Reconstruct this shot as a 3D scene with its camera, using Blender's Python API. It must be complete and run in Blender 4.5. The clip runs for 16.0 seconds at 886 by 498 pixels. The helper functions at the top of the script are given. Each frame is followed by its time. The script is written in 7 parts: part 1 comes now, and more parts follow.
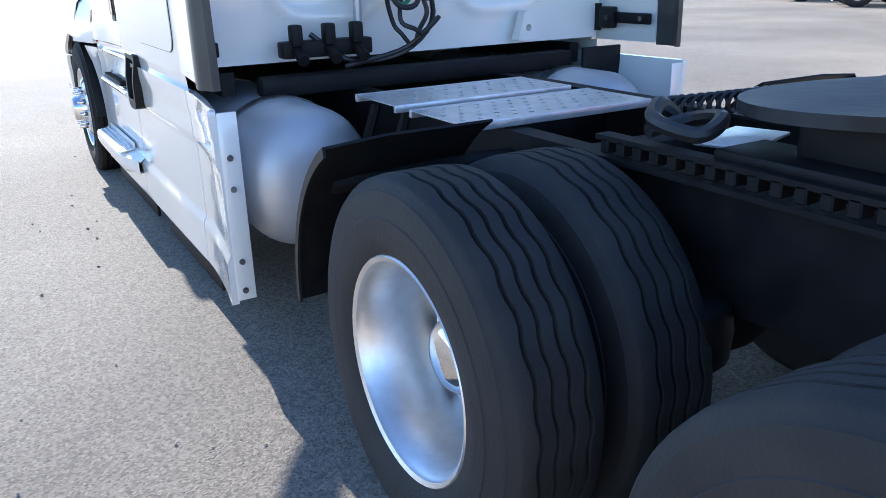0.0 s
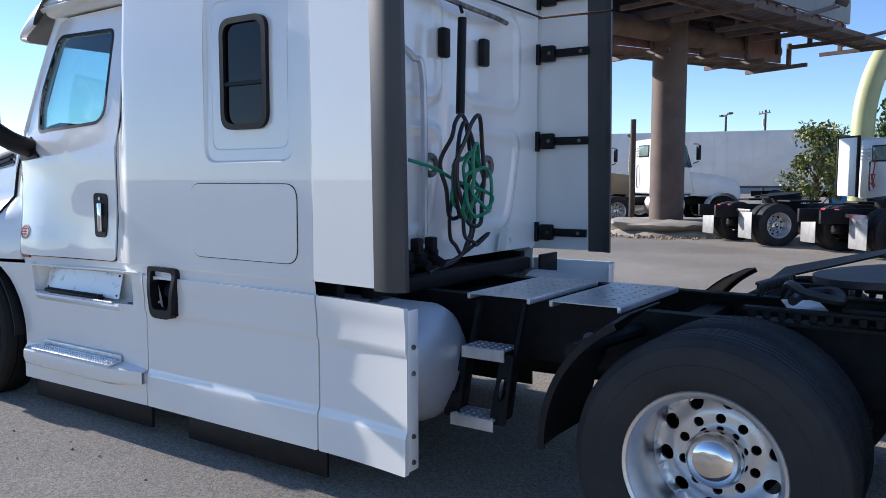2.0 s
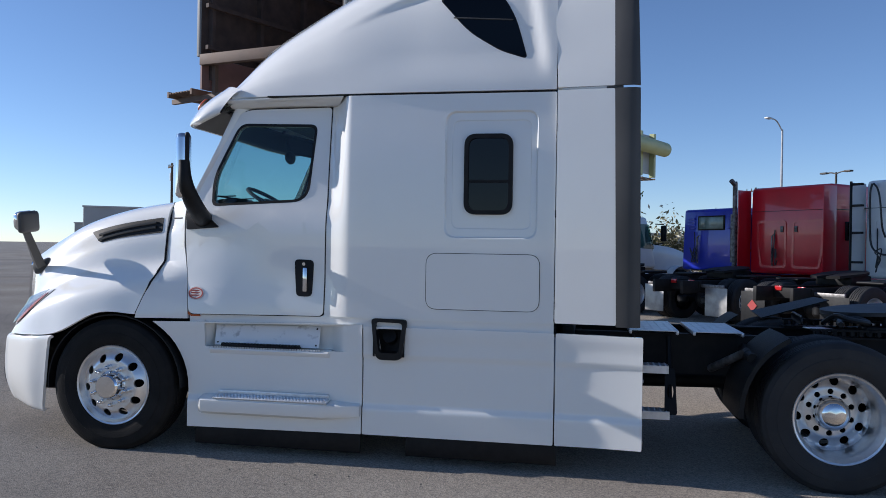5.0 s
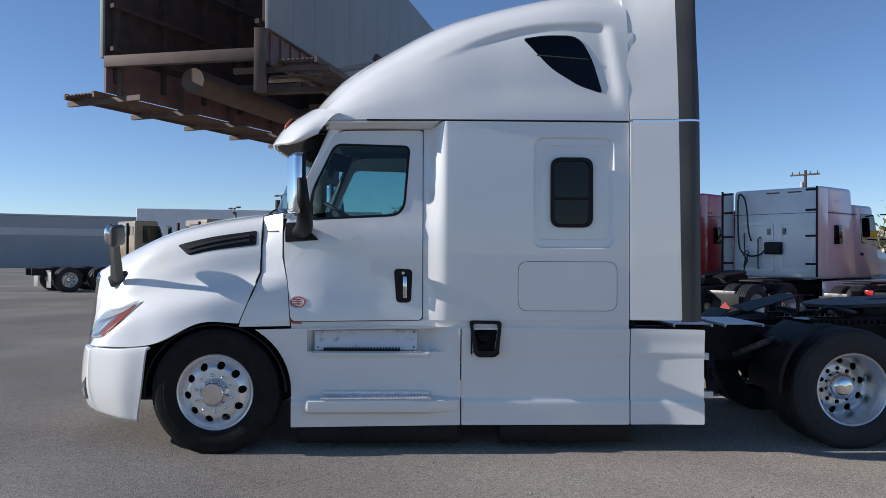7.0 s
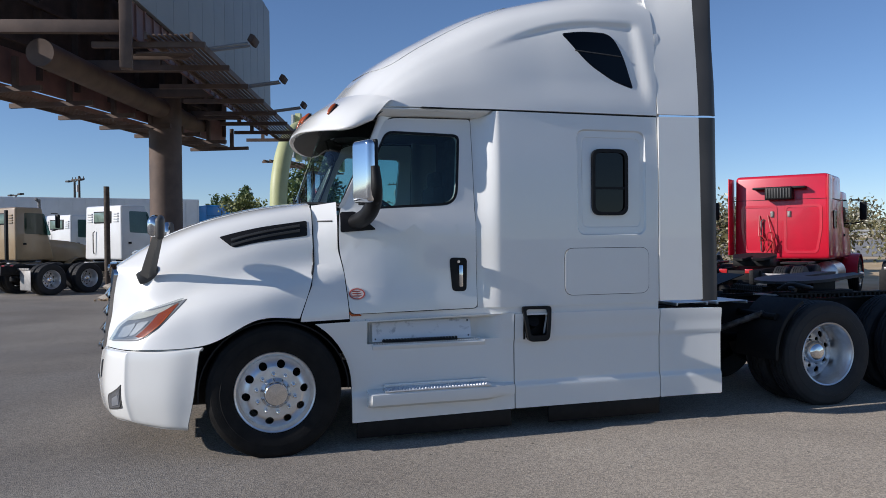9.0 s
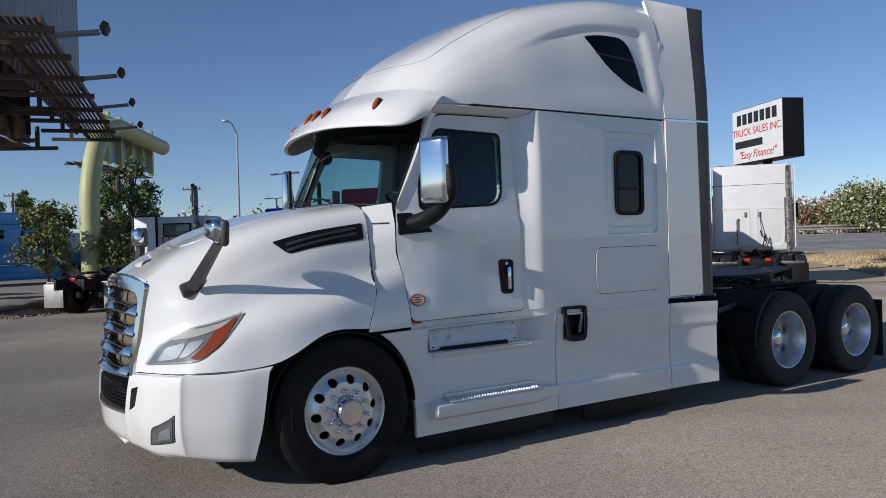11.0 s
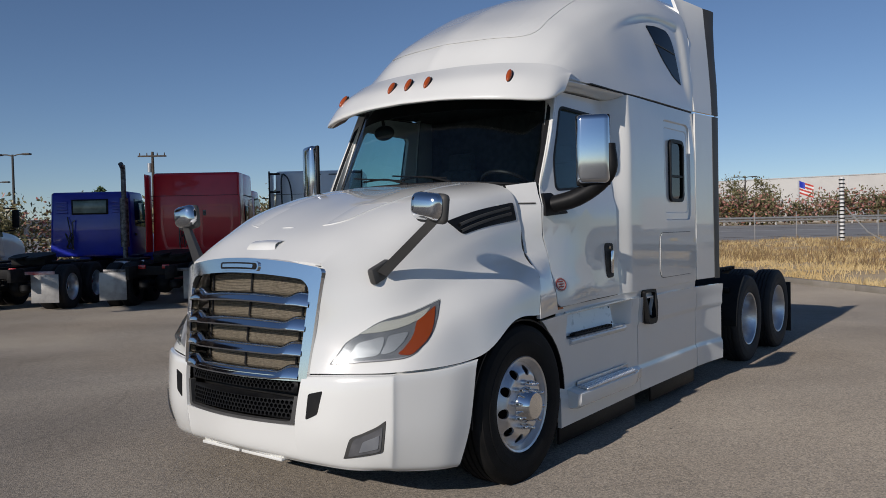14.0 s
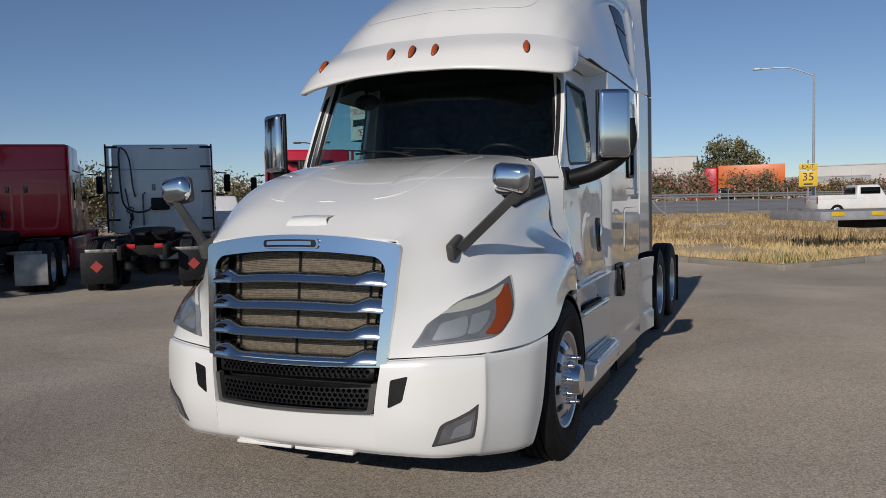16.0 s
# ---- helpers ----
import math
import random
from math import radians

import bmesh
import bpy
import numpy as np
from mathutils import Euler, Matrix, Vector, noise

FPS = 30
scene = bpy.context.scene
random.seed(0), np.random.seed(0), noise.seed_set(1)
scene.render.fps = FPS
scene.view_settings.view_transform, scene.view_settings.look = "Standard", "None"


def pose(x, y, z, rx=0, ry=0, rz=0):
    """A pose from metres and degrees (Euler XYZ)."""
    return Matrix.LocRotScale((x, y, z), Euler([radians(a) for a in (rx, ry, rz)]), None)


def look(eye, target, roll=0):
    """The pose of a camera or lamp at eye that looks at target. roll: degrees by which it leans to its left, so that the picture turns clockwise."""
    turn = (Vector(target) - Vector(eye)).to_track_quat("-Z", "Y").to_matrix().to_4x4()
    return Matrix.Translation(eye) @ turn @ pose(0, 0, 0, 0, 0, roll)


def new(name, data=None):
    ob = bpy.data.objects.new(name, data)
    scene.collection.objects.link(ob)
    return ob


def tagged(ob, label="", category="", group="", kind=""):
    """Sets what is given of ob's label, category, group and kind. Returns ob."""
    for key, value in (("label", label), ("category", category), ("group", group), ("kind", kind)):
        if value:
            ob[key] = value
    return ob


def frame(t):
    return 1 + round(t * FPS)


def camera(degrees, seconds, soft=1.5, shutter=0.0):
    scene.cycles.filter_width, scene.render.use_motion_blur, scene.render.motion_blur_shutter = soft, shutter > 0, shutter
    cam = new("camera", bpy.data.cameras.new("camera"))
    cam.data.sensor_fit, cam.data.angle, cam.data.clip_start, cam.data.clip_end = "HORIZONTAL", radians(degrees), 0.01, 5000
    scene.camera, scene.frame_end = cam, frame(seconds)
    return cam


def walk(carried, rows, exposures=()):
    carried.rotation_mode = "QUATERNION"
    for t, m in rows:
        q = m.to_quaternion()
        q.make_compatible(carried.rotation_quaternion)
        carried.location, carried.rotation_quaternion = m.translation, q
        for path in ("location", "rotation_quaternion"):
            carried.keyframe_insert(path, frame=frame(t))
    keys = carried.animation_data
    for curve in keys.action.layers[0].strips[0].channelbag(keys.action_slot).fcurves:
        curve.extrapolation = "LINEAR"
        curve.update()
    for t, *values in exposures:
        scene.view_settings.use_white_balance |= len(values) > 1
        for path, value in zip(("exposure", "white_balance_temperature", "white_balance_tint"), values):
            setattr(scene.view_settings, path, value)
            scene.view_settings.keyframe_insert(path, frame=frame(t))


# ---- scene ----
cam = camera(58.9, 16.0, soft=0.8)
PATH = [
    (0, (-1.898, -6.939, 1.455), (-0.957, -5.308, 0.781), -1.5),
    (0.5, (-2.4, -6.77, 1.49), (-1.177, -5.27, 0.984), -1.8),
    (1, (-2.868, -6.552, 1.502), (-1.464, -5.174, 1.141), -1.4),
    (1.5, (-3.388, -6.374, 1.54), (-1.856, -5.114, 1.282), -0.5),
    (2, (-3.927, -6.134, 1.559), (-2.282, -5.011, 1.382), 0.0),
    (2.5, (-4.405, -5.758, 1.583), (-2.672, -4.766, 1.467), 0.5),
    (3, (-4.958, -5.454, 1.599), (-3.153, -4.593, 1.533), 0.7),
    (3.5, (-5.413, -5.041, 1.573), (-3.551, -4.311, 1.537), 0.8),
    (4, (-5.882, -4.624, 1.587), (-3.975, -4.022, 1.571), 0.9),
    (4.5, (-6.27, -4.162, 1.57), (-4.327, -3.686, 1.559), 0.9),
    (5, (-6.633, -3.686, 1.576), (-4.665, -3.326, 1.573), 0.9),
    (7.5, (-7.517, -1.25, 1.598), (-5.525, -1.433, 1.602), 0.1),
    (8, (-7.487, -0.731, 1.588), (-5.512, -1.046, 1.579), 0.0),
    (8.5, (-7.337, -0.167, 1.59), (-5.39, -0.621, 1.571), -0.2),
    (9, (-7.169, 0.381, 1.618), (-5.259, -0.211, 1.595), -0.6),
    (11.5, (-5.72, 2.497, 1.631), (-4.11, 1.311, 1.612), -1.7),
    (12, (-5.353, 2.784, 1.628), (-3.814, 1.507, 1.607), -1.6),
    (12.5, (-4.988, 3.153, 1.607), (-3.529, 1.785, 1.579), -1.3),
    (13, (-4.642, 3.49, 1.608), (-3.264, 2.041, 1.576), -1.2),
    (13.5, (-4.196, 3.745, 1.626), (-2.9, 2.222, 1.586), -1.1),
    (14, (-3.805, 4.091, 1.614), (-2.595, 2.5, 1.562), -1.2),
    (14.5, (-3.393, 4.281, 1.591), (-2.281, 2.62, 1.521), -1.3),
    (15, (-3.014, 4.428, 1.591), (-2.012, 2.699, 1.503), -1.3),
    (15.5, (-2.643, 4.611, 1.604), (-1.763, 2.818, 1.497), -1.3),
    (16, (-2.381, 4.666, 1.611), (-1.61, 2.824, 1.496), -1.3),
]
walk(cam, [(t, look(eye, target, roll)) for t, eye, target, roll in PATH],
     [(0.0, 1.72, 5980, 12), (0.5, 1.32, 5800, 13), (1.0, 1.0, 5800, 13), (2.0, 0.70, 5950, 15), (3.5, 0.34, 5950, 15), (5.0, 0.12, 5950, 15), (7.5, 0.0, 5970, 14), (9.0, -0.12, 6000, 14), (12.5, -0.60, 6200, 14), (16.0, -0.76, 6400, 14)])

# ---- daylight: low morning sun straight ahead of the tractor ----
SUN_ELEV, SUN_AZ = 24.0, 0.6     # degrees; azimuth from +y towards -x
world = bpy.data.worlds.new("sky")
scene.world = world
world.use_nodes = True
wn = world.node_tree
sky = wn.nodes.new("ShaderNodeTexSky")
sky.sky_type, sky.sun_disc = "NISHITA", False
sky.sun_elevation, sky.sun_rotation = radians(SUN_ELEV), radians(-SUN_AZ)
sky.air_density, sky.dust_density, sky.ozone_density = 0.75, 0.0, 3.2
wn.nodes["Background"].inputs["Strength"].default_value = 0.115
wn.links.new(sky.outputs[0], wn.nodes["Background"].inputs["Color"])
sun = new("sun", bpy.data.lights.new("sun", "SUN"))
sun.data.energy, sun.data.angle, sun.data.color = 5.0, radians(0.5), (1.0, 0.93, 0.82)
sx = math.cos(radians(SUN_ELEV))
sun.matrix_world = look((-sx * math.sin(radians(SUN_AZ)) * 50, sx * math.cos(radians(SUN_AZ)) * 50, 50 * math.sin(radians(SUN_ELEV))), (0, 0, 0))


# ---- materials ----
def material(name, color, rough=0.5, metal=0.0, color2=None, scale=8.0, detail=5.0, bump=0.0, bump_scale=60.0, coat=0.0, spread=0.0,
             rough2=None, vary=0.0, contrast=(0.35, 0.65), transmission=0.0, alpha=1.0):
    """Principled surface: two tones mixed by noise at one scale, fine relief at another."""
    m = bpy.data.materials.new(name)
    m.use_nodes = True
    n, l = m.node_tree.nodes, m.node_tree.links
    b = n["Principled BSDF"]
    b.inputs["Base Color"].default_value = (*color, 1)
    b.inputs["Roughness"].default_value = rough
    b.inputs["Metallic"].default_value = metal
    b.inputs["Coat Weight"].default_value = coat
    b.inputs["Coat Roughness"].default_value = 0.04
    co = n.new("ShaderNodeTexCoord")
    if color2:
        t = n.new("ShaderNodeTexNoise")
        t.inputs["Scale"].default_value, t.inputs["Detail"].default_value = scale, detail
        l.new(co.outputs["Object"], t.inputs["Vector"])
        r = n.new("ShaderNodeMapRange")
        r.inputs["From Min"].default_value, r.inputs["From Max"].default_value = contrast
        l.new(t.outputs["Fac"], r.inputs["Value"])
        mix = n.new("ShaderNodeMix")
        mix.data_type = "RGBA"
        mix.inputs["A"].default_value, mix.inputs["B"].default_value = (*color, 1), (*color2, 1)
        l.new(r.outputs[0], mix.inputs["Factor"])
        out = mix.outputs["Result"]
        if vary:
            oi = n.new("ShaderNodeObjectInfo")
            mr = n.new("ShaderNodeMapRange")
            mr.inputs["To Min"].default_value, mr.inputs["To Max"].default_value = 1 - vary, 1 + vary
            l.new(oi.outputs["Random"], mr.inputs["Value"])
            hs = n.new("ShaderNodeHueSaturation")
            l.new(mr.outputs[0], hs.inputs["Value"])
            l.new(out, hs.inputs["Color"])
            out = hs.outputs["Color"]
        l.new(out, b.inputs["Base Color"])
        if rough2 is not None:
            rr = n.new("ShaderNodeMapRange")
            rr.inputs["To Min"].default_value, rr.inputs["To Max"].default_value = rough, rough2
            l.new(t.outputs["Fac"], rr.inputs["Value"])
            l.new(rr.outputs[0], b.inputs["Roughness"])
    if bump:
        t2 = n.new("ShaderNodeTexNoise")
        t2.inputs["Scale"].default_value, t2.inputs["Detail"].default_value = bump_scale, 4
        l.new(co.outputs["Object"], t2.inputs["Vector"])
        bp = n.new("ShaderNodeBump")
        bp.inputs["Strength"].default_value, bp.inputs["Distance"].default_value = bump, 0.01
        l.new(t2.outputs["Fac"], bp.inputs["Height"])
        l.new(bp.outputs[0], b.inputs["Normal"])
    return m


def glass(name, tint, rough=0.02):
    m = bpy.data.materials.new(name)
    m.use_nodes = True
    n, l = m.node_tree.nodes, m.node_tree.links
    n.remove(n["Principled BSDF"])
    tr, gl, mix, fr = n.new("ShaderNodeBsdfTransparent"), n.new("ShaderNodeBsdfGlossy"), n.new("ShaderNodeMixShader"), n.new("ShaderNodeLayerWeight")
    pw, mr = n.new("ShaderNodeMath"), n.new("ShaderNodeMapRange")
    pw.operation, pw.inputs[1].default_value = "POWER", 4.0
    mr.inputs["To Min"].default_value, mr.inputs["To Max"].default_value = 0.035, 0.75
    fr.inputs["Blend"].default_value = 0.5
    tr.inputs["Color"].default_value = (*tint, 1)
    gl.inputs["Roughness"].default_value = rough
    l.new(fr.outputs["Facing"], pw.inputs[0])
    l.new(pw.outputs[0], mr.inputs["Value"])
    l.new(mr.outputs[0], mix.inputs[0])
    l.new(tr.outputs[0], mix.inputs[1])
    l.new(gl.outputs[0], mix.inputs[2])
    l.new(mix.outputs[0], n["Material Output"].inputs["Surface"])
    return m


WHITE = material("white_paint", (0.85, 0.845, 0.80), 0.18, 0, (0.82, 0.81, 0.765), 1.3, coat=1.0, rough2=0.26, contrast=(0.45, 0.8))
WHITE.node_tree.nodes["Principled BSDF"].inputs["Coat Roughness"].default_value = 0.012
BLACK_PAINT = material("black_chassis", (0.005, 0.005, 0.006), 0.5, 0, (0.014, 0.013, 0.012), 9, rough2=0.7)
PLASTIC = material("black_plastic", (0.006, 0.006, 0.007), 0.5, 0, (0.011, 0.011, 0.011), 14, bump=0.1, bump_scale=220)
GREY_TRIM = material("dark_grey_trim", (0.055, 0.053, 0.05), 0.45, 0, (0.08, 0.078, 0.074), 3, rough2=0.6)
# rear tyres: the tyre rubber in lighter tones
REAR_RUBBER = material("rear_tyre_rubber", (0.016, 0.016, 0.017), 0.6, 0, (0.036, 0.034, 0.032), 5, bump=0.25, bump_scale=120, rough2=0.85, contrast=(0.4, 0.75))
RUBBER = material("tyre_rubber", (0.006, 0.006, 0.006), 0.65, 0, (0.015, 0.014, 0.013), 7, bump=0.25, bump_scale=120, rough2=0.85)
CHROME = material("chrome", (0.78, 0.79, 0.80), 0.09, 1.0)
ALU = material("polished_aluminium", (0.80, 0.80, 0.80), 0.33, 0.9, (0.74, 0.74, 0.74), 30, rough2=0.38)
STEEL = material("painted_tank", (0.62, 0.63, 0.65), 0.38, 0.45, (0.54, 0.55, 0.57), 5, rough2=0.48)
TREAD_PLATE = material("aluminium_plate", (0.80, 0.80, 0.80), 0.33, 0.6, (0.66, 0.66, 0.66), 16, bump=0.2, bump_scale=50)
RAW_METAL = material("worn_metal", (0.3, 0.29, 0.28), 0.45, 0.8, (0.1, 0.09, 0.08), 12, rough2=0.7)
AMBER = material("amber_lens", (0.42, 0.075, 0.010), 0.2, 0, coat=0.8)
RED_LENS = material("red_lens", (0.5, 0.02, 0.02), 0.2, 0, coat=0.8)
GREEN_HOSE = material("green_hose", (0.02, 0.24, 0.12), 0.35)
RED_HOSE = material("red_hose", (0.4, 0.03, 0.03), 0.4)
BLACK_HOSE = material("black_hose", (0.02, 0.02, 0.02), 0.4)
EDGE = material("grey_rubber_edge", (0.04, 0.038, 0.036), 0.36, 0, (0.065, 0.062, 0.058), 1.5, rough2=0.5)
SCUFFED = material("scuffed_white", (0.84, 0.84, 0.83), 0.2, 0.0, (0.5, 0.5, 0.5), 14, contrast=(0.60, 0.72), coat=0.8)
INTERIOR = material("grey_interior", (0.05, 0.05, 0.053), 0.8, 0, (0.08, 0.08, 0.083), 20)
CORE = material("radiator_core", (0.26, 0.22, 0.16), 0.7, 0.2, (0.12, 0.10, 0.07), 60, contrast=(0.3, 0.7))
WINDSCREEN = glass("windscreen_glass", (0.66, 0.78, 0.77))
SIDE_GLASS = glass("side_glass", (0.66, 0.81, 0.81))
DARK_GLASS = glass("dark_glass", (0.03, 0.035, 0.04))
LENS = glass("clear_lens", (0.8, 0.82, 0.82), 0.05)

for dull in (RUBBER, PLASTIC):
    dull.node_tree.nodes["Principled BSDF"].inputs["Specular IOR Level"].default_value = 0.2


# blacks and rubber get little gloss, which deepens their darks
for m in (RUBBER, PLASTIC, BLACK_PAINT):
    m.node_tree.nodes["Principled BSDF"].inputs["Specular IOR Level"].default_value = 0.25

# ---- mesh helpers ----
def part(name, bm, mat, parent=None, label="", sharp=35, m=None):
    me = bpy.data.meshes.new(name)
    bm.to_mesh(me)
    bm.free()
    for mt in (mat if isinstance(mat, (list, tuple)) else [mat]):
        me.materials.append(mt)
    me.polygons.foreach_set("use_smooth", [True] * len(me.polygons))
    me.set_sharp_from_angle(angle=radians(sharp))
    return piece(name, me, parent, label, m)


def piece(name, me, parent=None, label="", m=None):
    ob = new(name, me)
    if parent is not None:
        ob.parent = parent
    if m is not None:
        ob.matrix_basis = m
    if label:
        ob["label"] = label
    return ob


def thing(name, label, category, m=None, group="", kind=""):
    ob = new(name)
    ob.empty_display_size = 0.2
    if m is not None:
        ob.matrix_basis = m
    return tagged(ob, label, category, group, kind)


def box(bm, c, s, bevel=0.0, rot=None, seg=2):
    m = Matrix.Translation(c) @ (rot.to_4x4() if rot else Matrix()) @ Matrix.Diagonal((*s, 1))
    vs = bmesh.ops.create_cube(bm, size=1, matrix=m)["verts"]
    if bevel:
        es = list({e for v in vs for e in v.link_edges})
        bmesh.ops.bevel(bm, geom=es, offset=bevel, segments=seg, affect="EDGES", profile=0.5)


def cyl(bm, p0, p1, r0, r1=None, n=16, caps=True):
    p0, p1 = Vector(p0), Vector(p1)
    d = p1 - p0
    m = Matrix.Translation((p0 + p1) / 2) @ d.to_track_quat("Z", "Y").to_matrix().to_4x4()
    bmesh.ops.create_cone(bm, cap_ends=caps, segments=n, radius1=r0, radius2=r0 if r1 is None else r1, depth=d.length, matrix=m)


def ball(bm, c, r, seg=16, squash=(1, 1, 1)):
    bmesh.ops.create_uvsphere(bm, u_segments=seg, v_segments=seg // 2 + 2, radius=r, matrix=Matrix.Translation(c) @ Matrix.Diagonal((*squash, 1)))


def lathe(bm, prof, n=48, axis="X", closed=False):
    """Turns (along, radius) pairs round the axis through the origin."""
    rings = []
    for a, r in prof:
        ring = []
        for k in range(n):
            t = 2 * math.pi * k / n
            c, s = r * math.cos(t), r * math.sin(t)
            ring.append(bm.verts.new((a, c, s) if axis == "X" else (c, a, s) if axis == "Y" else (c, s, a)))
        rings.append(ring)
    pairs = list(zip(rings, rings[1:])) + ([(rings[-1], rings[0])] if closed else [])
    for a, b in pairs:
        for k in range(n):
            bm.faces.new((a[k], a[(k + 1) % n], b[(k + 1) % n], b[k]))
    bmesh.ops.recalc_face_normals(bm, faces=bm.faces)


def spline(pts, n, closed=False):
    """n points on a Catmull-Rom curve through pts."""
    pts = [Vector(p) for p in pts]
    k = len(pts)
    out = []
    for i in range(n):
        s = i / n * k if closed else i / (n - 1) * (k - 1)
        j = min(int(s), k - 1 if closed else k - 2)
        f = s - j
        if closed:
            a, b, c, d = (pts[(j + o) % k] for o in (-1, 0, 1, 2))
        else:
            b, c = pts[j], pts[j + 1]
            a = pts[j - 1] if j > 0 else b * 2 - c
            d = pts[j + 2] if j + 2 < k else c * 2 - b
        out.append(b + 0.5 * f * ((c - a) + f * ((2 * a - 5 * b + 4 * c - d) + f * (3 * (b - c) + d - a))))
    return out


def surface(lines, nu, nv):
    """Grid of points: lines run along v, are joined smoothly across u."""
    rows = [spline(l, nv) for l in lines]
    cols = [spline([r[j] for r in rows], nu) for j in range(nv)]
    return [[cols[j][i] for j in range(nv)] for i in range(nu)]


def add_grid(bm, g, mirror=False, weld=True):
    fs = []
    for s in ((1, -1) if mirror else (1,)):
        vs = [[bm.verts.new((p.x * s, p.y, p.z)) for p in row] for row in g]
        for a, b in zip(vs, vs[1:]):
            for k in range(len(a) - 1):
                fs.append(bm.faces.new((a[k], a[k + 1], b[k + 1], b[k])))
    if weld:
        bmesh.ops.remove_doubles(bm, verts=bm.verts, dist=0.0005)
    bmesh.ops.recalc_face_normals(bm, faces=bm.faces)
    return fs


def thicken(bm, t):
    bmesh.ops.recalc_face_normals(bm, faces=bm.faces)
    bmesh.ops.solidify(bm, geom=list(bm.faces), thickness=t)
    bmesh.ops.recalc_face_normals(bm, faces=bm.faces)


def tube(bm, pts, r, n=8, smooth=0):
    pts = spline(pts, smooth) if smooth else [Vector(p) for p in pts]
    rings = []
    side = None
    for i, p in enumerate(pts):
        d = (pts[min(i + 1, len(pts) - 1)] - pts[max(i - 1, 0)]).normalized()
        if side is None:
            side = d.orthogonal().normalized()
        side = (side - d * side.dot(d)).normalized()
        up = d.cross(side)
        rings.append([bm.verts.new(p + r * (math.cos(2 * math.pi * k / n) * side + math.sin(2 * math.pi * k / n) * up)) for k in range(n)])
    for a, b in zip(rings, rings[1:]):
        for k in range(n):
            bm.faces.new((a[k], a[(k + 1) % n], b[(k + 1) % n], b[k]))
    bm.faces.new(rings[0][::-1])
    bm.faces.new(rings[-1])


def rounded(pts, r, n=5):
    """A polygon of (u, v) points with its corners rounded; r: one radius or one a corner."""
    out = []
    k = len(pts)
    for i in range(k):
        p, a, b = Vector(pts[i]), Vector(pts[i - 1]), Vector(pts[(i + 1) % k])
        ri = r[i] if isinstance(r, (list, tuple)) else r
        ri = min(ri, (a - p).length * 0.49, (b - p).length * 0.49)
        s, e = p + (a - p).normalized() * ri, p + (b - p).normalized() * ri
        for j in range(n + 1):
            f = j / n
            out.append((s * (1 - f) + p * f) * (1 - f) + (p * (1 - f) + e * f) * f)
    return [(q.x, q.y) for q in out]


def circle2(u, v, r, n=16):
    return [(u + r * math.cos(2 * math.pi * k / n), v + r * math.sin(2 * math.pi * k / n)) for k in range(n)]


def panel(bm, outline, holes, place, inward, thick, us=(), vs=()):
    """A flat outline with holes, cut along us and vs, laid on the surface place(u, v) and given thickness along inward."""
    b2 = bmesh.new()
    for loop in [outline, *holes]:
        v = [b2.verts.new((p[0], p[1], 0)) for p in loop]
        for i in range(len(v)):
            b2.edges.new((v[i - 1], v[i]))
    bmesh.ops.triangle_fill(b2, use_beauty=True, use_dissolve=False, edges=b2.edges)
    for axis, cuts in ((0, us), (1, vs)):
        for c in cuts:
            co, no = Vector((0, 0, 0)), Vector((0, 0, 0))
            co[axis], no[axis] = c, 1
            bmesh.ops.bisect_plane(b2, geom=b2.verts[:] + b2.edges[:] + b2.faces[:], dist=1e-5, plane_co=co, plane_no=no)
    for v in b2.verts:
        v.co = place(v.co.x, v.co.y)
    if thick:
        r = bmesh.ops.extrude_face_region(b2, geom=b2.faces[:])
        d = Vector(inward) * thick
        for v in r["geom"]:
            if isinstance(v, bmesh.types.BMVert):
                v.co += d
    bmesh.ops.recalc_face_normals(b2, faces=b2.faces)
    me = bpy.data.meshes.new("tmp")
    b2.to_mesh(me)
    b2.free()
    bm.from_mesh(me)
    bpy.data.meshes.remove(me)


def steps(a, b, d):
    return [a + d * (i + 0.5) for i in range(int((b - a) / d))]


def rr_sdf(u, v, u0, v0, u1, v1, r):
    """Signed distance to a rounded rectangle, negative inside."""
    cx, cy, hx, hy = (u0 + u1) / 2, (v0 + v1) / 2, abs(u1 - u0) / 2 - r, abs(v1 - v0) / 2 - r
    qx, qy = abs(u - cx) - hx, abs(v - cy) - hy
    return math.hypot(max(qx, 0), max(qy, 0)) + min(max(qx, qy), 0) - r


def ease(a, b, x):
    t = min(max((x - a) / (b - a), 0), 1)
    return t * t * (3 - 2 * t)


# ---- ground ----
ASPHALT = material("asphalt", (0.28, 0.246, 0.205), 0.9, 0, (0.40, 0.362, 0.31), 0.35, detail=12, bump=0.7, bump_scale=120, contrast=(0.3, 0.72))
an, al = ASPHALT.node_tree.nodes, ASPHALT.node_tree.links
ab = an["Principled BSDF"]
ab.inputs["Diffuse Roughness"].default_value, ab.inputs["Specular IOR Level"].default_value = 0.65, 0.3
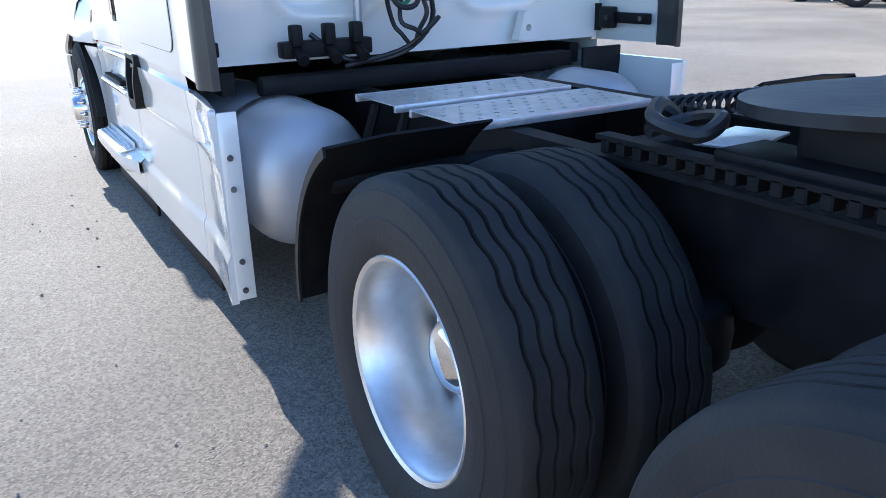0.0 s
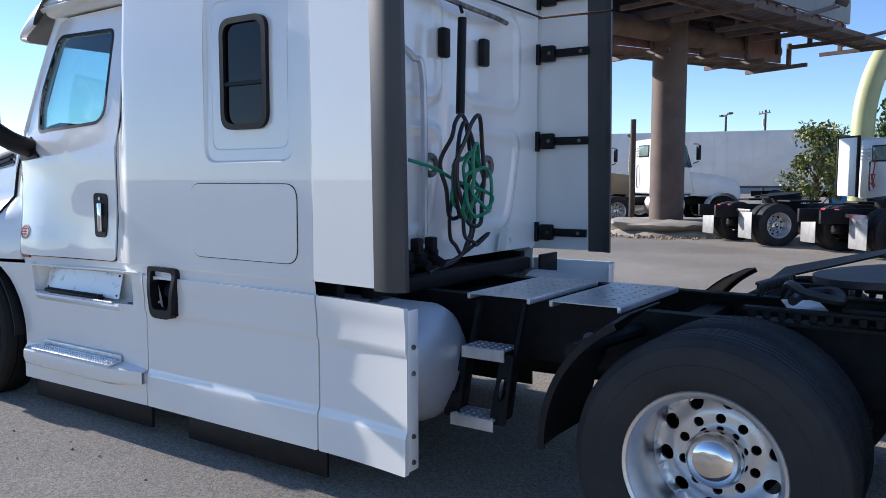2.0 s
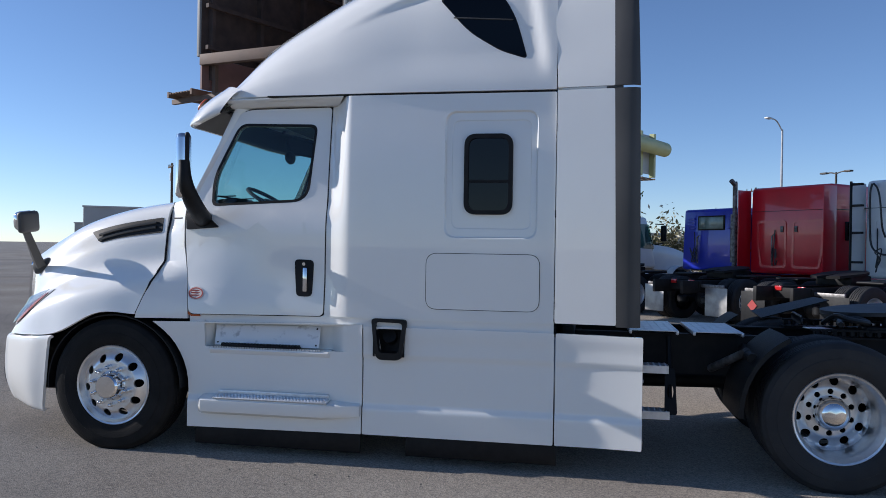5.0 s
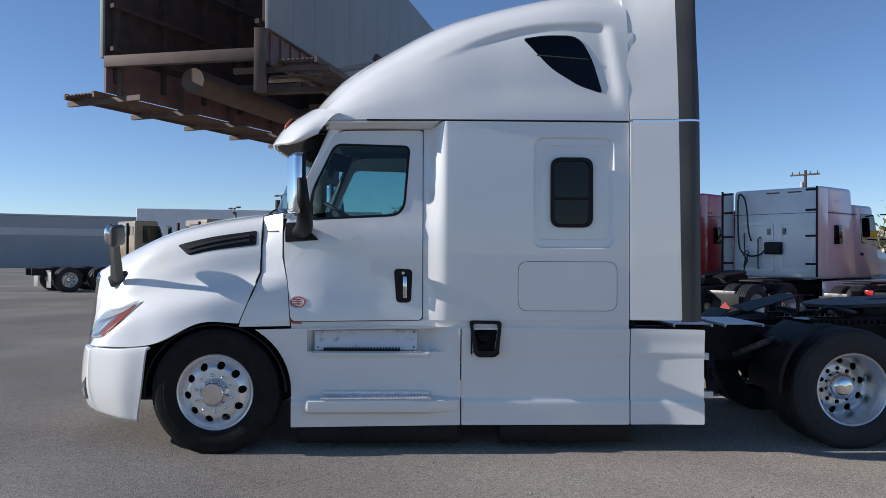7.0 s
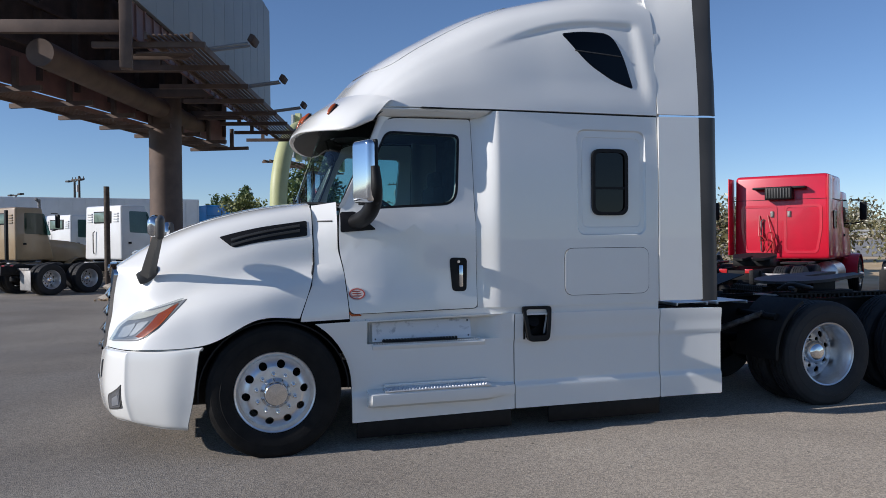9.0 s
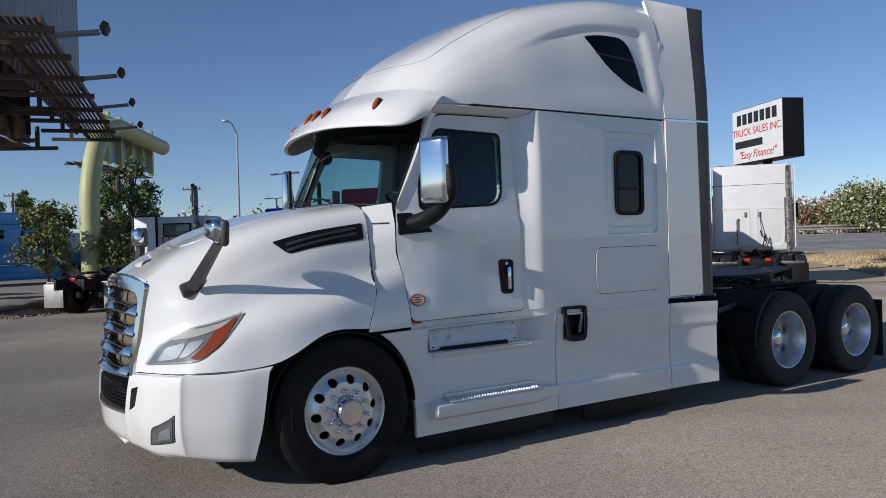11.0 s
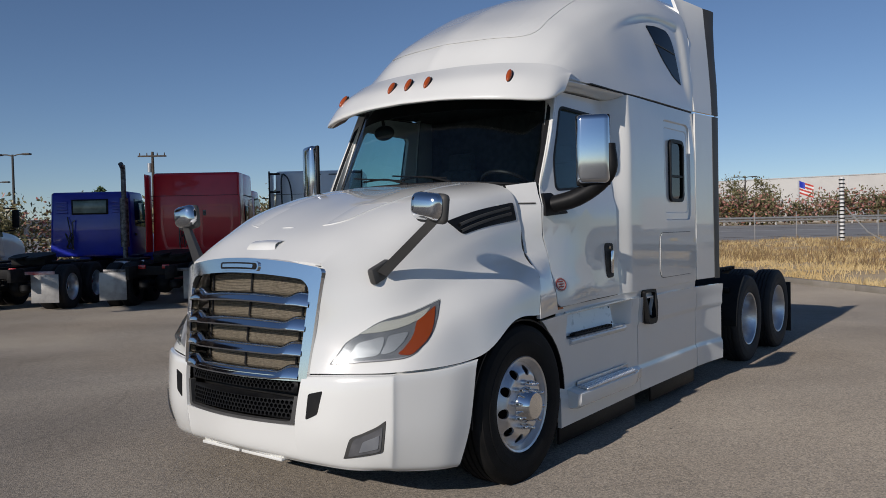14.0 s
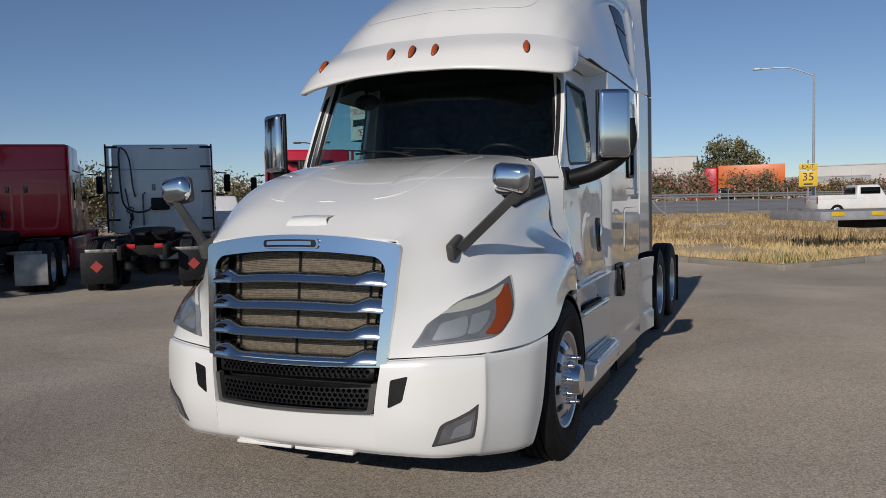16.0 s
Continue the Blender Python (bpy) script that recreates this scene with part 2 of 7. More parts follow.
# pale stone chips and dark tar specks over the worn ground
chip, chipr, cmix = an.new("ShaderNodeTexVoronoi"), an.new("ShaderNodeValToRGB"), an.new("ShaderNodeMix")
chip.inputs["Scale"].default_value = 95
chipr.color_ramp.elements[0].color, chipr.color_ramp.elements[1].color = (0.52, 0.52, 0.53, 1), (1.44, 1.40, 1.33, 1)
cmix.data_type, cmix.blend_type = "RGBA", "MULTIPLY"
cmix.inputs["Factor"].default_value = 1.0
base = ab.inputs["Base Color"].links[0].from_socket
al.new(an["Texture Coordinate"].outputs["Object"], chip.inputs["Vector"])
al.new(chip.outputs["Color"], chipr.inputs["Fac"])
al.new(base, cmix.inputs["A"])
al.new(chipr.outputs["Color"], cmix.inputs["B"])
# broad worn and dusty patches, tyre-darkened lanes and thin cracks
wear, wearr, wmix = an.new("ShaderNodeTexNoise"), an.new("ShaderNodeValToRGB"), an.new("ShaderNodeMix")
wear.inputs["Scale"].default_value, wear.inputs["Detail"].default_value, wear.inputs["Distortion"].default_value = 0.16, 7, 0.8
wearr.color_ramp.elements[0].position, wearr.color_ramp.elements[1].position = 0.36, 0.66
wearr.color_ramp.elements[0].color, wearr.color_ramp.elements[1].color = (0.74, 0.75, 0.77, 1), (1.13, 1.11, 1.07, 1)
crack, crackr, kmix = an.new("ShaderNodeTexVoronoi"), an.new("ShaderNodeValToRGB"), an.new("ShaderNodeMix")
crack.feature, crack.inputs["Scale"].default_value = "DISTANCE_TO_EDGE", 0.42
crackr.color_ramp.elements[0].position, crackr.color_ramp.elements[1].position = 0.0, 0.006
crackr.color_ramp.elements[0].color = (0.62, 0.62, 0.62, 1)
warp = an.new("ShaderNodeVectorMath")
warp.operation = "ADD"
al.new(an["Texture Coordinate"].outputs["Object"], warp.inputs[0])
al.new(wear.outputs["Color"], warp.inputs[1])
al.new(warp.outputs[0], crack.inputs["Vector"])
al.new(an["Texture Coordinate"].outputs["Object"], wear.inputs["Vector"])
al.new(wear.outputs["Fac"], wearr.inputs["Fac"])
al.new(crack.outputs["Distance"], crackr.inputs["Fac"])
for mx in (wmix, kmix):
    mx.data_type, mx.blend_type = "RGBA", "MULTIPLY"
wmix.inputs["Factor"].default_value, kmix.inputs["Factor"].default_value = 0.85, 0.35
al.new(cmix.outputs["Result"], wmix.inputs["A"])
al.new(wearr.outputs["Color"], wmix.inputs["B"])
al.new(wmix.outputs["Result"], kmix.inputs["A"])
al.new(crackr.outputs["Color"], kmix.inputs["B"])
al.new(kmix.outputs["Result"], ab.inputs["Base Color"])
bm = bmesh.new()
bmesh.ops.create_grid(bm, x_segments=8, y_segments=8, size=2500)
tagged(part("ground", bm, ASPHALT), "worn grey-brown asphalt of the truck yard", "ground", kind="structure")

# ---- the white tractor ----
TRUCK = thing("semi_truck", "white conventional sleeper tractor with raised roof and chrome grille", "truck")


def both(bm):
    """Adds the mirror image across the truck's centre line."""
    g = bmesh.ops.duplicate(bm, geom=bm.verts[:] + bm.edges[:] + bm.faces[:])["geom"]
    for v in g:
        if isinstance(v, bmesh.types.BMVert):
            v.co.x = -v.co.x
    bmesh.ops.recalc_face_normals(bm, faces=bm.faces)


# hood: design lines from the crown down to the wheel arch, each from cowl to nose
HOOD = [
    [(0, -0.46, 1.95), (0, 0.0, 1.88), (0, 0.4, 1.77), (0, 0.75, 1.62), (0, 1.04, 1.45)],
    [(-0.5, -0.46, 1.945), (-0.5, 0.0, 1.88), (-0.5, 0.4, 1.77), (-0.5, 0.75, 1.61), (-0.5, 1.01, 1.44)],
    [(-0.90, -0.46, 1.88), (-0.87, 0.0, 1.80), (-0.82, 0.4, 1.68), (-0.73, 0.75, 1.50), (-0.60, 0.995, 1.41)],
    [(-1.00, -0.46, 1.66), (-0.98, 0.0, 1.58), (-0.93, 0.4, 1.45), (-0.84, 0.75, 1.30), (-0.60, 1.02, 1.24)],
    [(-1.03, -0.46, 1.44), (-1.03, 0.0, 1.38), (-1.00, 0.4, 1.27), (-0.91, 0.75, 1.12), (-0.575, 1.05, 1.06)],
    [(-1.17, -0.42, 1.28), (-1.19, 0.0, 1.21), (-1.15, 0.4, 1.11), (-1.02, 0.78, 0.98), (-0.555, 1.08, 0.94)],
    [(-1.22, -0.33, 1.04), (-1.23, -0.02, 1.04), (-1.22, 0.36, 0.87), (-1.04, 0.86, 0.84), (-0.535, 1.10, 0.82)],
]
HOOD_G = surface(HOOD, 49, 41)
bm = bmesh.new()
add_grid(bm, HOOD_G, mirror=True)
thicken(bm, 0.02)
part("hood", bm, WHITE, TRUCK, sharp=50)


def on_grid(g, u, v, off=0.0, side=-1):
    """Point of a lofted side surface at grid fractions u, v (0..1), lifted outwards; side: -1 left, 1 right."""
    nu, nv = len(g) - 1, len(g[0]) - 1

    def at(a, b):
        a, b = min(max(a, 0), 1) * nu, min(max(b, 0), 1) * nv
        i, j = min(int(a), nu - 1), min(int(b), nv - 1)
        f, h = a - i, b - j
        return (g[i][j] * (1 - f) + g[i + 1][j] * f) * (1 - h) + (g[i][j + 1] * (1 - f) + g[i + 1][j + 1] * f) * h
    p = at(u, v)
    n = (at(u + 0.02, v) - at(u - 0.02, v)).cross(at(u, v + 0.02) - at(u, v - 0.02)).normalized()
    if n.x > 0:
        n = -n
    p = p + n * off
    return Vector((-side * p.x, p.y, p.z))


# bumper: side pieces and the low middle piece, from top edge to bottom edge
BUMP = [
    [(-0.53, 1.085, 0.81), (-0.78, 1.015, 0.825), (-0.985, 0.905, 0.828), (-1.03, 0.84, 0.832), (-1.155, 0.58, 0.84), (-1.215, 0.37, 0.855)],
    [(-0.53, 1.12, 0.775), (-0.78, 1.055, 0.785), (-1.002, 0.933, 0.785), (-1.048, 0.866, 0.788), (-1.17, 0.60, 0.79), (-1.22, 0.40, 0.80)],
    [(-0.50, 1.145, 0.53), (-0.78, 1.075, 0.52), (-1.0, 0.942, 0.51), (-1.045, 0.874, 0.51), (-1.162, 0.63, 0.50), (-1.20, 0.44, 0.49)],
    [(-0.50, 1.12, 0.36), (-0.78, 1.035, 0.345), (-0.962, 0.908, 0.33), (-1.005, 0.842, 0.32), (-1.12, 0.63, 0.30), (-1.16, 0.48, 0.285)],
    [(-0.50, 1.08, 0.31), (-0.78, 1.0, 0.295), (-0.93, 0.87, 0.285), (-0.97, 0.808, 0.27), (-1.08, 0.63, 0.25), (-1.13, 0.48, 0.24)],
]
bm = bmesh.new()
BUMP_G = surface(BUMP, 25, 51)
add_grid(bm, BUMP_G)
thicken(bm, 0.025)
part("bumper_corner", bm, WHITE, TRUCK, sharp=24)
bm = bmesh.new()
add_grid(bm, [[Vector((-p.x, p.y, p.z)) for p in row] for row in BUMP_G])
thicken(bm, 0.025)
part("bumper_corner", bm, WHITE, TRUCK, sharp=24)
MID = [[(-0.5, 1.145, 0.53), (0, 1.205, 0.53), (0.5, 1.145, 0.53)], [(-0.5, 1.12, 0.36), (0, 1.185, 0.38), (0.5, 1.12, 0.36)], [(-0.5, 1.08, 0.31), (0, 1.14, 0.33), (0.5, 1.08, 0.31)]]
bm = bmesh.new()
add_grid(bm, surface(MID, 11, 21))
thicken(bm, 0.025)
part("bumper_centre", bm, WHITE, TRUCK, sharp=50)


# cab sides
def cab_x(y, z):
    x = 1.095 - 0.10 * max(0, (z - 1.75) / 0.9) ** 1.4 - 0.03 * ease(1.75, 1.9, z)
    x -= 0.05 * ease(-1.0, -0.4, y)
    x += 0.02 * (1 - ease(1.05, 1.35, z))
    x += 0.022 * ease(1.545, 1.38, z) * ease(-1.45, -0.75, y) + 0.022 * ease(1.42, 1.12, z) * ease(-1.35, -0.80, y)
    return x


DOOR = rounded([(-0.728, 1.05), (-1.785, 1.06), (-1.785, 2.62), (-1.02, 2.61), (-0.66, 1.86), (-0.66, 1.55), (-0.70, 1.36)], [0.05, 0.04, 0.03, 0.16, 0.25, 0.12, 0.15], 6)
DWIN = rounded([(-0.885, 1.885), (-1.62, 1.925), (-1.665, 2.47), (-1.07, 2.485), (-0.885, 2.08)], [0.04, 0.11, 0.05, 0.06, 0.1], 6)
for s in (-1, 1):
    bm = bmesh.new()
    panel(bm, DOOR, [DWIN], lambda u, v: Vector((s * cab_x(u, v), u, v)), (-s, 0, 0), 0.045, steps(-1.8, -0.6, 0.12), steps(1.0, 2.7, 0.1))
    door = part("door", bm, WHITE, TRUCK)
    bm = bmesh.new()
    panel(bm, DWIN, [], lambda u, v: Vector((s * (cab_x(u, v) - 0.012), u, v)), (-s, 0, 0), 0.006, (), steps(1.8, 2.5, 0.12))
    pane = part("window_pane", bm, SIDE_GLASS, door, "blue-green tinted side window glass")
    pane.visible_shadow = False

# cowl piece that blends from the hood's rear edge into the door
HOOD_END = [(2.0, 0.80), (1.95, 0.86), (1.88, 0.902), (1.66, 1.002), (1.44, 1.034), (1.28, 1.172), (1.04, 1.222), (0.9, 1.222)]
COWL_FRONT = [(2.0, -0.469), (1.44, -0.469), (1.28, -0.429), (1.04, -0.339), (0.9, -0.33)]
COWL_BACK = [(2.0, -0.646), (1.56, -0.648), (1.36, -0.692), (1.04, -0.722), (0.9, -0.722)]


def along(line, z):
    return float(np.interp(z, [p[0] for p in line[::-1]], [p[1] for p in line[::-1]]))


def cowl_x(y, z):
    a, b = along(COWL_BACK, z), along(COWL_FRONT, z)
    f = min(max((y - a) / (b - a), 0), 1)
    return cab_x(a, z) * (1 - f) + (along(HOOD_END, z) + 0.001 - 0.02 * ease(1.85, 1.72, z) * ease(1.15, 1.32, z)) * f


for s in (-1, 1):
    bm = bmesh.new()
    zs = (1.90, 1.80, 1.70, 1.60, 1.52, 1.44, 1.36, 1.28, 1.20, 1.12, 1.06, 1.012)
    panel(bm, [(along(COWL_FRONT, z), z) for z in zs] + [(along(COWL_BACK, z), z) for z in (1.012, 1.1, 1.2, 1.36, 1.46, 1.56, 1.75)] + [(-0.646, 1.925)], [],
          lambda u, v: Vector((s * cowl_x(u, v), u, v)), (-s, 0, 0), 0.03, steps(-0.72, -0.34, 0.03), steps(1.02, 1.9, 0.04))
    part("cowl_panel", bm, WHITE, TRUCK)

# sleeper side: flare behind the door, flat wall with pressed window surround and locker door
SLP = rounded([(-1.792, 1.06), (-3.468, 1.06), (-3.468, 2.675), (-1.792, 2.675)], 0.008, 2)
SWIN = rounded([(-2.84, 1.83), (-3.155, 1.83), (-3.155, 2.37), (-2.84, 2.37)], 0.075, 6)


def sleeper_x(y, z):
    f = ease(-1.775, -1.985, y)
    return (cab_x(-1.785, z) - 0.012) * (1 - f) + (1.145 - 0.02 * ease(2.2, 2.7, z)) * f


RIM_OUT = rounded([(-2.685, 1.645), (-3.345, 1.645), (-3.345, 2.55), (-2.685, 2.55)], 0.085, 7)
RIM_IN = rounded([(-2.697, 1.657), (-3.333, 1.657), (-3.333, 2.538), (-2.697, 2.538)], 0.076, 7)
PLATE = rounded([(-2.735, 1.712), (-3.300, 1.712), (-3.300, 2.485), (-2.735, 2.485)], 0.055, 7)


for s in (-1, 1):
    bm = bmesh.new()
    panel(bm, SLP, [RIM_OUT], lambda u, v: Vector((s * sleeper_x(u, v), u, v)), (-s, 0, 0), 0.05,
          steps(-3.465, -2.0, 0.2) + steps(-2.0, -1.79, 0.014), steps(1.06, 2.66, 0.1))
    wall = part("sleeper_wall", bm, WHITE, TRUCK)
    # window surround pressed into the wall: sloped rim, flat, second shallow step
    bm = bmesh.new()
    levels = []
    for line, deep in ((RIM_OUT, 0.0), (RIM_IN, 0.013), (PLATE, 0.0145), ([(u + 0.006 * (1 if u < -3.0 else -1), v + 0.006 * (1 if v < 2.1 else -1)) for u, v in PLATE], 0.0185)):
        levels.append([bm.verts.new((s * (sleeper_x(u, v) - deep), u, v)) for u, v in line])
    for la, lb in zip(levels, levels[1:]):
        for k in range(len(la)):
            bm.faces.new((la[k - 1], la[k], lb[k], lb[k - 1]) if s < 0 else (la[k], la[k - 1], lb[k - 1], lb[k]))
    bmesh.ops.recalc_face_normals(bm, faces=bm.faces)
    if sum(f.normal.x * s for f in bm.faces) < 0:
        bmesh.ops.reverse_faces(bm, faces=bm.faces)
    part("window_surround", bm, WHITE, wall, sharp=8)
    bm = bmesh.new()
    panel(bm, [(u + 0.004 * (1 if u < -3.0 else -1), v + 0.004 * (1 if v < 2.1 else -1)) for u, v in PLATE], [SWIN], lambda u, v: Vector((s * (sleeper_x(u, v) - 0.0185), u, v)), (-s, 0, 0), 0.02, (), steps(1.75, 2.45, 0.1))
    part("inner_surround", bm, WHITE, wall, sharp=8)
    bm = bmesh.new()
    panel(bm, rounded([(-2.825, 1.815), (-3.17, 1.815), (-3.17, 2.385), (-2.825, 2.385)], 0.085, 6), [rounded([(-2.855, 1.845), (-3.14, 1.845), (-3.14, 2.355), (-2.855, 2.355)], 0.065, 6)],
          lambda u, v: Vector((s * 1.150, u, v)), (-s, 0, 0), 0.06)
    box(bm, (s * 1.14, -2.997, 2.05), (0.012, 0.29, 0.02))
    win = part("sleeper_window", bm, PLASTIC, TRUCK, "black-framed dark sleeper window")
    bm = bmesh.new()
    panel(bm, rounded([(-2.845, 1.835), (-3.15, 1.835), (-3.15, 2.365), (-2.845, 2.365)], 0.07, 6), [], lambda u, v: Vector((s * 1.132, u, v)), (-s, 0, 0), 0.005)
    part("pane", bm, DARK_GLASS, win)
    bm = bmesh.new()
    panel(bm, rounded([(-2.563, 1.14), (-3.366, 1.14), (-3.366, 1.535), (-2.563, 1.535)], 0.08, 6), [], lambda u, v: Vector((s * (sleeper_x(u, v) + 0.006), u, v)), (-s, 0, 0), 0.02)
    part("locker_door", bm, WHITE, TRUCK)
    bm = bmesh.new()
    panel(bm, rounded([(-2.559, 1.136), (-3.370, 1.136), (-3.370, 1.539), (-2.559, 1.539)], 0.083, 6), [], lambda u, v: Vector((s * (sleeper_x(u, v) + 0.0025), u, v)), (-s, 0, 0), 0.01)
    part("locker_seal", bm, PLASTIC, TRUCK)

# roof fairing: lines from the side seam up to the crown, each from visor to the back
ROOF = [
    [(-1.07, -1.02, 2.69), (-1.085, -1.30, 2.69), (-1.10, -1.6, 2.69), (-1.13, -2.2, 2.69), (-1.135, -2.9, 2.69), (-1.135, -3.465, 2.69)],
    [(-1.03, -1.02, 2.73), (-1.045, -1.30, 2.82), (-1.06, -1.6, 2.90), (-1.09, -2.2, 3.00), (-1.11, -2.9, 3.05), (-1.12, -3.465, 3.05)],
    [(-0.96, -1.00, 2.77), (-0.968, -1.27, 2.945), (-0.975, -1.55, 3.09), (-1.005, -2.15, 3.31), (-1.06, -2.9, 3.44), (-1.08, -3.465, 3.46)],
    [(-0.84, -0.93, 2.79), (-0.838, -1.20, 3.035), (-0.835, -1.50, 3.235), (-0.88, -2.10, 3.51), (-0.94, -2.9, 3.69), (-0.97, -3.465, 3.72)],
    [(-0.52, -0.80, 2.81), (-0.53, -1.06, 3.085), (-0.54, -1.42, 3.32), (-0.57, -2.05, 3.63), (-0.64, -2.9, 3.83), (-0.68, -3.465, 3.85)],
    [(0, -0.74, 2.82), (0, -1.00, 3.105), (0, -1.38, 3.36), (0, -2.05, 3.68), (0, -2.9, 3.88), (0, -3.465, 3.89)],
]
bm = bmesh.new()
ROOF_G = surface(ROOF, 81, 91)
for row in ROOF_G:
    for p in row:
        # arch from the front of the side, over the window, down along the back seam
        top = 3.12 + 0.37 * math.sin(math.pi / 2 * min(max((-1.72 - p.y) / 1.20, 0), 1))
        rear = -3.325 + 0.16 * (p.z - 3.2)
        deep = 0.032 * ease(-1.75, -2.5, p.y) * ease(rear - 0.055, rear + 0.055, p.y)
        if p.x < -0.6:
            p.x += deep * ease(top + 0.03, top - 0.045, p.z) * ease(2.72, 3.0, p.z)
add_grid(bm, ROOF_G, mirror=True)
thicken(bm, 0.02)
part("roof_fairing", bm, WHITE, TRUCK, sharp=50)
bm = bmesh.new()
panel(bm, rounded([(-0.33, 0.19), (0.33, 0.19), (0.28, 0.66), (-0.28, 0.66)], 0.13, 6), [], lambda w, v: on_grid(ROOF_G, 1 - abs(w), v, 0.0045, -1 if w < 0 else 1), (0, 0.7, -0.7), 0.01, steps(-0.33, 0.33, 0.03), steps(0.19, 0.66, 0.04))
part("roof_panel", bm, WHITE, TRUCK)
bm = bmesh.new()
panel(bm, rounded([(-0.20, 0.05), (0.20, 0.05), (0.20, 0.40), (0.135, 0.72), (-0.135, 0.72), (-0.20, 0.40)], [0.01, 0.01, 0.1, 0.09, 0.09, 0.1], 6), [], lambda w, v: on_grid(HOOD_G, abs(w), v, 0.0042, -1 if w < 0 else 1), (0, 0, -1), 0.008, steps(-0.2, 0.2, 0.02), steps(0.05, 0.72, 0.04))
part("hood_panel", bm, WHITE, TRUCK)
bm = bmesh.new()
add_grid(bm, surface([[(-0.15, 0.82, 1.565), (0.0, 0.82, 1.57), (0.15, 0.82, 1.565)], [(-0.12, 0.915, 1.545), (0.0, 0.92, 1.55), (0.12, 0.915, 1.545)], [(-0.15, 0.945, 1.48), (0.0, 0.955, 1.485), (0.15, 0.945, 1.48)]], 8, 8))
part("hood_step", bm, WHITE, TRUCK)

# sun visor: from roof joint over the lamps to the lip and back under
VIS = [
    [(0, -0.72, 2.835), (-0.4, -0.74, 2.83), (-0.75, -0.83, 2.815), (-0.98, -0.97, 2.79), (-1.08, -1.12, 2.745)],
    [(0, -0.54, 2.71), (-0.4, -0.565, 2.705), (-0.78, -0.65, 2.69), (-1.03, -0.82, 2.66), (-1.09, -1.06, 2.72)],
    [(0, -0.44, 2.60), (-0.4, -0.465, 2.59), (-0.80, -0.56, 2.565), (-1.07, -0.74, 2.545), (-1.10, -0.98, 2.63)],
    [(0, -0.42, 2.555), (-0.4, -0.445, 2.545), (-0.80, -0.545, 2.515), (-1.07, -0.72, 2.50), (-1.095, -0.94, 2.575)],
    [(0, -0.46, 2.55), (-0.4, -0.485, 2.54), (-0.80, -0.585, 2.51), (-1.04, -0.75, 2.495), (-1.075, -0.94, 2.57)],
    [(0, -0.70, 2.68), (-0.4, -0.72, 2.67), (-0.76, -0.82, 2.64), (-0.95, -0.95, 2.62), (-1.04, -1.1, 2.69)],
]
bm = bmesh.new()
add_grid(bm, surface(VIS[:5], 31, 31), mirror=True)
visor = part("sun_visor", bm, WHITE, TRUCK, sharp=50)
under = [VIS[4], [tuple((a + b) / 2 + (0.012 if k == 2 else 0) for k, (a, b) in enumerate(zip(p, q))) for p, q in zip(VIS[4], VIS[5])], VIS[5]]
bm = bmesh.new()
add_grid(bm, surface(under, 16, 31), mirror=True)
part("visor_underside", bm, GREY_TRIM, visor, "dark underside of the sun visor", sharp=50)

# windscreen with its dark top band, pillars
WS = [
    [(0, -0.44, 1.945), (-0.45, -0.48, 1.94), (-0.8, -0.60, 1.92), (-0.985, -0.76, 1.90)],
    [(0, -0.57, 2.30), (-0.45, -0.61, 2.29), (-0.77, -0.73, 2.27), (-0.95, -0.90, 2.25)],
    [(0, -0.71, 2.66), (-0.45, -0.75, 2.65), (-0.72, -0.87, 2.63), (-0.90, -1.03, 2.60)],
]
bm = bmesh.new()
add_grid(bm, surface(WS, 13, 21), mirror=True)
ws = part("windscreen", bm, WINDSCREEN, TRUCK, "tinted curved windscreen glass")
ws.visible_shadow = False
PIL = [[(-0.975, -0.75, 1.90), (-0.94, -0.89, 2.25), (-0.89, -1.02, 2.61)], [(-1.03, -0.72, 1.90), (-1.005, -0.86, 2.25), (-0.965, -1.0, 2.61)], [(-1.045, -0.66, 1.88), (-1.03, -0.86, 2.25), (-0.985, -1.03, 2.62)], [(-1.02, -0.75, 1.88), (-0.99, -0.95, 2.25), (-0.95, -1.12, 2.62)]]
for s in (-1, 1):
    bm = bmesh.new()
    add_grid(bm, [[Vector((-s * p.x, p.y, p.z)) for p in row] for row in surface(PIL, 13, 13)])
    part("windscreen_pillar", bm, WHITE, TRUCK)
bm = bmesh.new()
for a, b in ((WS[0], 0.012), (WS[2], 0.02)):
    tube(bm, [(x, y + 0.004, z) for x, y, z in a], b, 8, 24)
    tube(bm, [(-x, y + 0.004, z) for x, y, z in a], b, 8, 24)
for s in (-1, 1):
    tube(bm, [(s * 0.98, -0.752, 1.90), (s * 0.945, -0.892, 2.25), (s * 0.895, -1.022, 2.61)], 0.014, 8, 12)
part("windscreen_seal", bm, PLASTIC, TRUCK)

# roof-height closing: cab ceiling, rear wall
bm = bmesh.new()
box(bm, (0, -2.2, 2.66), (2.0, 2.5, 0.02))
part("cab_ceiling", bm, INTERIOR, TRUCK)
bm = bmesh.new()
box(bm, (0, -1.9, 1.16), (2.1, 3.0, 0.05))
part("cab_floor", bm, INTERIOR, TRUCK)
bm = bmesh.new()
box(bm, (0, -2.1, 1.92), (2.0, 0.04, 1.45))
part("curtain", bm, INTERIOR, TRUCK)
BACK = rounded([(-1.1, 1.08), (1.1, 1.08), (1.1, 3.4), (0.9, 3.74), (0.55, 3.84), (-0.55, 3.84), (-0.9, 3.74), (-1.1, 3.4)], 0.05, 3)


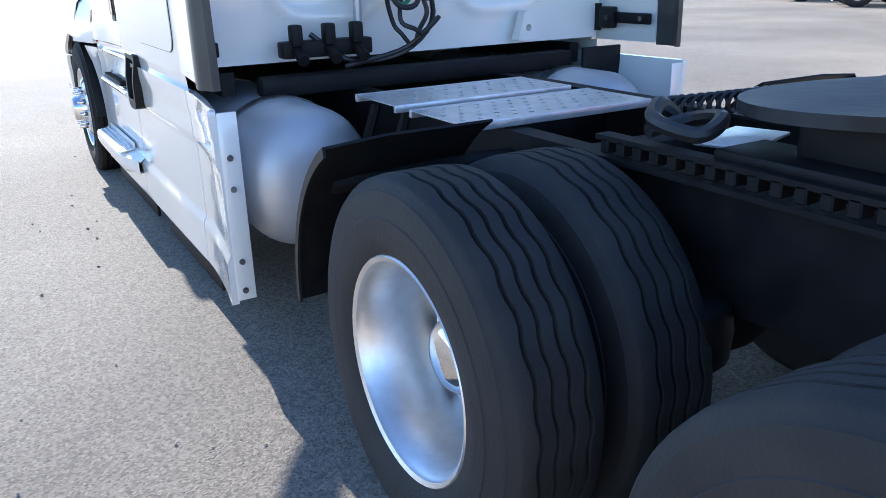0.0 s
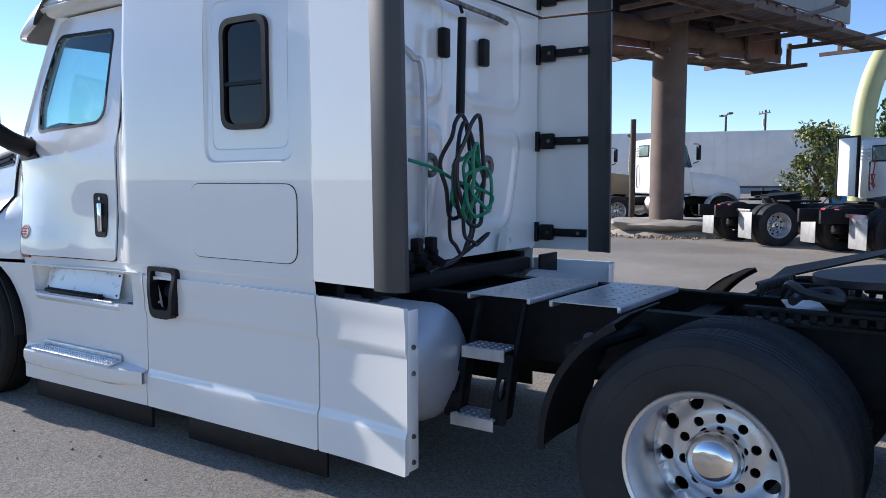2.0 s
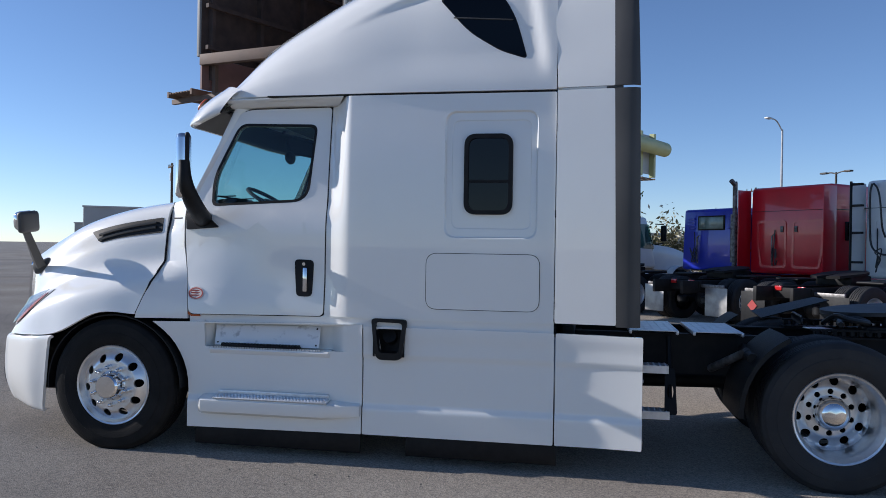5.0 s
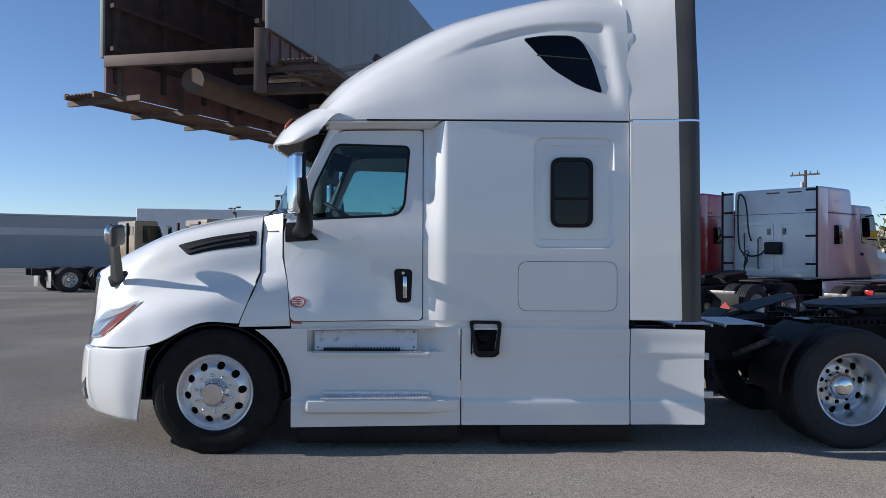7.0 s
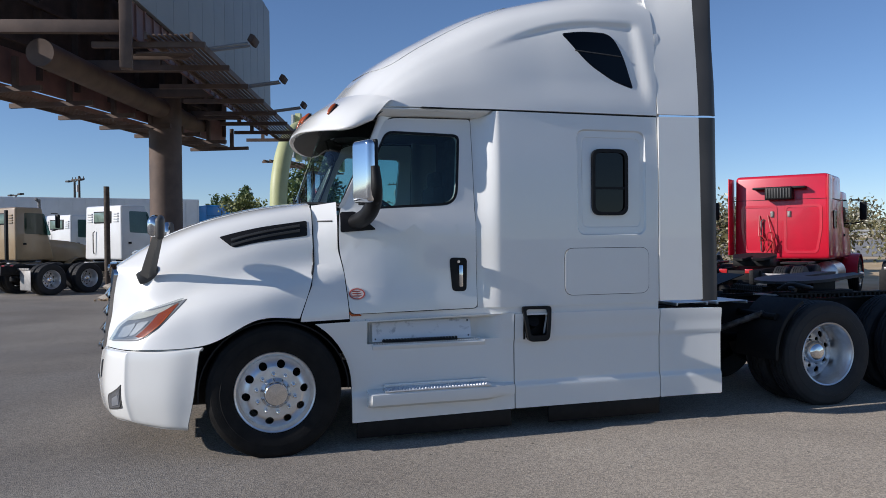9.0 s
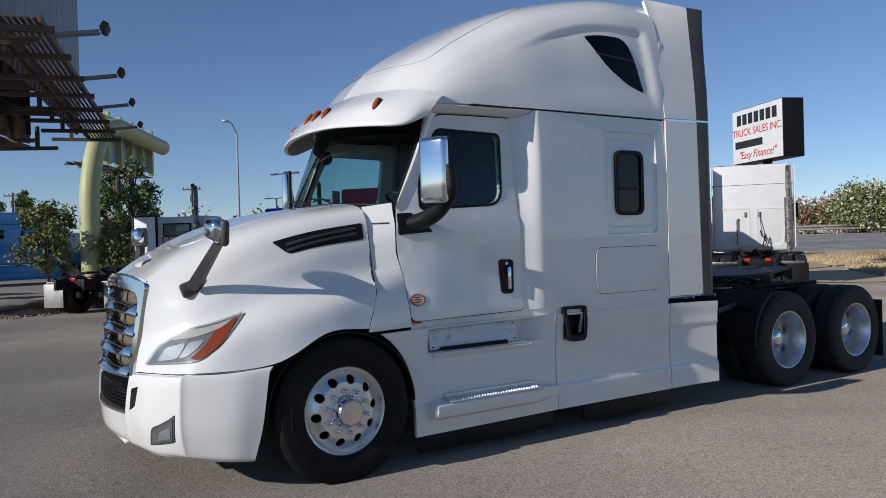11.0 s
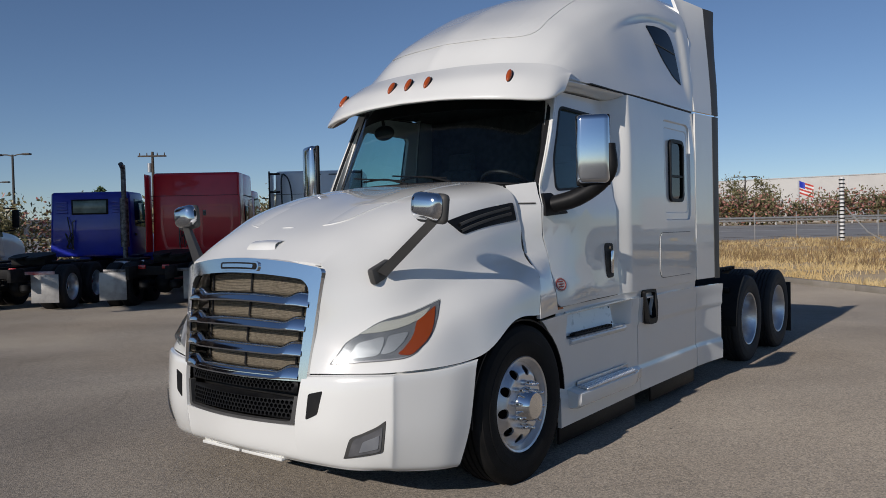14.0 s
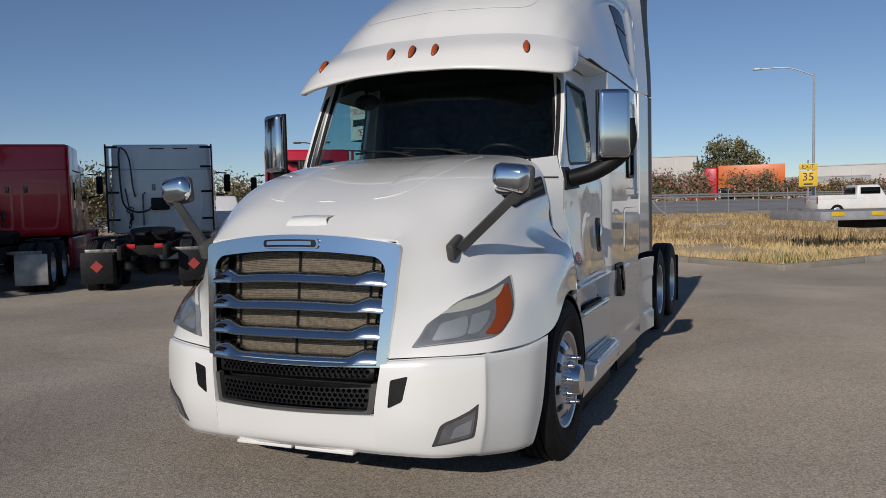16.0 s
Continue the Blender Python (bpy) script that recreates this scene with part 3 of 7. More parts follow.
def back_y(x, z):
    """Pressed ribs of the sleeper's back wall."""
    d = 0
    for cx in (-0.48, 0.45):
        for z0, z1, w in ((2.02, 2.62, 0.36), (1.25, 1.86, 0.38)):
            lean = 0.14 * (1.86 - z) / 0.6 if z < 1.9 else 0
            e = rr_sdf(x, z, cx - w + max(lean, 0), z0, cx + w - max(lean, 0), z1, 0.12)
            d += 0.018 * (ease(0.035, 0.0, e) - ease(-0.02, -0.06, e))
    d += 0.014 * ease(0.03, 0.0, abs(x - 0.02) - 0.09) * ease(1.2, 1.3, z) * ease(2.65, 2.55, z)
    return -3.51 - d


bm = bmesh.new()
panel(bm, BACK, [], lambda u, v: Vector((u, back_y(u, v), v)), (0, 1, 0), 0.04, steps(-1.08, 1.08, 0.025), steps(1.1, 2.7, 0.025))
part("back_wall", bm, WHITE, TRUCK)
bm = bmesh.new()
box(bm, (0, -3.548, 2.68), (2.16, 0.006, 0.012))
part("back_seam", bm, PLASTIC, TRUCK)

# side fairings behind the sleeper
for s in (-1, 1):
    bm = bmesh.new()
    def ext(u, v):
        front = 1.15 - 0.03 * ease(2.6, 3.0, v) - 0.15 * max(0, (v - 3.0) / 0.8) ** 2
        back = 1.188 - 0.055 * ease(2.69, 3.8, v)
        f = min(max((-3.47 - u) / 0.44, 0), 1.4)
        return Vector((s * (front * (1 - f) + back * f), u, v))
    panel(bm, rounded([(-3.475, 1.065), (-3.89, 1.065), (-3.86, 2.68), (-3.475, 2.68)], 0.01, 2), [], ext, (-s, 0, 0), 0.03, (-3.55, -3.62, -3.7, -3.8), steps(1.0, 2.7, 0.3))
    panel(bm, rounded([(-3.475, 2.70), (-3.86, 2.70), (-3.845, 3.77), (-3.43, 3.84)], [0.01, 0.01, 0.02, 0.05], 3), [], ext, (-s, 0, 0), 0.03, (-3.5, -3.55, -3.62, -3.7, -3.8), steps(2.7, 3.9, 0.1))
    fair = part("side_fairing", bm, WHITE, TRUCK)
    bm = bmesh.new()
    roll = lambda u, v: ext(u, v) + Vector((s * (0.012 * math.sin(math.pi * min(max((-3.85 - u) / 0.2, 0), 1)) - 0.03 * ease(-3.98, -4.06, u)), 0, 0))
    panel(bm, [(-3.89, 1.055), (-4.052, 1.055), (-4.03, 2.68), (-3.86, 2.68)], [], roll, (-s, 0, 0), 0.028, steps(-4.04, -3.86, 0.02))
    panel(bm, [(-3.86, 2.70), (-4.03, 2.70), (-3.995, 3.75), (-3.845, 3.77)], [], roll, (-s, 0, 0), 0.028, steps(-4.02, -3.86, 0.02), (3.0, 3.3, 3.6))
    part("rubber_edge", bm, EDGE, fair, "dark grey rubber trailing edge")

# door trim and sills
for s in (-1, 1):
    bm = bmesh.new()
    panel(bm, rounded([(-0.722, 1.044), (-1.791, 1.054), (-1.791, 2.627), (-1.015, 2.617), (-0.654, 1.862), (-0.654, 1.55), (-0.694, 1.36)], [0.05, 0.04, 0.03, 0.16, 0.25, 0.12, 0.15], 6), [DOOR],
          lambda u, v: Vector((s * (cab_x(u, v) - 0.010), u, v)), (-s, 0, 0), 0.03, (), steps(1.0, 2.7, 0.15))
    part("door_seal", bm, PLASTIC, TRUCK)
    bm = bmesh.new()
    panel(bm, rounded([(-0.865, 1.865), (-1.64, 1.905), (-1.685, 2.49), (-1.06, 2.505), (-0.865, 2.085)], [0.05, 0.13, 0.06, 0.07, 0.1], 6), [DWIN],
          lambda u, v: Vector((s * (cab_x(u, v) + 0.003), u, v)), (-s, 0, 0), 0.02, (), steps(1.8, 2.5, 0.12))
    part("window_seal", bm, PLASTIC, TRUCK)
    # roof rail over the door, running into the sleeper's flare
    bm = bmesh.new()
    add_grid(bm, surface([
        [(s * 0.93, -1.0, 2.612), (s * 0.955, -1.4, 2.625), (s * 0.96, -1.84, 2.625)],
        [(s * 0.985, -0.99, 2.62), (s * 1.01, -1.4, 2.632), (s * 1.015, -1.86, 2.632)],
        [(s * 1.05, -0.98, 2.645), (s * 1.075, -1.4, 2.652), (s * 1.09, -1.90, 2.655)],
        [(s * 1.068, -0.99, 2.675), (s * 1.093, -1.4, 2.677), (s * 1.112, -1.92, 2.678)],
        [(s * 1.0, -1.0, 2.684), (s * 1.02, -1.4, 2.684), (s * 1.03, -1.9, 2.684)]], 16, 14))
    part("roof_rail", bm, WHITE, TRUCK)
    bm = bmesh.new()
    box(bm, (s * 1.095, -2.4, 2.683), (0.05, 2.14, 0.007))
    part("roof_seam", bm, PLASTIC, TRUCK)
    # sill under door and sleeper
    bm = bmesh.new()
    add_grid(bm, surface([[(s * 1.04, -0.73, 1.075), (s * 1.04, -1.3, 1.075), (s * 1.04, -1.8, 1.075), (s * 1.07, -2.1, 1.075), (s * 1.07, -3.47, 1.075)],
                          [(s * 1.112, -0.73, 1.068), (s * 1.097, -1.3, 1.068), (s * 1.095, -1.8, 1.068), (s * 1.128, -2.1, 1.068), (s * 1.13, -3.47, 1.068)],
                          [(s * 1.117, -0.73, 1.03), (s * 1.102, -1.3, 1.03), (s * 1.10, -1.8, 1.03), (s * 1.13, -2.1, 1.03), (s * 1.132, -3.47, 1.03)],
                          [(s * 1.112, -0.73, 0.985), (s * 1.097, -1.3, 0.985), (s * 1.095, -1.8, 0.985), (s * 1.125, -2.1, 0.985), (s * 1.128, -3.47, 0.985)]], 12, 20))
    part("sill", bm, WHITE, TRUCK)
    bm = bmesh.new()
    box(bm, (s * 0.96, -2.0, 1.0), (0.06, 2.96, 0.1))
    part("sill_backing", bm, BLACK_PAINT, TRUCK)


# side skirts: step panel, tank panel, tail panel with flared foot
def skirt_x(y, z):
    tail = min(max((-3.49 - y) / 0.58, 0), 1)
    x = 1.125 + 0.016 * min(max((0.425 - z) / 0.02, 0), 1) + 0.010 * ease(0.86, 0.97, z)
    x += 0.012 * ease(-2.0, -2.1, y) * ease(0.765, 0.785, z)
    x += 0.062 * tail ** 1.6
    return x + 0.03 * ease(-0.8, -0.45, y)


arc = [(-0.145 - 0.59 * math.cos(a), 0.48 + 0.59 * math.sin(a)) for a in (radians(d) for d in range(0, 58, 7))]
SK1 = [(-0.735, 0.20), *arc, (-0.45, 0.985), (-2.095, 1.01), (-2.095, 0.215)]
SK2 = rounded([(-2.105, 1.0), (-3.475, 0.995), (-3.475, 0.215), (-2.105, 0.215)], 0.01, 2)
SK3 = rounded([(-3.485, 0.995), (-4.07, 0.99), (-4.07, 0.225), (-3.485, 0.215)], 0.01, 2)
STEP = rounded([(-0.86, 0.805), (-1.99, 0.805), (-1.99, 1.0), (-0.86, 0.98)], 0.01, 2)
CUP = rounded([(-2.20, 0.985), (-2.395, 0.985), (-2.37, 0.805), (-2.235, 0.805)], 0.02, 3)
for s in (-1, 1):
    for k, (o, hole) in enumerate(((SK1, [STEP]), (SK2, [CUP]), (SK3, []))):
        bm = bmesh.new()
        panel(bm, o, hole, lambda u, v: Vector((s * skirt_x(u, v), u, v)), (-s, 0, 0), 0.03, steps(-0.9, -0.4, 0.1) + steps(-4.07, -3.5, 0.08), steps(0.2, 0.46, 0.02) + steps(0.72, 1.0, 0.02))
        if k == 2:
            box(bm, (s * 1.140, -4.066, 0.61), (0.075, 0.012, 0.74), 0.004)
        sk = part("skirt_panel", bm, WHITE, TRUCK)
        if k == 2:
            for z in (0.81, 0.69, 0.40, 0.28):
                bm = bmesh.new()
                cyl(bm, (s * 1.145, -4.066, z), (s * 1.145, -4.082, z), 0.014, 0.01, 12)
                part("bolt", bm, RAW_METAL, sk)
        if k == 0:
            # upper step: ledge, recessed wall that sweeps out to the tank panel, kick plate, grip strip
            bm = bmesh.new()
            rows = []
            for y in [-0.85, -0.87, -0.90] + [-0.95 - 0.08 * i for i in range(11)] + [-1.78 - 0.0225 * i for i in range(11)]:
                deep = 0.115 * ease(-0.84, -0.90, y) * (1 - ease(-1.79, -1.985, y))
                rows.append([Vector((s * (skirt_x(y, z) - deep + 0.10 * deep * (z > 0.95)), y, z)) for z in (0.79, 0.86, 0.93, 1.005)])
            add_grid(bm, rows)
            part("step_recess", bm, WHITE, sk)
            bm = bmesh.new()
            rows = [[Vector((s * x, y, z)) for x, z in ((1.0, 0.806), (1.125, 0.804), (1.141, 0.798), (1.146, 0.786), (1.140, 0.774), (1.124, 0.755))] for y in [-0.90, -0.905] + [-0.95 - 0.1 * i for i in range(9)] + [-1.84, -1.845]]
            rows[0] = [Vector((s * min(abs(p.x), 1.124), p.y, p.z)) for p in rows[0]]
            rows[-1] = [Vector((s * min(abs(p.x), 1.124), p.y, p.z)) for p in rows[-1]]
            add_grid(bm, rows)
            part("step_ledge", bm, WHITE, sk)
            bm = bmesh.new()
            panel(bm, rounded([(-0.915, 0.815), (-1.745, 0.815), (-1.745, 0.975), (-0.915, 0.965)], 0.008, 2), [], lambda u, v: Vector((s * (skirt_x(u, v) - 0.05 - 0.30 * (v - 0.815)), u, v)), (-s, 0, 0), 0.004, steps(-1.75, -0.9, 0.1))
            kick = part("kick_plate", bm, SCUFFED, sk, "scuffed white kick plate")
            for y, z in ((-0.94, 0.835), (-1.72, 0.955), (-1.72, 0.835)):
                bm = bmesh.new()
                cyl(bm, (s * (skirt_x(y, z) - 0.055 - 0.30 * (z - 0.815)), y, z), (s * (skirt_x(y, z) - 0.044 - 0.30 * (z - 0.815)), y, z), 0.008, 0.006, 8)
                part("screw", bm, BLACK_PAINT, kick)
            bm = bmesh.new()
            box(bm, (s * 1.105, -1.30, 0.818), (0.05, 0.62, 0.018), 0.006, Matrix.Rotation(0.012, 3, "X"))
            for i in range(25):
                box(bm, (s * 1.11, -1.0 - i * 0.025, 0.830), (0.036, 0.010, 0.014))
            part("grip_strip", bm, PLASTIC, sk)
            for i in range(42):
                bm = bmesh.new()
                box(bm, (s * 1.137, -0.93 - i * 0.0205, 0.806), (0.014, 0.011, 0.010), 0.002, seg=1)
                part("step_tooth", bm, TREAD_PLATE, sk)
            # lower step: a body with blunt front end that runs out into the panel
            bm = bmesh.new()
            rows = []
            for y in (-0.855, -0.862, -0.88, -0.93, -1.1, -1.4, -1.7, -1.82, -1.90, -1.98, -2.05, -2.088):
                g = ease(-2.10, -1.80, y) * (1 - 0.25 * ease(-0.885, -0.855, y))
                b = skirt_x(y, 0.44) - 0.01
                rows.append([Vector((s * x, y, z)) for x, z in ((b, 0.452 - 0.015 * (1 - g)), (b + 0.02, 0.45 - 0.02 * (1 - g)), (b + 0.04 + 0.065 * g, 0.432 - 0.02 * (1 - g)), (b + 0.05 + 0.065 * g, 0.42), (b + 0.052 + 0.065 * g, 0.375),
                                                             (b + 0.05 + 0.055 * g, 0.335 + 0.02 * (1 - g)), (b + 0.05 + 0.03 * g, 0.315 + 0.03 * (1 - g)), (b, 0.305 + 0.05 * (1 - g)))])
            add_grid(bm, rows)
            bm.faces.new([v for v in sorted((v for v in bm.verts if v.co.y > -0.857), key=lambda v: -math.atan2(v.co.z - 0.38, abs(v.co.x) - 1.12))])
            bmesh.ops.recalc_face_normals(bm, faces=bm.faces)
            part("lower_step", bm, WHITE, sk, sharp=30)
            tilt = Matrix.Rotation(s * 0.16, 3, "Y")
            bm = bmesh.new()
            box(bm, (s * 1.188, -1.42, 0.447), (0.085, 0.88, 0.010), 0.003, tilt)
            box(bm, (s * 1.140, -1.42, 0.466), (0.012, 0.86, 0.045), 0.003)
            tread = part("step_tread", bm, TREAD_PLATE, sk, "perforated aluminium step tread")
            for i in range(33):
                for j, x in enumerate((1.164, 1.188, 1.212)):
                    bm = bmesh.new()
                    cyl(bm, (s * x, -1.005 - i * 0.0255 - (0.012 if j == 1 else 0), 0.4505 - (x - 1.188) * 0.16), (s * x, -1.005 - i * 0.0255 - (0.012 if j == 1 else 0), 0.460 - (x - 1.188) * 0.16), 0.010, 0.006, 6)
                    part("tread_stud", bm, TREAD_PLATE, tread)
    # fuel filler cup
    bm = bmesh.new()
    panel(bm, rounded([(-2.165, 1.06), (-2.43, 1.055), (-2.40, 0.765), (-2.21, 0.765)], [0.03, 0.03, 0.05, 0.05], 4), [rounded([(-2.195, 1.035), (-2.40, 1.03), (-2.375, 0.815), (-2.232, 0.815)], 0.03, 4)],
          lambda u, v: Vector((s * (1.182 - 0.02 * ease(0.9, 1.05, v)), u, v)), (-s, 0, 0), 0.06, (), steps(0.77, 1.05, 0.05))
    box(bm, (s * 1.035, -2.3, 0.91), (0.02, 0.26, 0.30))
    for y in (-2.185, -2.405):
        box(bm, (s * 1.09, y, 0.91), (0.12, 0.012, 0.25))
    box(bm, (s * 1.09, -2.3, 0.805), (0.12, 0.2, 0.012))
    box(bm, (s * 1.10, -2.3, 1.045), (0.10, 0.2, 0.012))
    cup = part("filler_cup", bm, PLASTIC, TRUCK, "black plastic filler cup in the skirt")
    bm = bmesh.new()
    cyl(bm, (s * 1.045, -2.29, 0.90), (s * 1.10, -2.29, 0.93), 0.045, 0.05, 18)
    part("filler_cap", bm, BLACK_PAINT, cup)
    for y0, y1 in ((-0.78, -2.08), (-2.42, -3.5)):
        bm = bmesh.new()
        box(bm, (s * 1.09, (y0 + y1) / 2, 0.145), (0.02, y0 - y1, 0.16), 0.006)
        part("rubber_skirt", bm, PLASTIC, TRUCK)

# roof quarter windows, marker lamps
def roof_at(y, z, off, side):
    """Point of the roof's flank at a length and a height, lifted outwards."""
    k = len(ROOF_G[0])
    i, j = min(((i, j) for i in range(1, 50) for j in range(1, k - 1)), key=lambda c: (ROOF_G[c[0]][c[1]].y - y) ** 2 + (ROOF_G[c[0]][c[1]].z - z) ** 2)
    p, a, b = ROOF_G[i][j], ROOF_G[i + 1][j] - ROOF_G[i - 1][j], ROOF_G[i][j + 1] - ROOF_G[i][j - 1]
    n = a.cross(b).normalized()
    n = -n if n.x > 0 else n
    x = p.x - ((y - p.y) * n.y + (z - p.z) * n.z) / n.x
    q = Vector((x, y, z)) + n * off
    return Vector((-side * q.x, q.y, q.z))


ROOF_WIN = rounded([(-2.62, 3.375), (-2.80, 3.40), (-3.06, 3.395), (-3.165, 3.22), (-3.25, 2.925), (-3.06, 2.99), (-2.84, 3.125)], [0.035, 0.06, 0.09, 0.1, 0.04, 0.05, 0.1], 5)
for s in (-1, 1):
    bm = bmesh.new()
    panel(bm, ROOF_WIN, [], lambda u, v: roof_at(u, v, 0.005, s), (-s, 0, 0), 0.01, steps(-3.3, -2.6, 0.08), steps(2.9, 3.4, 0.08))
    rw = part("roof_window", bm, DARK_GLASS, TRUCK, "black triangular roof window")
    bm = bmesh.new()
    panel(bm, [(-2.98 + (u + 2.98) * 1.035, 3.2 + (v - 3.2) * 1.045) for u, v in ROOF_WIN], [], lambda u, v: roof_at(u, v, 0.0015, s), (-s, 0, 0), 0.01, steps(-3.3, -2.6, 0.08), steps(2.9, 3.4, 0.08))
    part("roof_window_seal", bm, PLASTIC, rw)
    bm = bmesh.new()
    tube(bm, [roof_at(u, 3.235 - 0.012 * k, 0.007, s) for k, u in enumerate((-2.72, -2.85, -3.0, -3.15))], 0.005, 6)
    part("glazing_bar", bm, GREY_TRIM, rw)
for x, y, z in ((-0.815, -0.655, 2.69), (-0.175, -0.528, 2.705), (0.0, -0.518, 2.708), (0.175, -0.528, 2.705), (0.815, -0.655, 2.69)):
    bm = bmesh.new()
    ball(bm, (0, 0, 0), 0.05, 16, (0.42, 0.42, 1.2))
    lamp = part("marker_lamp", bm, AMBER, TRUCK, "amber roof marker lamp", m=pose(x, y, z, 38, 0, -x * 18))
    bm = bmesh.new()
    ball(bm, (0, -0.012, 0), 0.055, 16, (0.5, 0.3, 1.25))
    part("lamp_base", bm, PLASTIC, lamp)

# windscreen shade band, wipers, dashboard, wheel, seats
bm = bmesh.new()
WS_G = surface(WS, 25, 21)
add_grid(bm, [[p + Vector((0, -0.012, -0.004)) for p in row] for row in WS_G[19:]], mirror=True)
part("shade_band", bm, PLASTIC, TRUCK)
for s in (-1, 1):
    bm = bmesh.new()
    a = Vector((s * 0.2 - 0.25, -0.43, 1.95))
    tube(bm, [a, a + Vector((0.25, -0.03, 0.05)), a + Vector((0.52, -0.08, 0.045))], 0.008, 6, 10)
    tube(bm, [a + Vector((0.05, -0.02, 0.03)), a + Vector((0.6, -0.06, 0.075))], 0.006, 6)
    part("wiper", bm, PLASTIC, TRUCK)
bm = bmesh.new()
add_grid(bm, surface([[(-0.98, -0.72, 1.88), (0, -0.45, 1.91), (0.98, -0.72, 1.88)], [(-0.98, -0.95, 1.93), (0, -0.85, 1.94), (0.98, -0.95, 1.93)],
                      [(-0.98, -1.05, 1.88), (0, -1.0, 1.86), (0.98, -1.05, 1.88)], [(-0.98, -1.0, 1.4), (0, -0.95, 1.4), (0.98, -1.0, 1.4)]], 16, 16))
part("dashboard", bm, INTERIOR, TRUCK)
bm = bmesh.new()
ring = [(0.20 * math.cos(t), 0.20 * math.sin(t), 0) for t in np.linspace(0, 2 * math.pi, 25)]
tube(bm, ring, 0.016, 8)
for t in (0.2, math.pi - 0.2, -math.pi / 2):
    tube(bm, [(0, 0, -0.02), (0.19 * math.cos(t), 0.19 * math.sin(t), 0)], 0.014, 6)
ball(bm, (0, 0, -0.02), 0.06, 12, (1, 1, 0.5))
part("steering_wheel", bm, PLASTIC, TRUCK, m=pose(-0.5, -1.10, 1.94, 30, 0, 0))
for s in (-1, 1):
    bm = bmesh.new()
    box(bm, (s * 0.52, -1.62, 1.52), (0.5, 0.5, 0.16), 0.05)
    box(bm, (s * 0.52, -1.9, 1.85), (0.46, 0.14, 0.62), 0.06)
    box(bm, (s * 0.52, -1.92, 2.22), (0.28, 0.1, 0.18), 0.04)
    part("seat", bm, INTERIOR, TRUCK)
bm = bmesh.new()
ball(bm, (0.55, -0.86, 2.42), 0.09, 16, (1.2, 0.4, 0.7))
cyl(bm, (0.55, -0.86, 2.46), (0.55, -0.82, 2.6), 0.012)
part("cab_mirror", bm, PLASTIC, TRUCK)

# grille: a face that leans back and bows forward
def gr(u, v, off=0.0):
    """u -1..1 across, v 0..1 from foot to top; off: metres forward."""
    return Vector((u * (0.535 + 0.065 * v), 1.095 - 0.095 * v + 0.075 * (1 - u * u) + off, 0.785 + 0.625 * v + 0.055 * (1 - u * u) * v))


GCUT = steps(-1, 1, 0.08)
bm = bmesh.new()
inner = rounded([(-0.945, 0.03), (0.945, 0.03), (0.925, 0.80), (0.84, 0.872), (-0.84, 0.872), (-0.925, 0.80)], [0.02, 0.02, 0.05, 0.05, 0.05, 0.05], 3)
panel(bm, rounded([(-1.05, -0.01), (1.05, -0.01), (1.03, 1.0), (-1.03, 1.0)], [0.01, 0.01, 0.06, 0.06], 4), [inner], lambda u, v: gr(u, v, 0.02), (0, -1, 0), 0.05, GCUT, steps(0, 1, 0.2))
es = [e for e in bm.edges if e.calc_length() > 0.0001 and len(e.link_faces) == 2 and e.calc_face_angle(0) > 1.2 and all(v.co.y > gr(max(-1, min(1, v.co.x / 0.57)), 0.5).y - 0.2 for v in e.verts)]
bmesh.ops.bevel(bm, geom=es, offset=0.007, segments=2, affect="EDGES", clamp_overlap=True)
grille = part("grille", bm, CHROME, TRUCK, "chrome grille with four winged bars")
for v0 in (0.665, 0.45, 0.235, 0.03):
    bm = bmesh.new()
    rows = []
    for i in range(41):
        u = -0.95 + 1.90 * i / 40
        w = ease(0.62, 0.80, abs(u))
        zc = v0 + 0.030 * w
        h = 0.040 + 0.022 * w
        rows.append([gr(u, zc + h, -0.07), gr(u, zc + h, -0.012), gr(u, zc + 0.9 * h, -0.004), gr(u, zc + 0.2 * h, 0.014), gr(u, zc - 0.6 * h, 0.028), gr(u, zc - 0.9 * h, 0.026), gr(u, zc - h, 0.01), gr(u, zc - h, -0.06)])
    add_grid(bm, rows)
    part("grille_bar", bm, CHROME, grille)
bm = bmesh.new()
panel(bm, [(-0.95, 0.0), (0.95, 0.0), (0.95, 0.95), (-0.95, 0.95)], [], lambda u, v: gr(u, v, -0.12), (0, -1, 0), 0.01, GCUT, steps(0, 1, 0.25))
part("grille_backing", bm, PLASTIC, grille)
bm = bmesh.new()
panel(bm, [(-0.80, 0.02), (0.80, 0.02), (0.80, 0.86), (-0.80, 0.86)], [], lambda u, v: gr(u, v, -0.10), (0, -1, 0), 0.006, GCUT, steps(0, 1, 0.25))
for i in range(58):
    v = 0.03 + i * 0.0143
    rows = [[gr(u, v, -0.10), gr(u, v + 0.002, -0.092), gr(u, v + 0.006, -0.092), gr(u, v + 0.008, -0.10)] for u in np.linspace(-0.80, 0.80, 12)]
    add_grid(bm, rows, weld=False)
part("radiator_core", bm, CORE, grille, "dusty beige radiator core")
for u in (-0.735, 0.0, 0.735):
    bm = bmesh.new()
    tube(bm, [gr(u, v, -0.088) for v in (0.02, 0.4, 0.86)], 0.007, 6, 8)
    part("core_strut", bm, PLASTIC, grille)
bm = bmesh.new()
panel(bm, rounded([(-0.30, 0.895), (0.30, 0.895), (0.30, 0.975), (-0.30, 0.975)], 0.055, 6), [], lambda u, v: gr(u, v, 0.032), (0, -1, 0), 0.02, steps(-0.3, 0.3, 0.06))
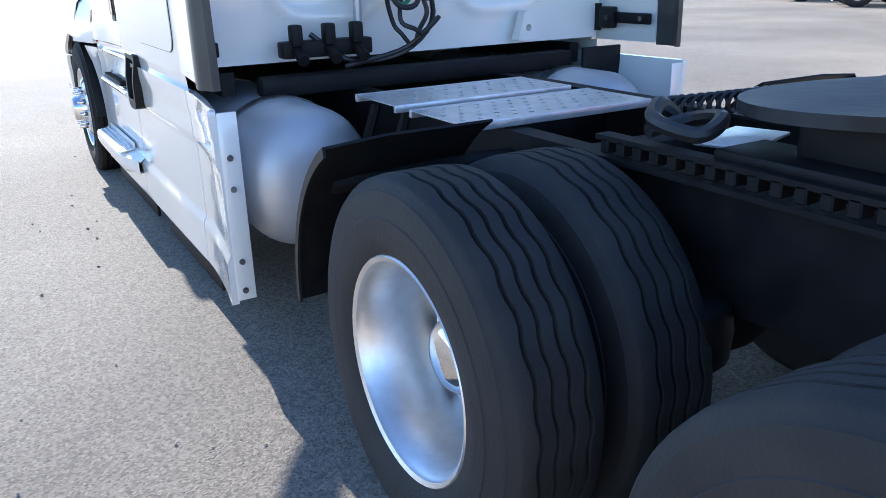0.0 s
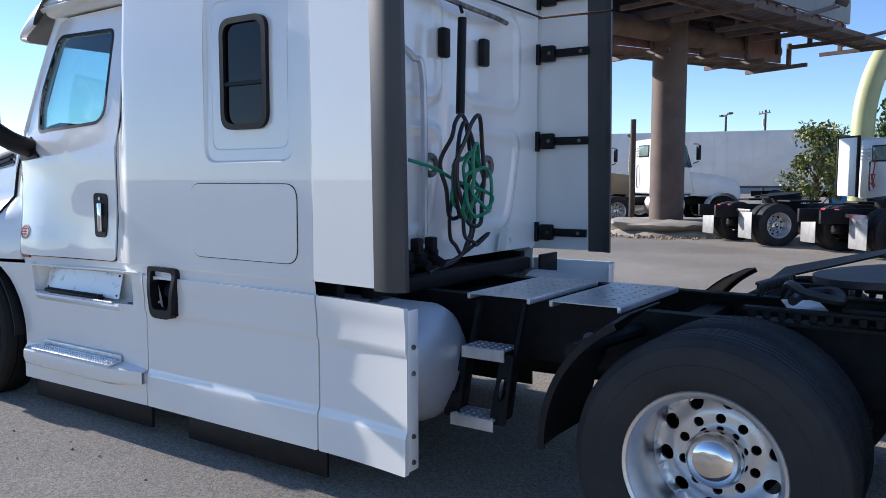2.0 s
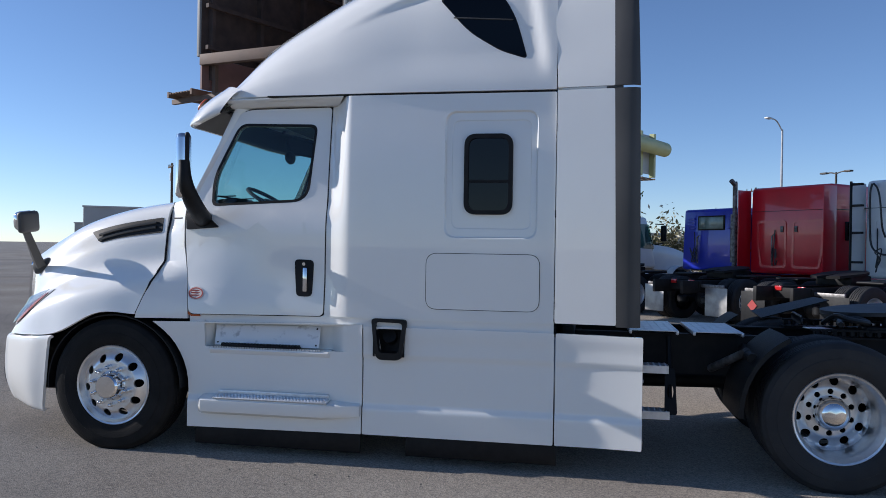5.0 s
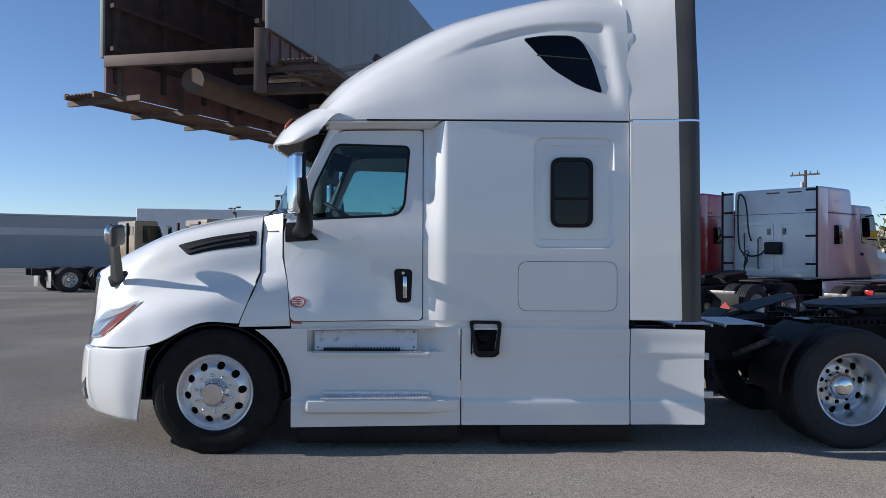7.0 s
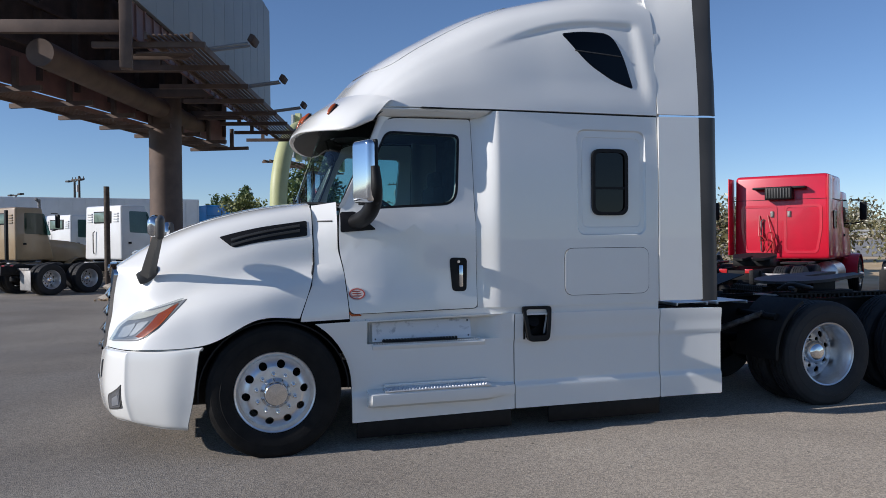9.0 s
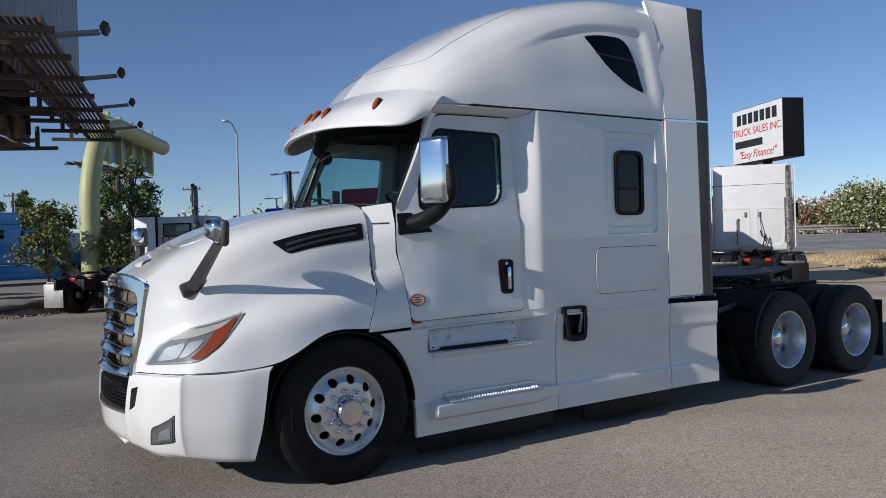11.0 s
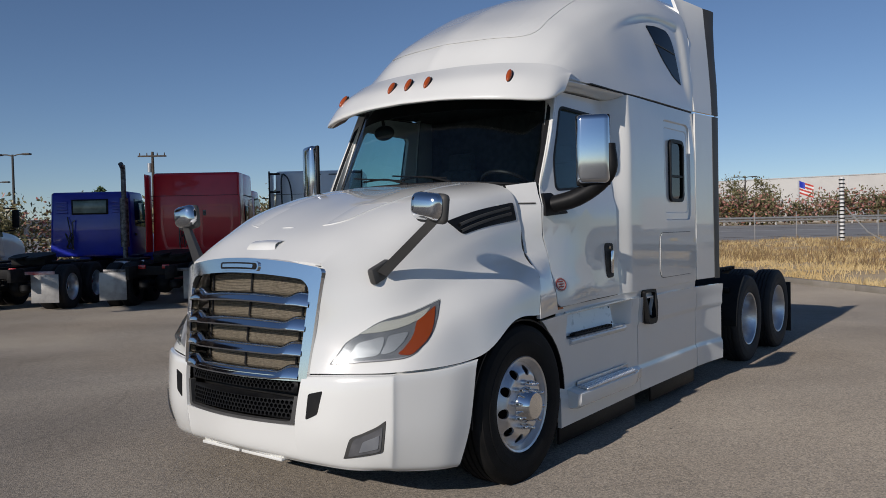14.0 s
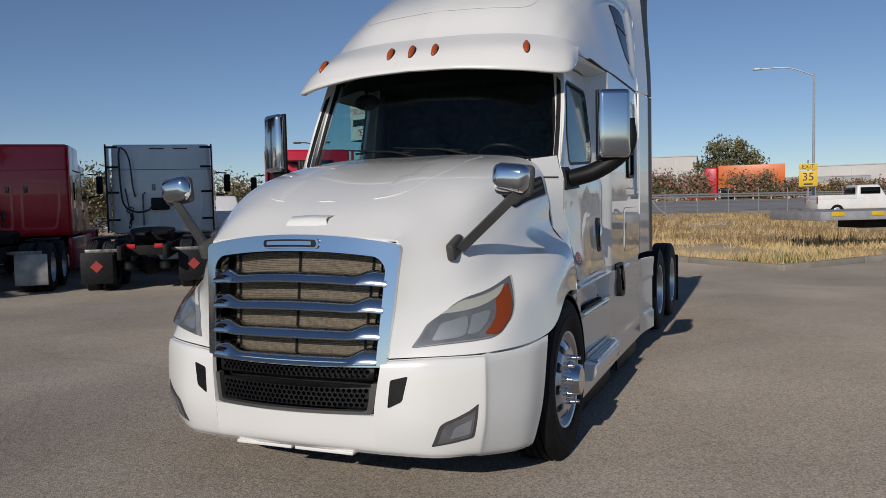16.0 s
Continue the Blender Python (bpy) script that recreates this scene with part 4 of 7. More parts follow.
badge = part("badge", bm, CHROME, grille)
bm = bmesh.new()
panel(bm, rounded([(-0.275, 0.906), (0.275, 0.906), (0.275, 0.964), (-0.275, 0.964)], 0.045, 6), [], lambda u, v: gr(u, v, 0.036), (0, -1, 0), 0.003, steps(-0.3, 0.3, 0.06))
part("badge_field", bm, PLASTIC, badge)
bm = bmesh.new()
panel(bm, rounded([(-0.235, 0.921), (0.235, 0.921), (0.235, 0.951), (-0.235, 0.951)], 0.01, 3), [], lambda u, v: gr(u, v, 0.040), (0, -1, 0), 0.003, steps(-0.3, 0.3, 0.06))
part("badge_bar", bm, CHROME, badge)

# lower grille: honeycomb in two bands, grey surround
def low(u, v, off=0.0):
    return Vector((u * (0.485 + 0.02 * v), 1.11 - 0.015 * v + 0.065 * (1 - u * u) + off, 0.535 + 0.255 * v))


for v0, v1 in ((0.06, 0.54), (0.66, 0.99)):
    hexes, r = [], 0.0145
    rows = int((v1 - v0) * 0.255 / (r * 1.75))
    for j in range(rows):
        z = v0 + 0.07 + (j + 0.35) * (v1 - v0 - 0.1) / rows
        for i in range(31):
            x = -0.93 + i * 0.061 + (0.03 if j % 2 else 0)
            if abs(x) < 0.92:
                hexes.append([(x + r / 0.49 * 0.86 * math.cos(radians(60 * k + 30)), z + r / 0.255 * 0.86 * math.sin(radians(60 * k + 30))) for k in range(6)])
    bm = bmesh.new()
    panel(bm, [(-0.97, v0), (0.97, v0), (0.97, v1), (-0.97, v1)], hexes, lambda u, v: low(u, v), (0, -1, 0), 0.02)
    part("honeycomb_mesh", bm, PLASTIC, grille, "black honeycomb lower grille")
bm = bmesh.new()
panel(bm, [(-1, 0), (1, 0), (1, 1), (-1, 1)], [], lambda u, v: low(u, v, -0.09), (0, -1, 0), 0.01, steps(-1, 1, 0.2))
part("lower_backing", bm, BLACK_PAINT, grille)
bm = bmesh.new()
panel(bm, rounded([(-1.04, 0.62), (-1.0, -0.03), (1.0, -0.03), (1.04, 0.62), (0.97, 0.62), (0.94, 0.05), (-0.94, 0.05), (-0.97, 0.62)], [0.01, 0.09, 0.09, 0.01, 0.01, 0.06, 0.06, 0.01], 4), [],
      lambda u, v: low(u, v, 0.022), (0, -1, 0), 0.04, steps(-1, 1, 0.1))
part("lower_surround", bm, GREY_TRIM, grille, "satin grey lower grille surround")
bm = bmesh.new()
for u in (-1, 1):
    box(bm, (u * 0.19 + 0.01, 1.075, 0.312), (0.36, 0.10, 0.02), 0.006)
part("air_dam", bm, WHITE, TRUCK)
bm = bmesh.new()
box(bm, (0, 0.5, 0.6), (1.6, 0.9, 0.5), 0.05)
part("engine_block", bm, BLACK_PAINT, TRUCK)

# headlamps on the fender corners
HL = rounded([(0.935, 0.935), (0.775, 0.905), (0.66, 0.80), (0.715, 0.555), (0.83, 0.66), (0.92, 0.735), (0.922, 0.85)], [0.012, 0.04, 0.06, 0.012, 0.03, 0.03, 0.03], 5)
REFL = material("lamp_bowl", (0.54, 0.56, 0.59), 0.4, 0.5)
LAMP_GREY = material("lamp_housing", (0.34, 0.35, 0.37), 0.3, 0.3, (0.26, 0.27, 0.29), 10)
LAMP_RIM = material("lamp_rim", (0.20, 0.20, 0.20), 0.4)
FOG_DARK = material("fog_glass", (0.10, 0.10, 0.105), 0.12, 0, (0.15, 0.15, 0.155), 12)
BROW = material("lamp_brow", (0.74, 0.73, 0.66), 0.25, 0.1)
for s in (-1, 1):
    g = lambda u, v, o: on_grid(HOOD_G, u, v, o, s)
    cuts = (steps(0.6, 1, 0.04), steps(0.5, 1, 0.04))
    bm = bmesh.new()
    panel(bm, [(0.81 + (u - 0.81) * 1.035, 0.77 + (v - 0.77) * 1.035) for u, v in HL], [], lambda u, v: g(u, v, 0.003), (-s * 0.4, -0.9, 0), 0.02, *cuts)
    lamp = part("headlamp", bm, LAMP_RIM, TRUCK, "clear headlamp with amber outer reflector")
    bm = bmesh.new()
    panel(bm, HL, [], lambda u, v: g(u, v, 0.006), (-s * 0.4, -0.9, 0), 0.004, *cuts)
    part("lamp_housing", bm, LAMP_GREY, lamp)
    bm = bmesh.new()
    panel(bm, rounded([(0.722, 0.585), (0.737, 0.688), (0.890, 0.775), (0.91, 0.735), (0.83, 0.665)], 0.012, 3), [], lambda u, v: g(u, v, 0.011), (-s * 0.4, -0.9, 0), 0.004, *cuts)
    part("amber_reflector", bm, AMBER, lamp, "amber side reflector")
    bm = bmesh.new()
    panel(bm, rounded([(0.73, 0.88), (0.675, 0.80), (0.715, 0.60), (0.735, 0.66), (0.735, 0.80)], 0.02, 3), [], lambda u, v: g(u, v, 0.011), (-s * 0.4, -0.9, 0), 0.004, *cuts)
    part("lamp_brow", bm, BROW, lamp)
    for quad in ([(0.768, 0.728), (0.764, 0.795), (0.880, 0.822), (0.876, 0.79)], [(0.762, 0.805), (0.790, 0.880), (0.902, 0.900), (0.888, 0.825)]):
        bm = bmesh.new()
        panel(bm, rounded(quad, 0.02, 4), [], lambda u, v: g(u, v, 0.010), (-s * 0.4, -0.9, 0), 0.004, *cuts)
        part("reflector_bowl", bm, REFL, lamp)
    bm = bmesh.new()
    panel(bm, HL, [], lambda u, v: g(u, v, 0.03), (-s * 0.4, -0.9, 0), 0.003, *cuts)
    lens = part("lens", bm, LENS, lamp, "clear lamp lens")
    lens.visible_shadow = False
    # fog lamp and the dark panel for the bumper slot
    b = lambda u, v, o: on_grid(BUMP_G, u, 0.8 * v, o, s)
    FOG = rounded([(0.705, 0.245), (0.53, 0.30), (0.43, 0.495), (0.625, 0.475)], [0.01, 0.03, 0.01, 0.02], 4)
    bm = bmesh.new()
    panel(bm, FOG, [], lambda u, v: b(u, v, 0.004), (0, -1, 0), 0.02, steps(0.4, 0.7, 0.04), steps(0.2, 0.5, 0.04))
    fog = part("fog_lamp", bm, GREY_TRIM, TRUCK, "dark grey fog lamp pod")
    for k, (size, lift, mat) in enumerate(((0.80, 0.008, FOG_DARK), (0.46, 0.011, LAMP_GREY))):
        bm = bmesh.new()
        panel(bm, [(0.565 + (u - 0.565) * size, 0.39 + 0.015 * k + (v - 0.39) * size) for u, v in FOG], [], lambda u, v: b(u, v, lift), (0, -1, 0), 0.004, steps(0.4, 0.7, 0.04), steps(0.2, 0.5, 0.04))
        part(("fog_lens", "fog_reflector")[k], bm, mat, fog)
    # no hole cut: the slot's inner shade is a flat black panel
    bm = bmesh.new()
    panel(bm, rounded([(0.455, 0.06), (0.325, 0.06), (0.305, 0.145), (0.42, 0.125)], 0.012, 3), [], lambda u, v: b(u, v, 0.003), (0, -1, 0), 0.02)
    part("bumper_slot", bm, BLACK_PAINT, TRUCK)
    # hood vent with two slats
    bm = bmesh.new()
    panel(bm, rounded([(0.398, 0.395), (0.412, 0.02), (0.495, 0.02), (0.478, 0.33)], [0.01, 0.01, 0.01, 0.02], 3), [], lambda u, v: g(u, v, 0.004), (-s, 0, 0), 0.02, (), steps(0, 0.4, 0.04))
    vent = part("hood_vent", bm, PLASTIC, TRUCK, "black hood side vent")
    for u in (0.432, 0.458):
        bm = bmesh.new()
        rows = [[g(u - 0.006, v, 0.006), g(u - 0.003, v, 0.018), g(u + 0.006, v, 0.014), g(u + 0.008, v, 0.006)] for v in np.linspace(0.05, 0.34, 12)]
        add_grid(bm, rows)
        part("vent_slat", bm, GREY_TRIM, vent)
    # crease line of the hood tilt joint
    bm = bmesh.new()
    tube(bm, [Vector((s * (along(HOOD_END, z) - 0.012), along(COWL_FRONT, z) + 0.005, z)) for z in (1.90, 1.8, 1.7, 1.58, 1.44, 1.36, 1.28, 1.16, 1.05)], 0.009, 6)
    part("hood_gap_seal", bm, PLASTIC, TRUCK)

# mirrors
for s in (-1, 1):
    mir = bmesh.new()
    toe = Matrix.Rotation(radians(-25 * s), 3, "Z")
    mc = Vector((s * 1.385, -0.80, 2.135))
    box(mir, mc, (0.225, 0.085, 0.47), 0.038, toe, 5)
    m1 = part("door_mirror", mir, CHROME, TRUCK, "chrome-backed door mirror on black arm")
    bm = bmesh.new()
    box(bm, mc + toe @ Vector((0, -0.036, -0.005)), (0.232, 0.03, 0.485), 0.012, toe, 3)
    arm = spline([Vector((s * 1.478, -0.862, 2.17)), Vector((s * 1.472, -0.872, 2.02)), Vector((s * 1.40, -0.872, 1.915)), Vector((s * 1.24, -0.85, 1.815)), Vector((s * 1.065, -0.80, 1.765))], 18)
    rows = []
    for k, c in enumerate(arm):
        f = k / (len(arm) - 1)
        tan = (arm[min(k + 1, len(arm) - 1)] - arm[max(k - 1, 0)]).normalized()
        wide = Vector((0, 1, 0))
        up = tan.cross(wide).normalized()
        w, h = 0.036 + 0.044 * f, 0.042 + 0.020 * ease(0, 0.35, f)
        rows.append([c + wide * (w * math.cos(a)) + up * (h * math.sin(a)) for a in np.linspace(0, 2 * math.pi, 15)])
    add_grid(bm, rows)
    panel(bm, rounded([(-0.672, 1.845), (-0.785, 1.85), (-0.95, 1.705), (-0.672, 1.685)], 0.018, 3), [], lambda u, v: Vector((s * (cab_x(u, v) + 0.016), u, v)), (-s, 0, 0), 0.022, (), steps(1.69, 1.84, 0.03))
    part("mirror_arm", bm, PLASTIC, m1)
    bm = bmesh.new()
    box(bm, mc + toe @ Vector((0, -0.052, 0.055)), (0.19, 0.006, 0.30), 0.002, toe)
    box(bm, mc + toe @ Vector((0, -0.052, -0.185)), (0.19, 0.006, 0.13), 0.002, toe)
    part("mirror_glass", bm, CHROME, m1)
    bm = bmesh.new()
    box(bm, (s * 1.115, 0.69, 1.74), (0.205, 0.10, 0.155), 0.05, Matrix.Rotation(s * 0.12, 3, "Y"), 4)
    m2 = part("hood_mirror", bm, CHROME, TRUCK, "chrome hood mirror on grey arm")
    bm = bmesh.new()
    box(bm, (s * 1.125, 0.655, 1.73), (0.215, 0.06, 0.17), 0.03, Matrix.Rotation(s * 0.12, 3, "Y"), 3)
    rows = []
    for f in np.linspace(0, 1, 10):
        c = Vector((s * 1.17, 0.66, 1.70)).lerp(Vector((s * 0.845, 0.76, 1.38)), f)
        w = 0.035 + 0.02 * f
        rows.append([c + Vector((0, w, 0)), c + Vector((s * 0.025, 0, -0.03)), c + Vector((0, -w, 0)), c + Vector((-s * 0.012, 0, 0.012)), c + Vector((0, w, 0))])
    add_grid(bm, rows)
    box(bm, (s * 0.815, 0.755, 1.375), (0.05, 0.17, 0.10), 0.02, Matrix.Rotation(-0.35, 3, "X"))
    part("mirror_arm", bm, GREY_TRIM, m2)

# door handle, sticker, amber corner, cowl badges
for s in (-1, 1):
    bm = bmesh.new()
    panel(bm, rounded([(-1.555, 1.475), (-1.705, 1.47), (-1.695, 1.20), (-1.575, 1.20)], 0.035, 4), [], lambda u, v: Vector((s * (cab_x(u, v) + 0.006), u, v)), (-s, 0, 0), 0.01)
    h = part("door_handle", bm, PLASTIC, TRUCK, "black handle pocket with chrome pull")
    bm = bmesh.new()
    box(bm, (s * (cab_x(-1.64, 1.32) + 0.022), -1.645, 1.325), (0.02, 0.035, 0.18), 0.008)
    cyl(bm, (s * 1.09, -1.63, 1.44), (s * (cab_x(-1.6, 1.4) + 0.014), -1.63, 1.44), 0.012)
    part("handle_pull", bm, CHROME, h)
    bm = bmesh.new()
    panel(bm, [(-0.69, 1.065), (-0.745, 1.03), (-0.82, 1.03), (-0.80, 1.06)], [], lambda u, v: Vector((s * 1.128, u, v)), (-s, 0, 0), 0.03)
    part("corner_marker", bm, AMBER, TRUCK)
    for z, w, hh in ((1.775, 0.13, 0.012), (1.685, 0.06, 0.012), (1.66, 0.05, 0.012)):
        bm = bmesh.new()
        box(bm, (s * cowl_x(-0.56, z), -0.56 - (0.13 - w) / 2, z), (0.012, w, hh), 0.003, Matrix.Rotation(s * math.atan2(cowl_x(-0.60, z) - cowl_x(-0.52, z), 0.08), 3, "Z"))
        part("cowl_badge", bm, GREY_TRIM, TRUCK)
bm = bmesh.new()
panel(bm, [(-0.785 + 0.07 * math.cos(t), 1.205 + 0.05 * math.sin(t)) for t in np.linspace(0, 6.1, 24)], [], lambda u, v: Vector((-(cab_x(u, v) + 0.003), u, v)), (1, 0, 0), 0.004)
st = part("sticker", bm, material("sticker_white", (0.6, 0.55, 0.52), 0.5), TRUCK, "round red and white door sticker")
bm = bmesh.new()
panel(bm, [(-0.785 + 0.062 * math.cos(t), 1.205 + 0.043 * math.sin(t)) for t in np.linspace(0, 6.1, 24)], [[(-0.785 + 0.052 * math.cos(t), 1.205 + 0.035 * math.sin(t)) for t in np.linspace(0, 6.1, 24)]],
      lambda u, v: Vector((-(cab_x(u, v) + 0.0045), u, v)), (1, 0, 0), 0.002)
for z in (1.225, 1.207, 1.189):
    box(bm, (-(cab_x(-0.785, z) + 0.0045), -0.785, z), (0.002, 0.075, 0.009))
part("sticker_print", bm, material("sticker_red", (0.45, 0.08, 0.06), 0.5), st)

# ---- wheels ----
def tyre_mesh(zig):
    """Tyre with ribbed tread, axle along x, outer wall at -x, 0.27 wide, radius 0.505."""
    bm = bmesh.new()
    prof = [(-0.105, 0.292, 0), (-0.125, 0.31, 0), (-0.135, 0.36, 0), (-0.137, 0.40, 0), (-0.134, 0.403, 0), (-0.134, 0.44, 0), (-0.128, 0.467, 0), (-0.122, 0.471, 0), (-0.116, 0.490, 0), (-0.105, 0.500, 0)]
    gx = [-0.066, -0.022, 0.022, 0.066]
    for x in gx:
        prof += [(x - 0.0065, 0.505, 1), (x - 0.004, 0.491, 1), (x + 0.004, 0.491, 1), (x + 0.0065, 0.505, 1)]
    prof += [(-x, r, 0) for x, r, _ in prof[9::-1]]
    n = 96
    rings = []
    for x, r, z in prof:
        rings.append([bm.verts.new((x + (zig * (0.004 if k % 4 < 2 else -0.004) if z else 0), r * math.cos(2 * math.pi * k / n), r * math.sin(2 * math.pi * k / n))) for k in range(n)])
    for a, b in zip(rings, rings[1:]):
        for k in range(n):
            bm.faces.new((a[k], a[(k + 1) % n], b[(k + 1) % n], b[k]))
    bmesh.ops.recalc_face_normals(bm, faces=bm.faces)
    me = bpy.data.meshes.new("tyre")
    bm.to_mesh(me)
    bm.free()
    me.materials.append(REAR_RUBBER if zig else RUBBER)
    me.polygons.foreach_set("use_smooth", [True] * len(me.polygons))
    me.set_sharp_from_angle(angle=radians(40))
    return me


def finish(bm, name, mat, sharp=40):
    me = bpy.data.meshes.new(name)
    bm.to_mesh(me)
    bm.free()
    me.materials.append(mat)
    me.polygons.foreach_set("use_smooth", [True] * len(me.polygons))
    me.set_sharp_from_angle(angle=radians(sharp))
    return me


def rim_mesh(front):
    """Ten-hole disc wheel; the disc bulges out on a front wheel and lies deep on a rear one."""
    bm = bmesh.new()
    lathe(bm, [(-0.118, 0.288), (-0.124, 0.300), (-0.118, 0.305), (-0.108, 0.298), (-0.09, 0.280), (0.14, 0.272), (0.155, 0.278), (0.155, 0.268), (0.14, 0.262), (-0.085, 0.268), (-0.104, 0.284), (-0.118, 0.288)], 64)
    holes = [circle2(0.215 * math.cos(a), 0.215 * math.sin(a), 0.031, 14) for a in (2 * math.pi * (k + 0.5) / 10 for k in range(10))]
    if front:
        def disc(u, v):
            r = math.hypot(u, v)
            return Vector((-0.075 - 0.055 * ease(0.275, 0.19, r), u, v))
    else:
        def disc(u, v):
            r = math.hypot(u, v)
            return Vector((0.125 + 0.03 * ease(0.16, 0.24, r) - 0.045 * ease(0.245, 0.275, r), u, v))
    bolts = [circle2(0.143 * math.cos(a), 0.143 * math.sin(a), 0.02, 10) for a in (2 * math.pi * (k + 0.3) / 10 for k in range(10))] if not front else []
    panel(bm, circle2(0, 0, 0.274, 48), [*holes, *bolts, circle2(0, 0, 0.105, 32)], disc, (1, 0, 0), 0.014, steps(-0.28, 0.28, 0.02), steps(-0.28, 0.28, 0.02))
    return finish(bm, "rim", ALU)


def hub_mesh(front):
    bm = bmesh.new()
    if front:
        lathe(bm, [(-0.12, 0.115), (-0.15, 0.112), (-0.165, 0.10), (-0.20, 0.094), (-0.215, 0.08), (-0.22, 0.0)], 32)
    else:
        lathe(bm, [(0.13, 0.118), (0.05, 0.112), (0.035, 0.105), (0.02, 0.100), (0.0, 0.082), (-0.01, 0.05), (-0.013, 0.0)], 32)
    return finish(bm, "hub_cap", CHROME)


bm = bmesh.new()
cyl(bm, (0, 0, 0), (-0.03, 0, 0), 0.019, 0.018, 12)
cyl(bm, (-0.03, 0, 0), (-0.055, 0, 0), 0.0155, 0.012, 12)
ball(bm, (-0.055, 0, 0), 0.0125, 10)
NUT = finish(bm, "lug_nut", CHROME)
TYRE_F, TYRE_R, RIM_F, RIM_R, HUB_F, HUB_R = tyre_mesh(0), tyre_mesh(1), rim_mesh(True), rim_mesh(False), hub_mesh(True), hub_mesh(False)
bm = bmesh.new()
lathe(bm, [(-0.05, 0.0), (-0.05, 0.22), (0.10, 0.22), (0.10, 0.0)], 32)
DRUM = finish(bm, "brake_drum", BLACK_PAINT)


def wheel(parent, x, y, front, turn=0.0, detail=True, z=0.49):
    """A wheel facing out on its side; rear wheels are pairs."""
    s = 1 if x < 0 else -1
    m = pose(x, y, z, turn, 0, 0) @ (Matrix() if s == 1 else Matrix.Rotation(math.pi, 4, "Z"))
    hub = piece("wheel", TYRE_F if front else TYRE_R, parent, "", m)
    piece("rim", RIM_F if front else RIM_R, hub)
    piece("hub_cap", HUB_F if front else HUB_R, hub)
    piece("brake_drum", DRUM, hub, m=pose(0.08 if front else 0.30, 0, 0))
    if front and detail:
        for k in range(10):
            a = 2 * math.pi * k / 10
            piece("lug_nut", NUT, hub, m=pose(-0.128, 0.143 * math.cos(a), 0.143 * math.sin(a)))
    if not front:
        piece("wheel", TYRE_R, parent, "", m @ pose(0.335, 0, 0))
    return hub


FRONT_Y, DRIVE_Y = -0.145, (-5.345, -6.625)
for s in (-1, 1):
    wheel(TRUCK, s * 1.075, FRONT_Y, True, 12)
    wheel(TRUCK, s * 0.985, DRIVE_Y[0], False, 8)
    wheel(TRUCK, s * 0.985, DRIVE_Y[1], False, 31)
    # inner arch behind the front wheel
    bm = bmesh.new()
    rows = []
    for a in np.linspace(-5, 180, 22):
        c, d = math.cos(radians(a)), math.sin(radians(a))
        rows.append([Vector((s * x, FRONT_Y + 0.56 * c, 0.49 + 0.54 * d)) for x in (1.19, 1.0, 0.72)])
    add_grid(bm, rows)
    thicken(bm, 0.01)
    part("wheel_arch", bm, PLASTIC, TRUCK)
    bm = bmesh.new()
    box(bm, (s * 0.70, FRONT_Y, 0.72), (0.03, 1.1, 0.7), 0.01)
    part("arch_wall", bm, PLASTIC, TRUCK)

# ---- chassis behind the cab ----
for s in (-1, 1):
    bm = bmesh.new()
    box(bm, (s * 0.425, -3.1, 0.80), (0.012, 8.2, 0.30))
    box(bm, (s * 0.39, -3.1, 0.945), (0.08, 8.2, 0.012))
    box(bm, (s * 0.39, -3.1, 0.655), (0.08, 8.2, 0.012))
    part("frame_rail", bm, BLACK_PAINT, TRUCK)
    # slotted slider rail of the coupling
    bm = bmesh.new()
    box(bm, (s * 0.43, -6.1, 0.962), (0.12, 1.55, 0.014))
    box(bm, (s * 0.455, -6.1, 1.016), (0.05, 1.55, 0.014))
    for i in range(26):
        box(bm, (s * 0.455, -5.36 - i * 0.06, 0.995), (0.05, 0.03, 0.042), 0.004, seg=1)
    part("slider_rail", bm, BLACK_PAINT, TRUCK)
    # quarter fender ahead of the drive wheels
    bm = bmesh.new()
    rows = []
    for a in np.linspace(-3, 62, 16):
        c, d = math.cos(radians(a)), math.sin(radians(a))
        rows.append([Vector((s * x, DRIVE_Y[0] + 0.06 + (0.585 + h) * c, 0.50 + (0.585 + h) * d)) for x, h in ((1.15, -0.03), (1.147, 0.0), (0.95, 0.015), (0.60, 0.015))])
    add_grid(bm, rows)
    thicken(bm, 0.008)
    part("quarter_fender", bm, PLASTIC, TRUCK, "worn black plastic quarter fender")
    bm = bmesh.new()
    tube(bm, [(s * 0.43, -4.86, 0.86), (s * 0.9, -4.80, 0.86), (s * 1.05, -4.80, 0.86)], 0.035, 10)
    part("fender_bracket", bm, BLACK_PAINT, TRUCK)
    bm = bmesh.new()
    box(bm, (s * 0.85, -7.12, 0.47), (0.58, 0.012, 0.66), 0.004)
    part("mud_flap", bm, PLASTIC, TRUCK, "black rubber mud flap")
    # fuel tank behind the skirt
    bm = bmesh.new()
    lathe(bm, [(-4.04, 0.0), (-4.035, 0.12), (-4.0, 0.22), (-3.95, 0.275), (-3.90, 0.295), (-2.4, 0.295), (-2.38, 0.0)], 40, "Y")
    tank = part("fuel_tank", bm, STEEL, TRUCK, "silver cylindrical fuel tank", m=pose(s * 0.80, 0, 0.655))
    for y in (-2.9, -3.6):
        bm = bmesh.new()
        lathe(bm, [(y, 0.297), (y, 0.302), (y - 0.06, 0.302), (y - 0.06, 0.297)], 40, "Y")
        part("tank_strap", bm, RAW_METAL, tank)
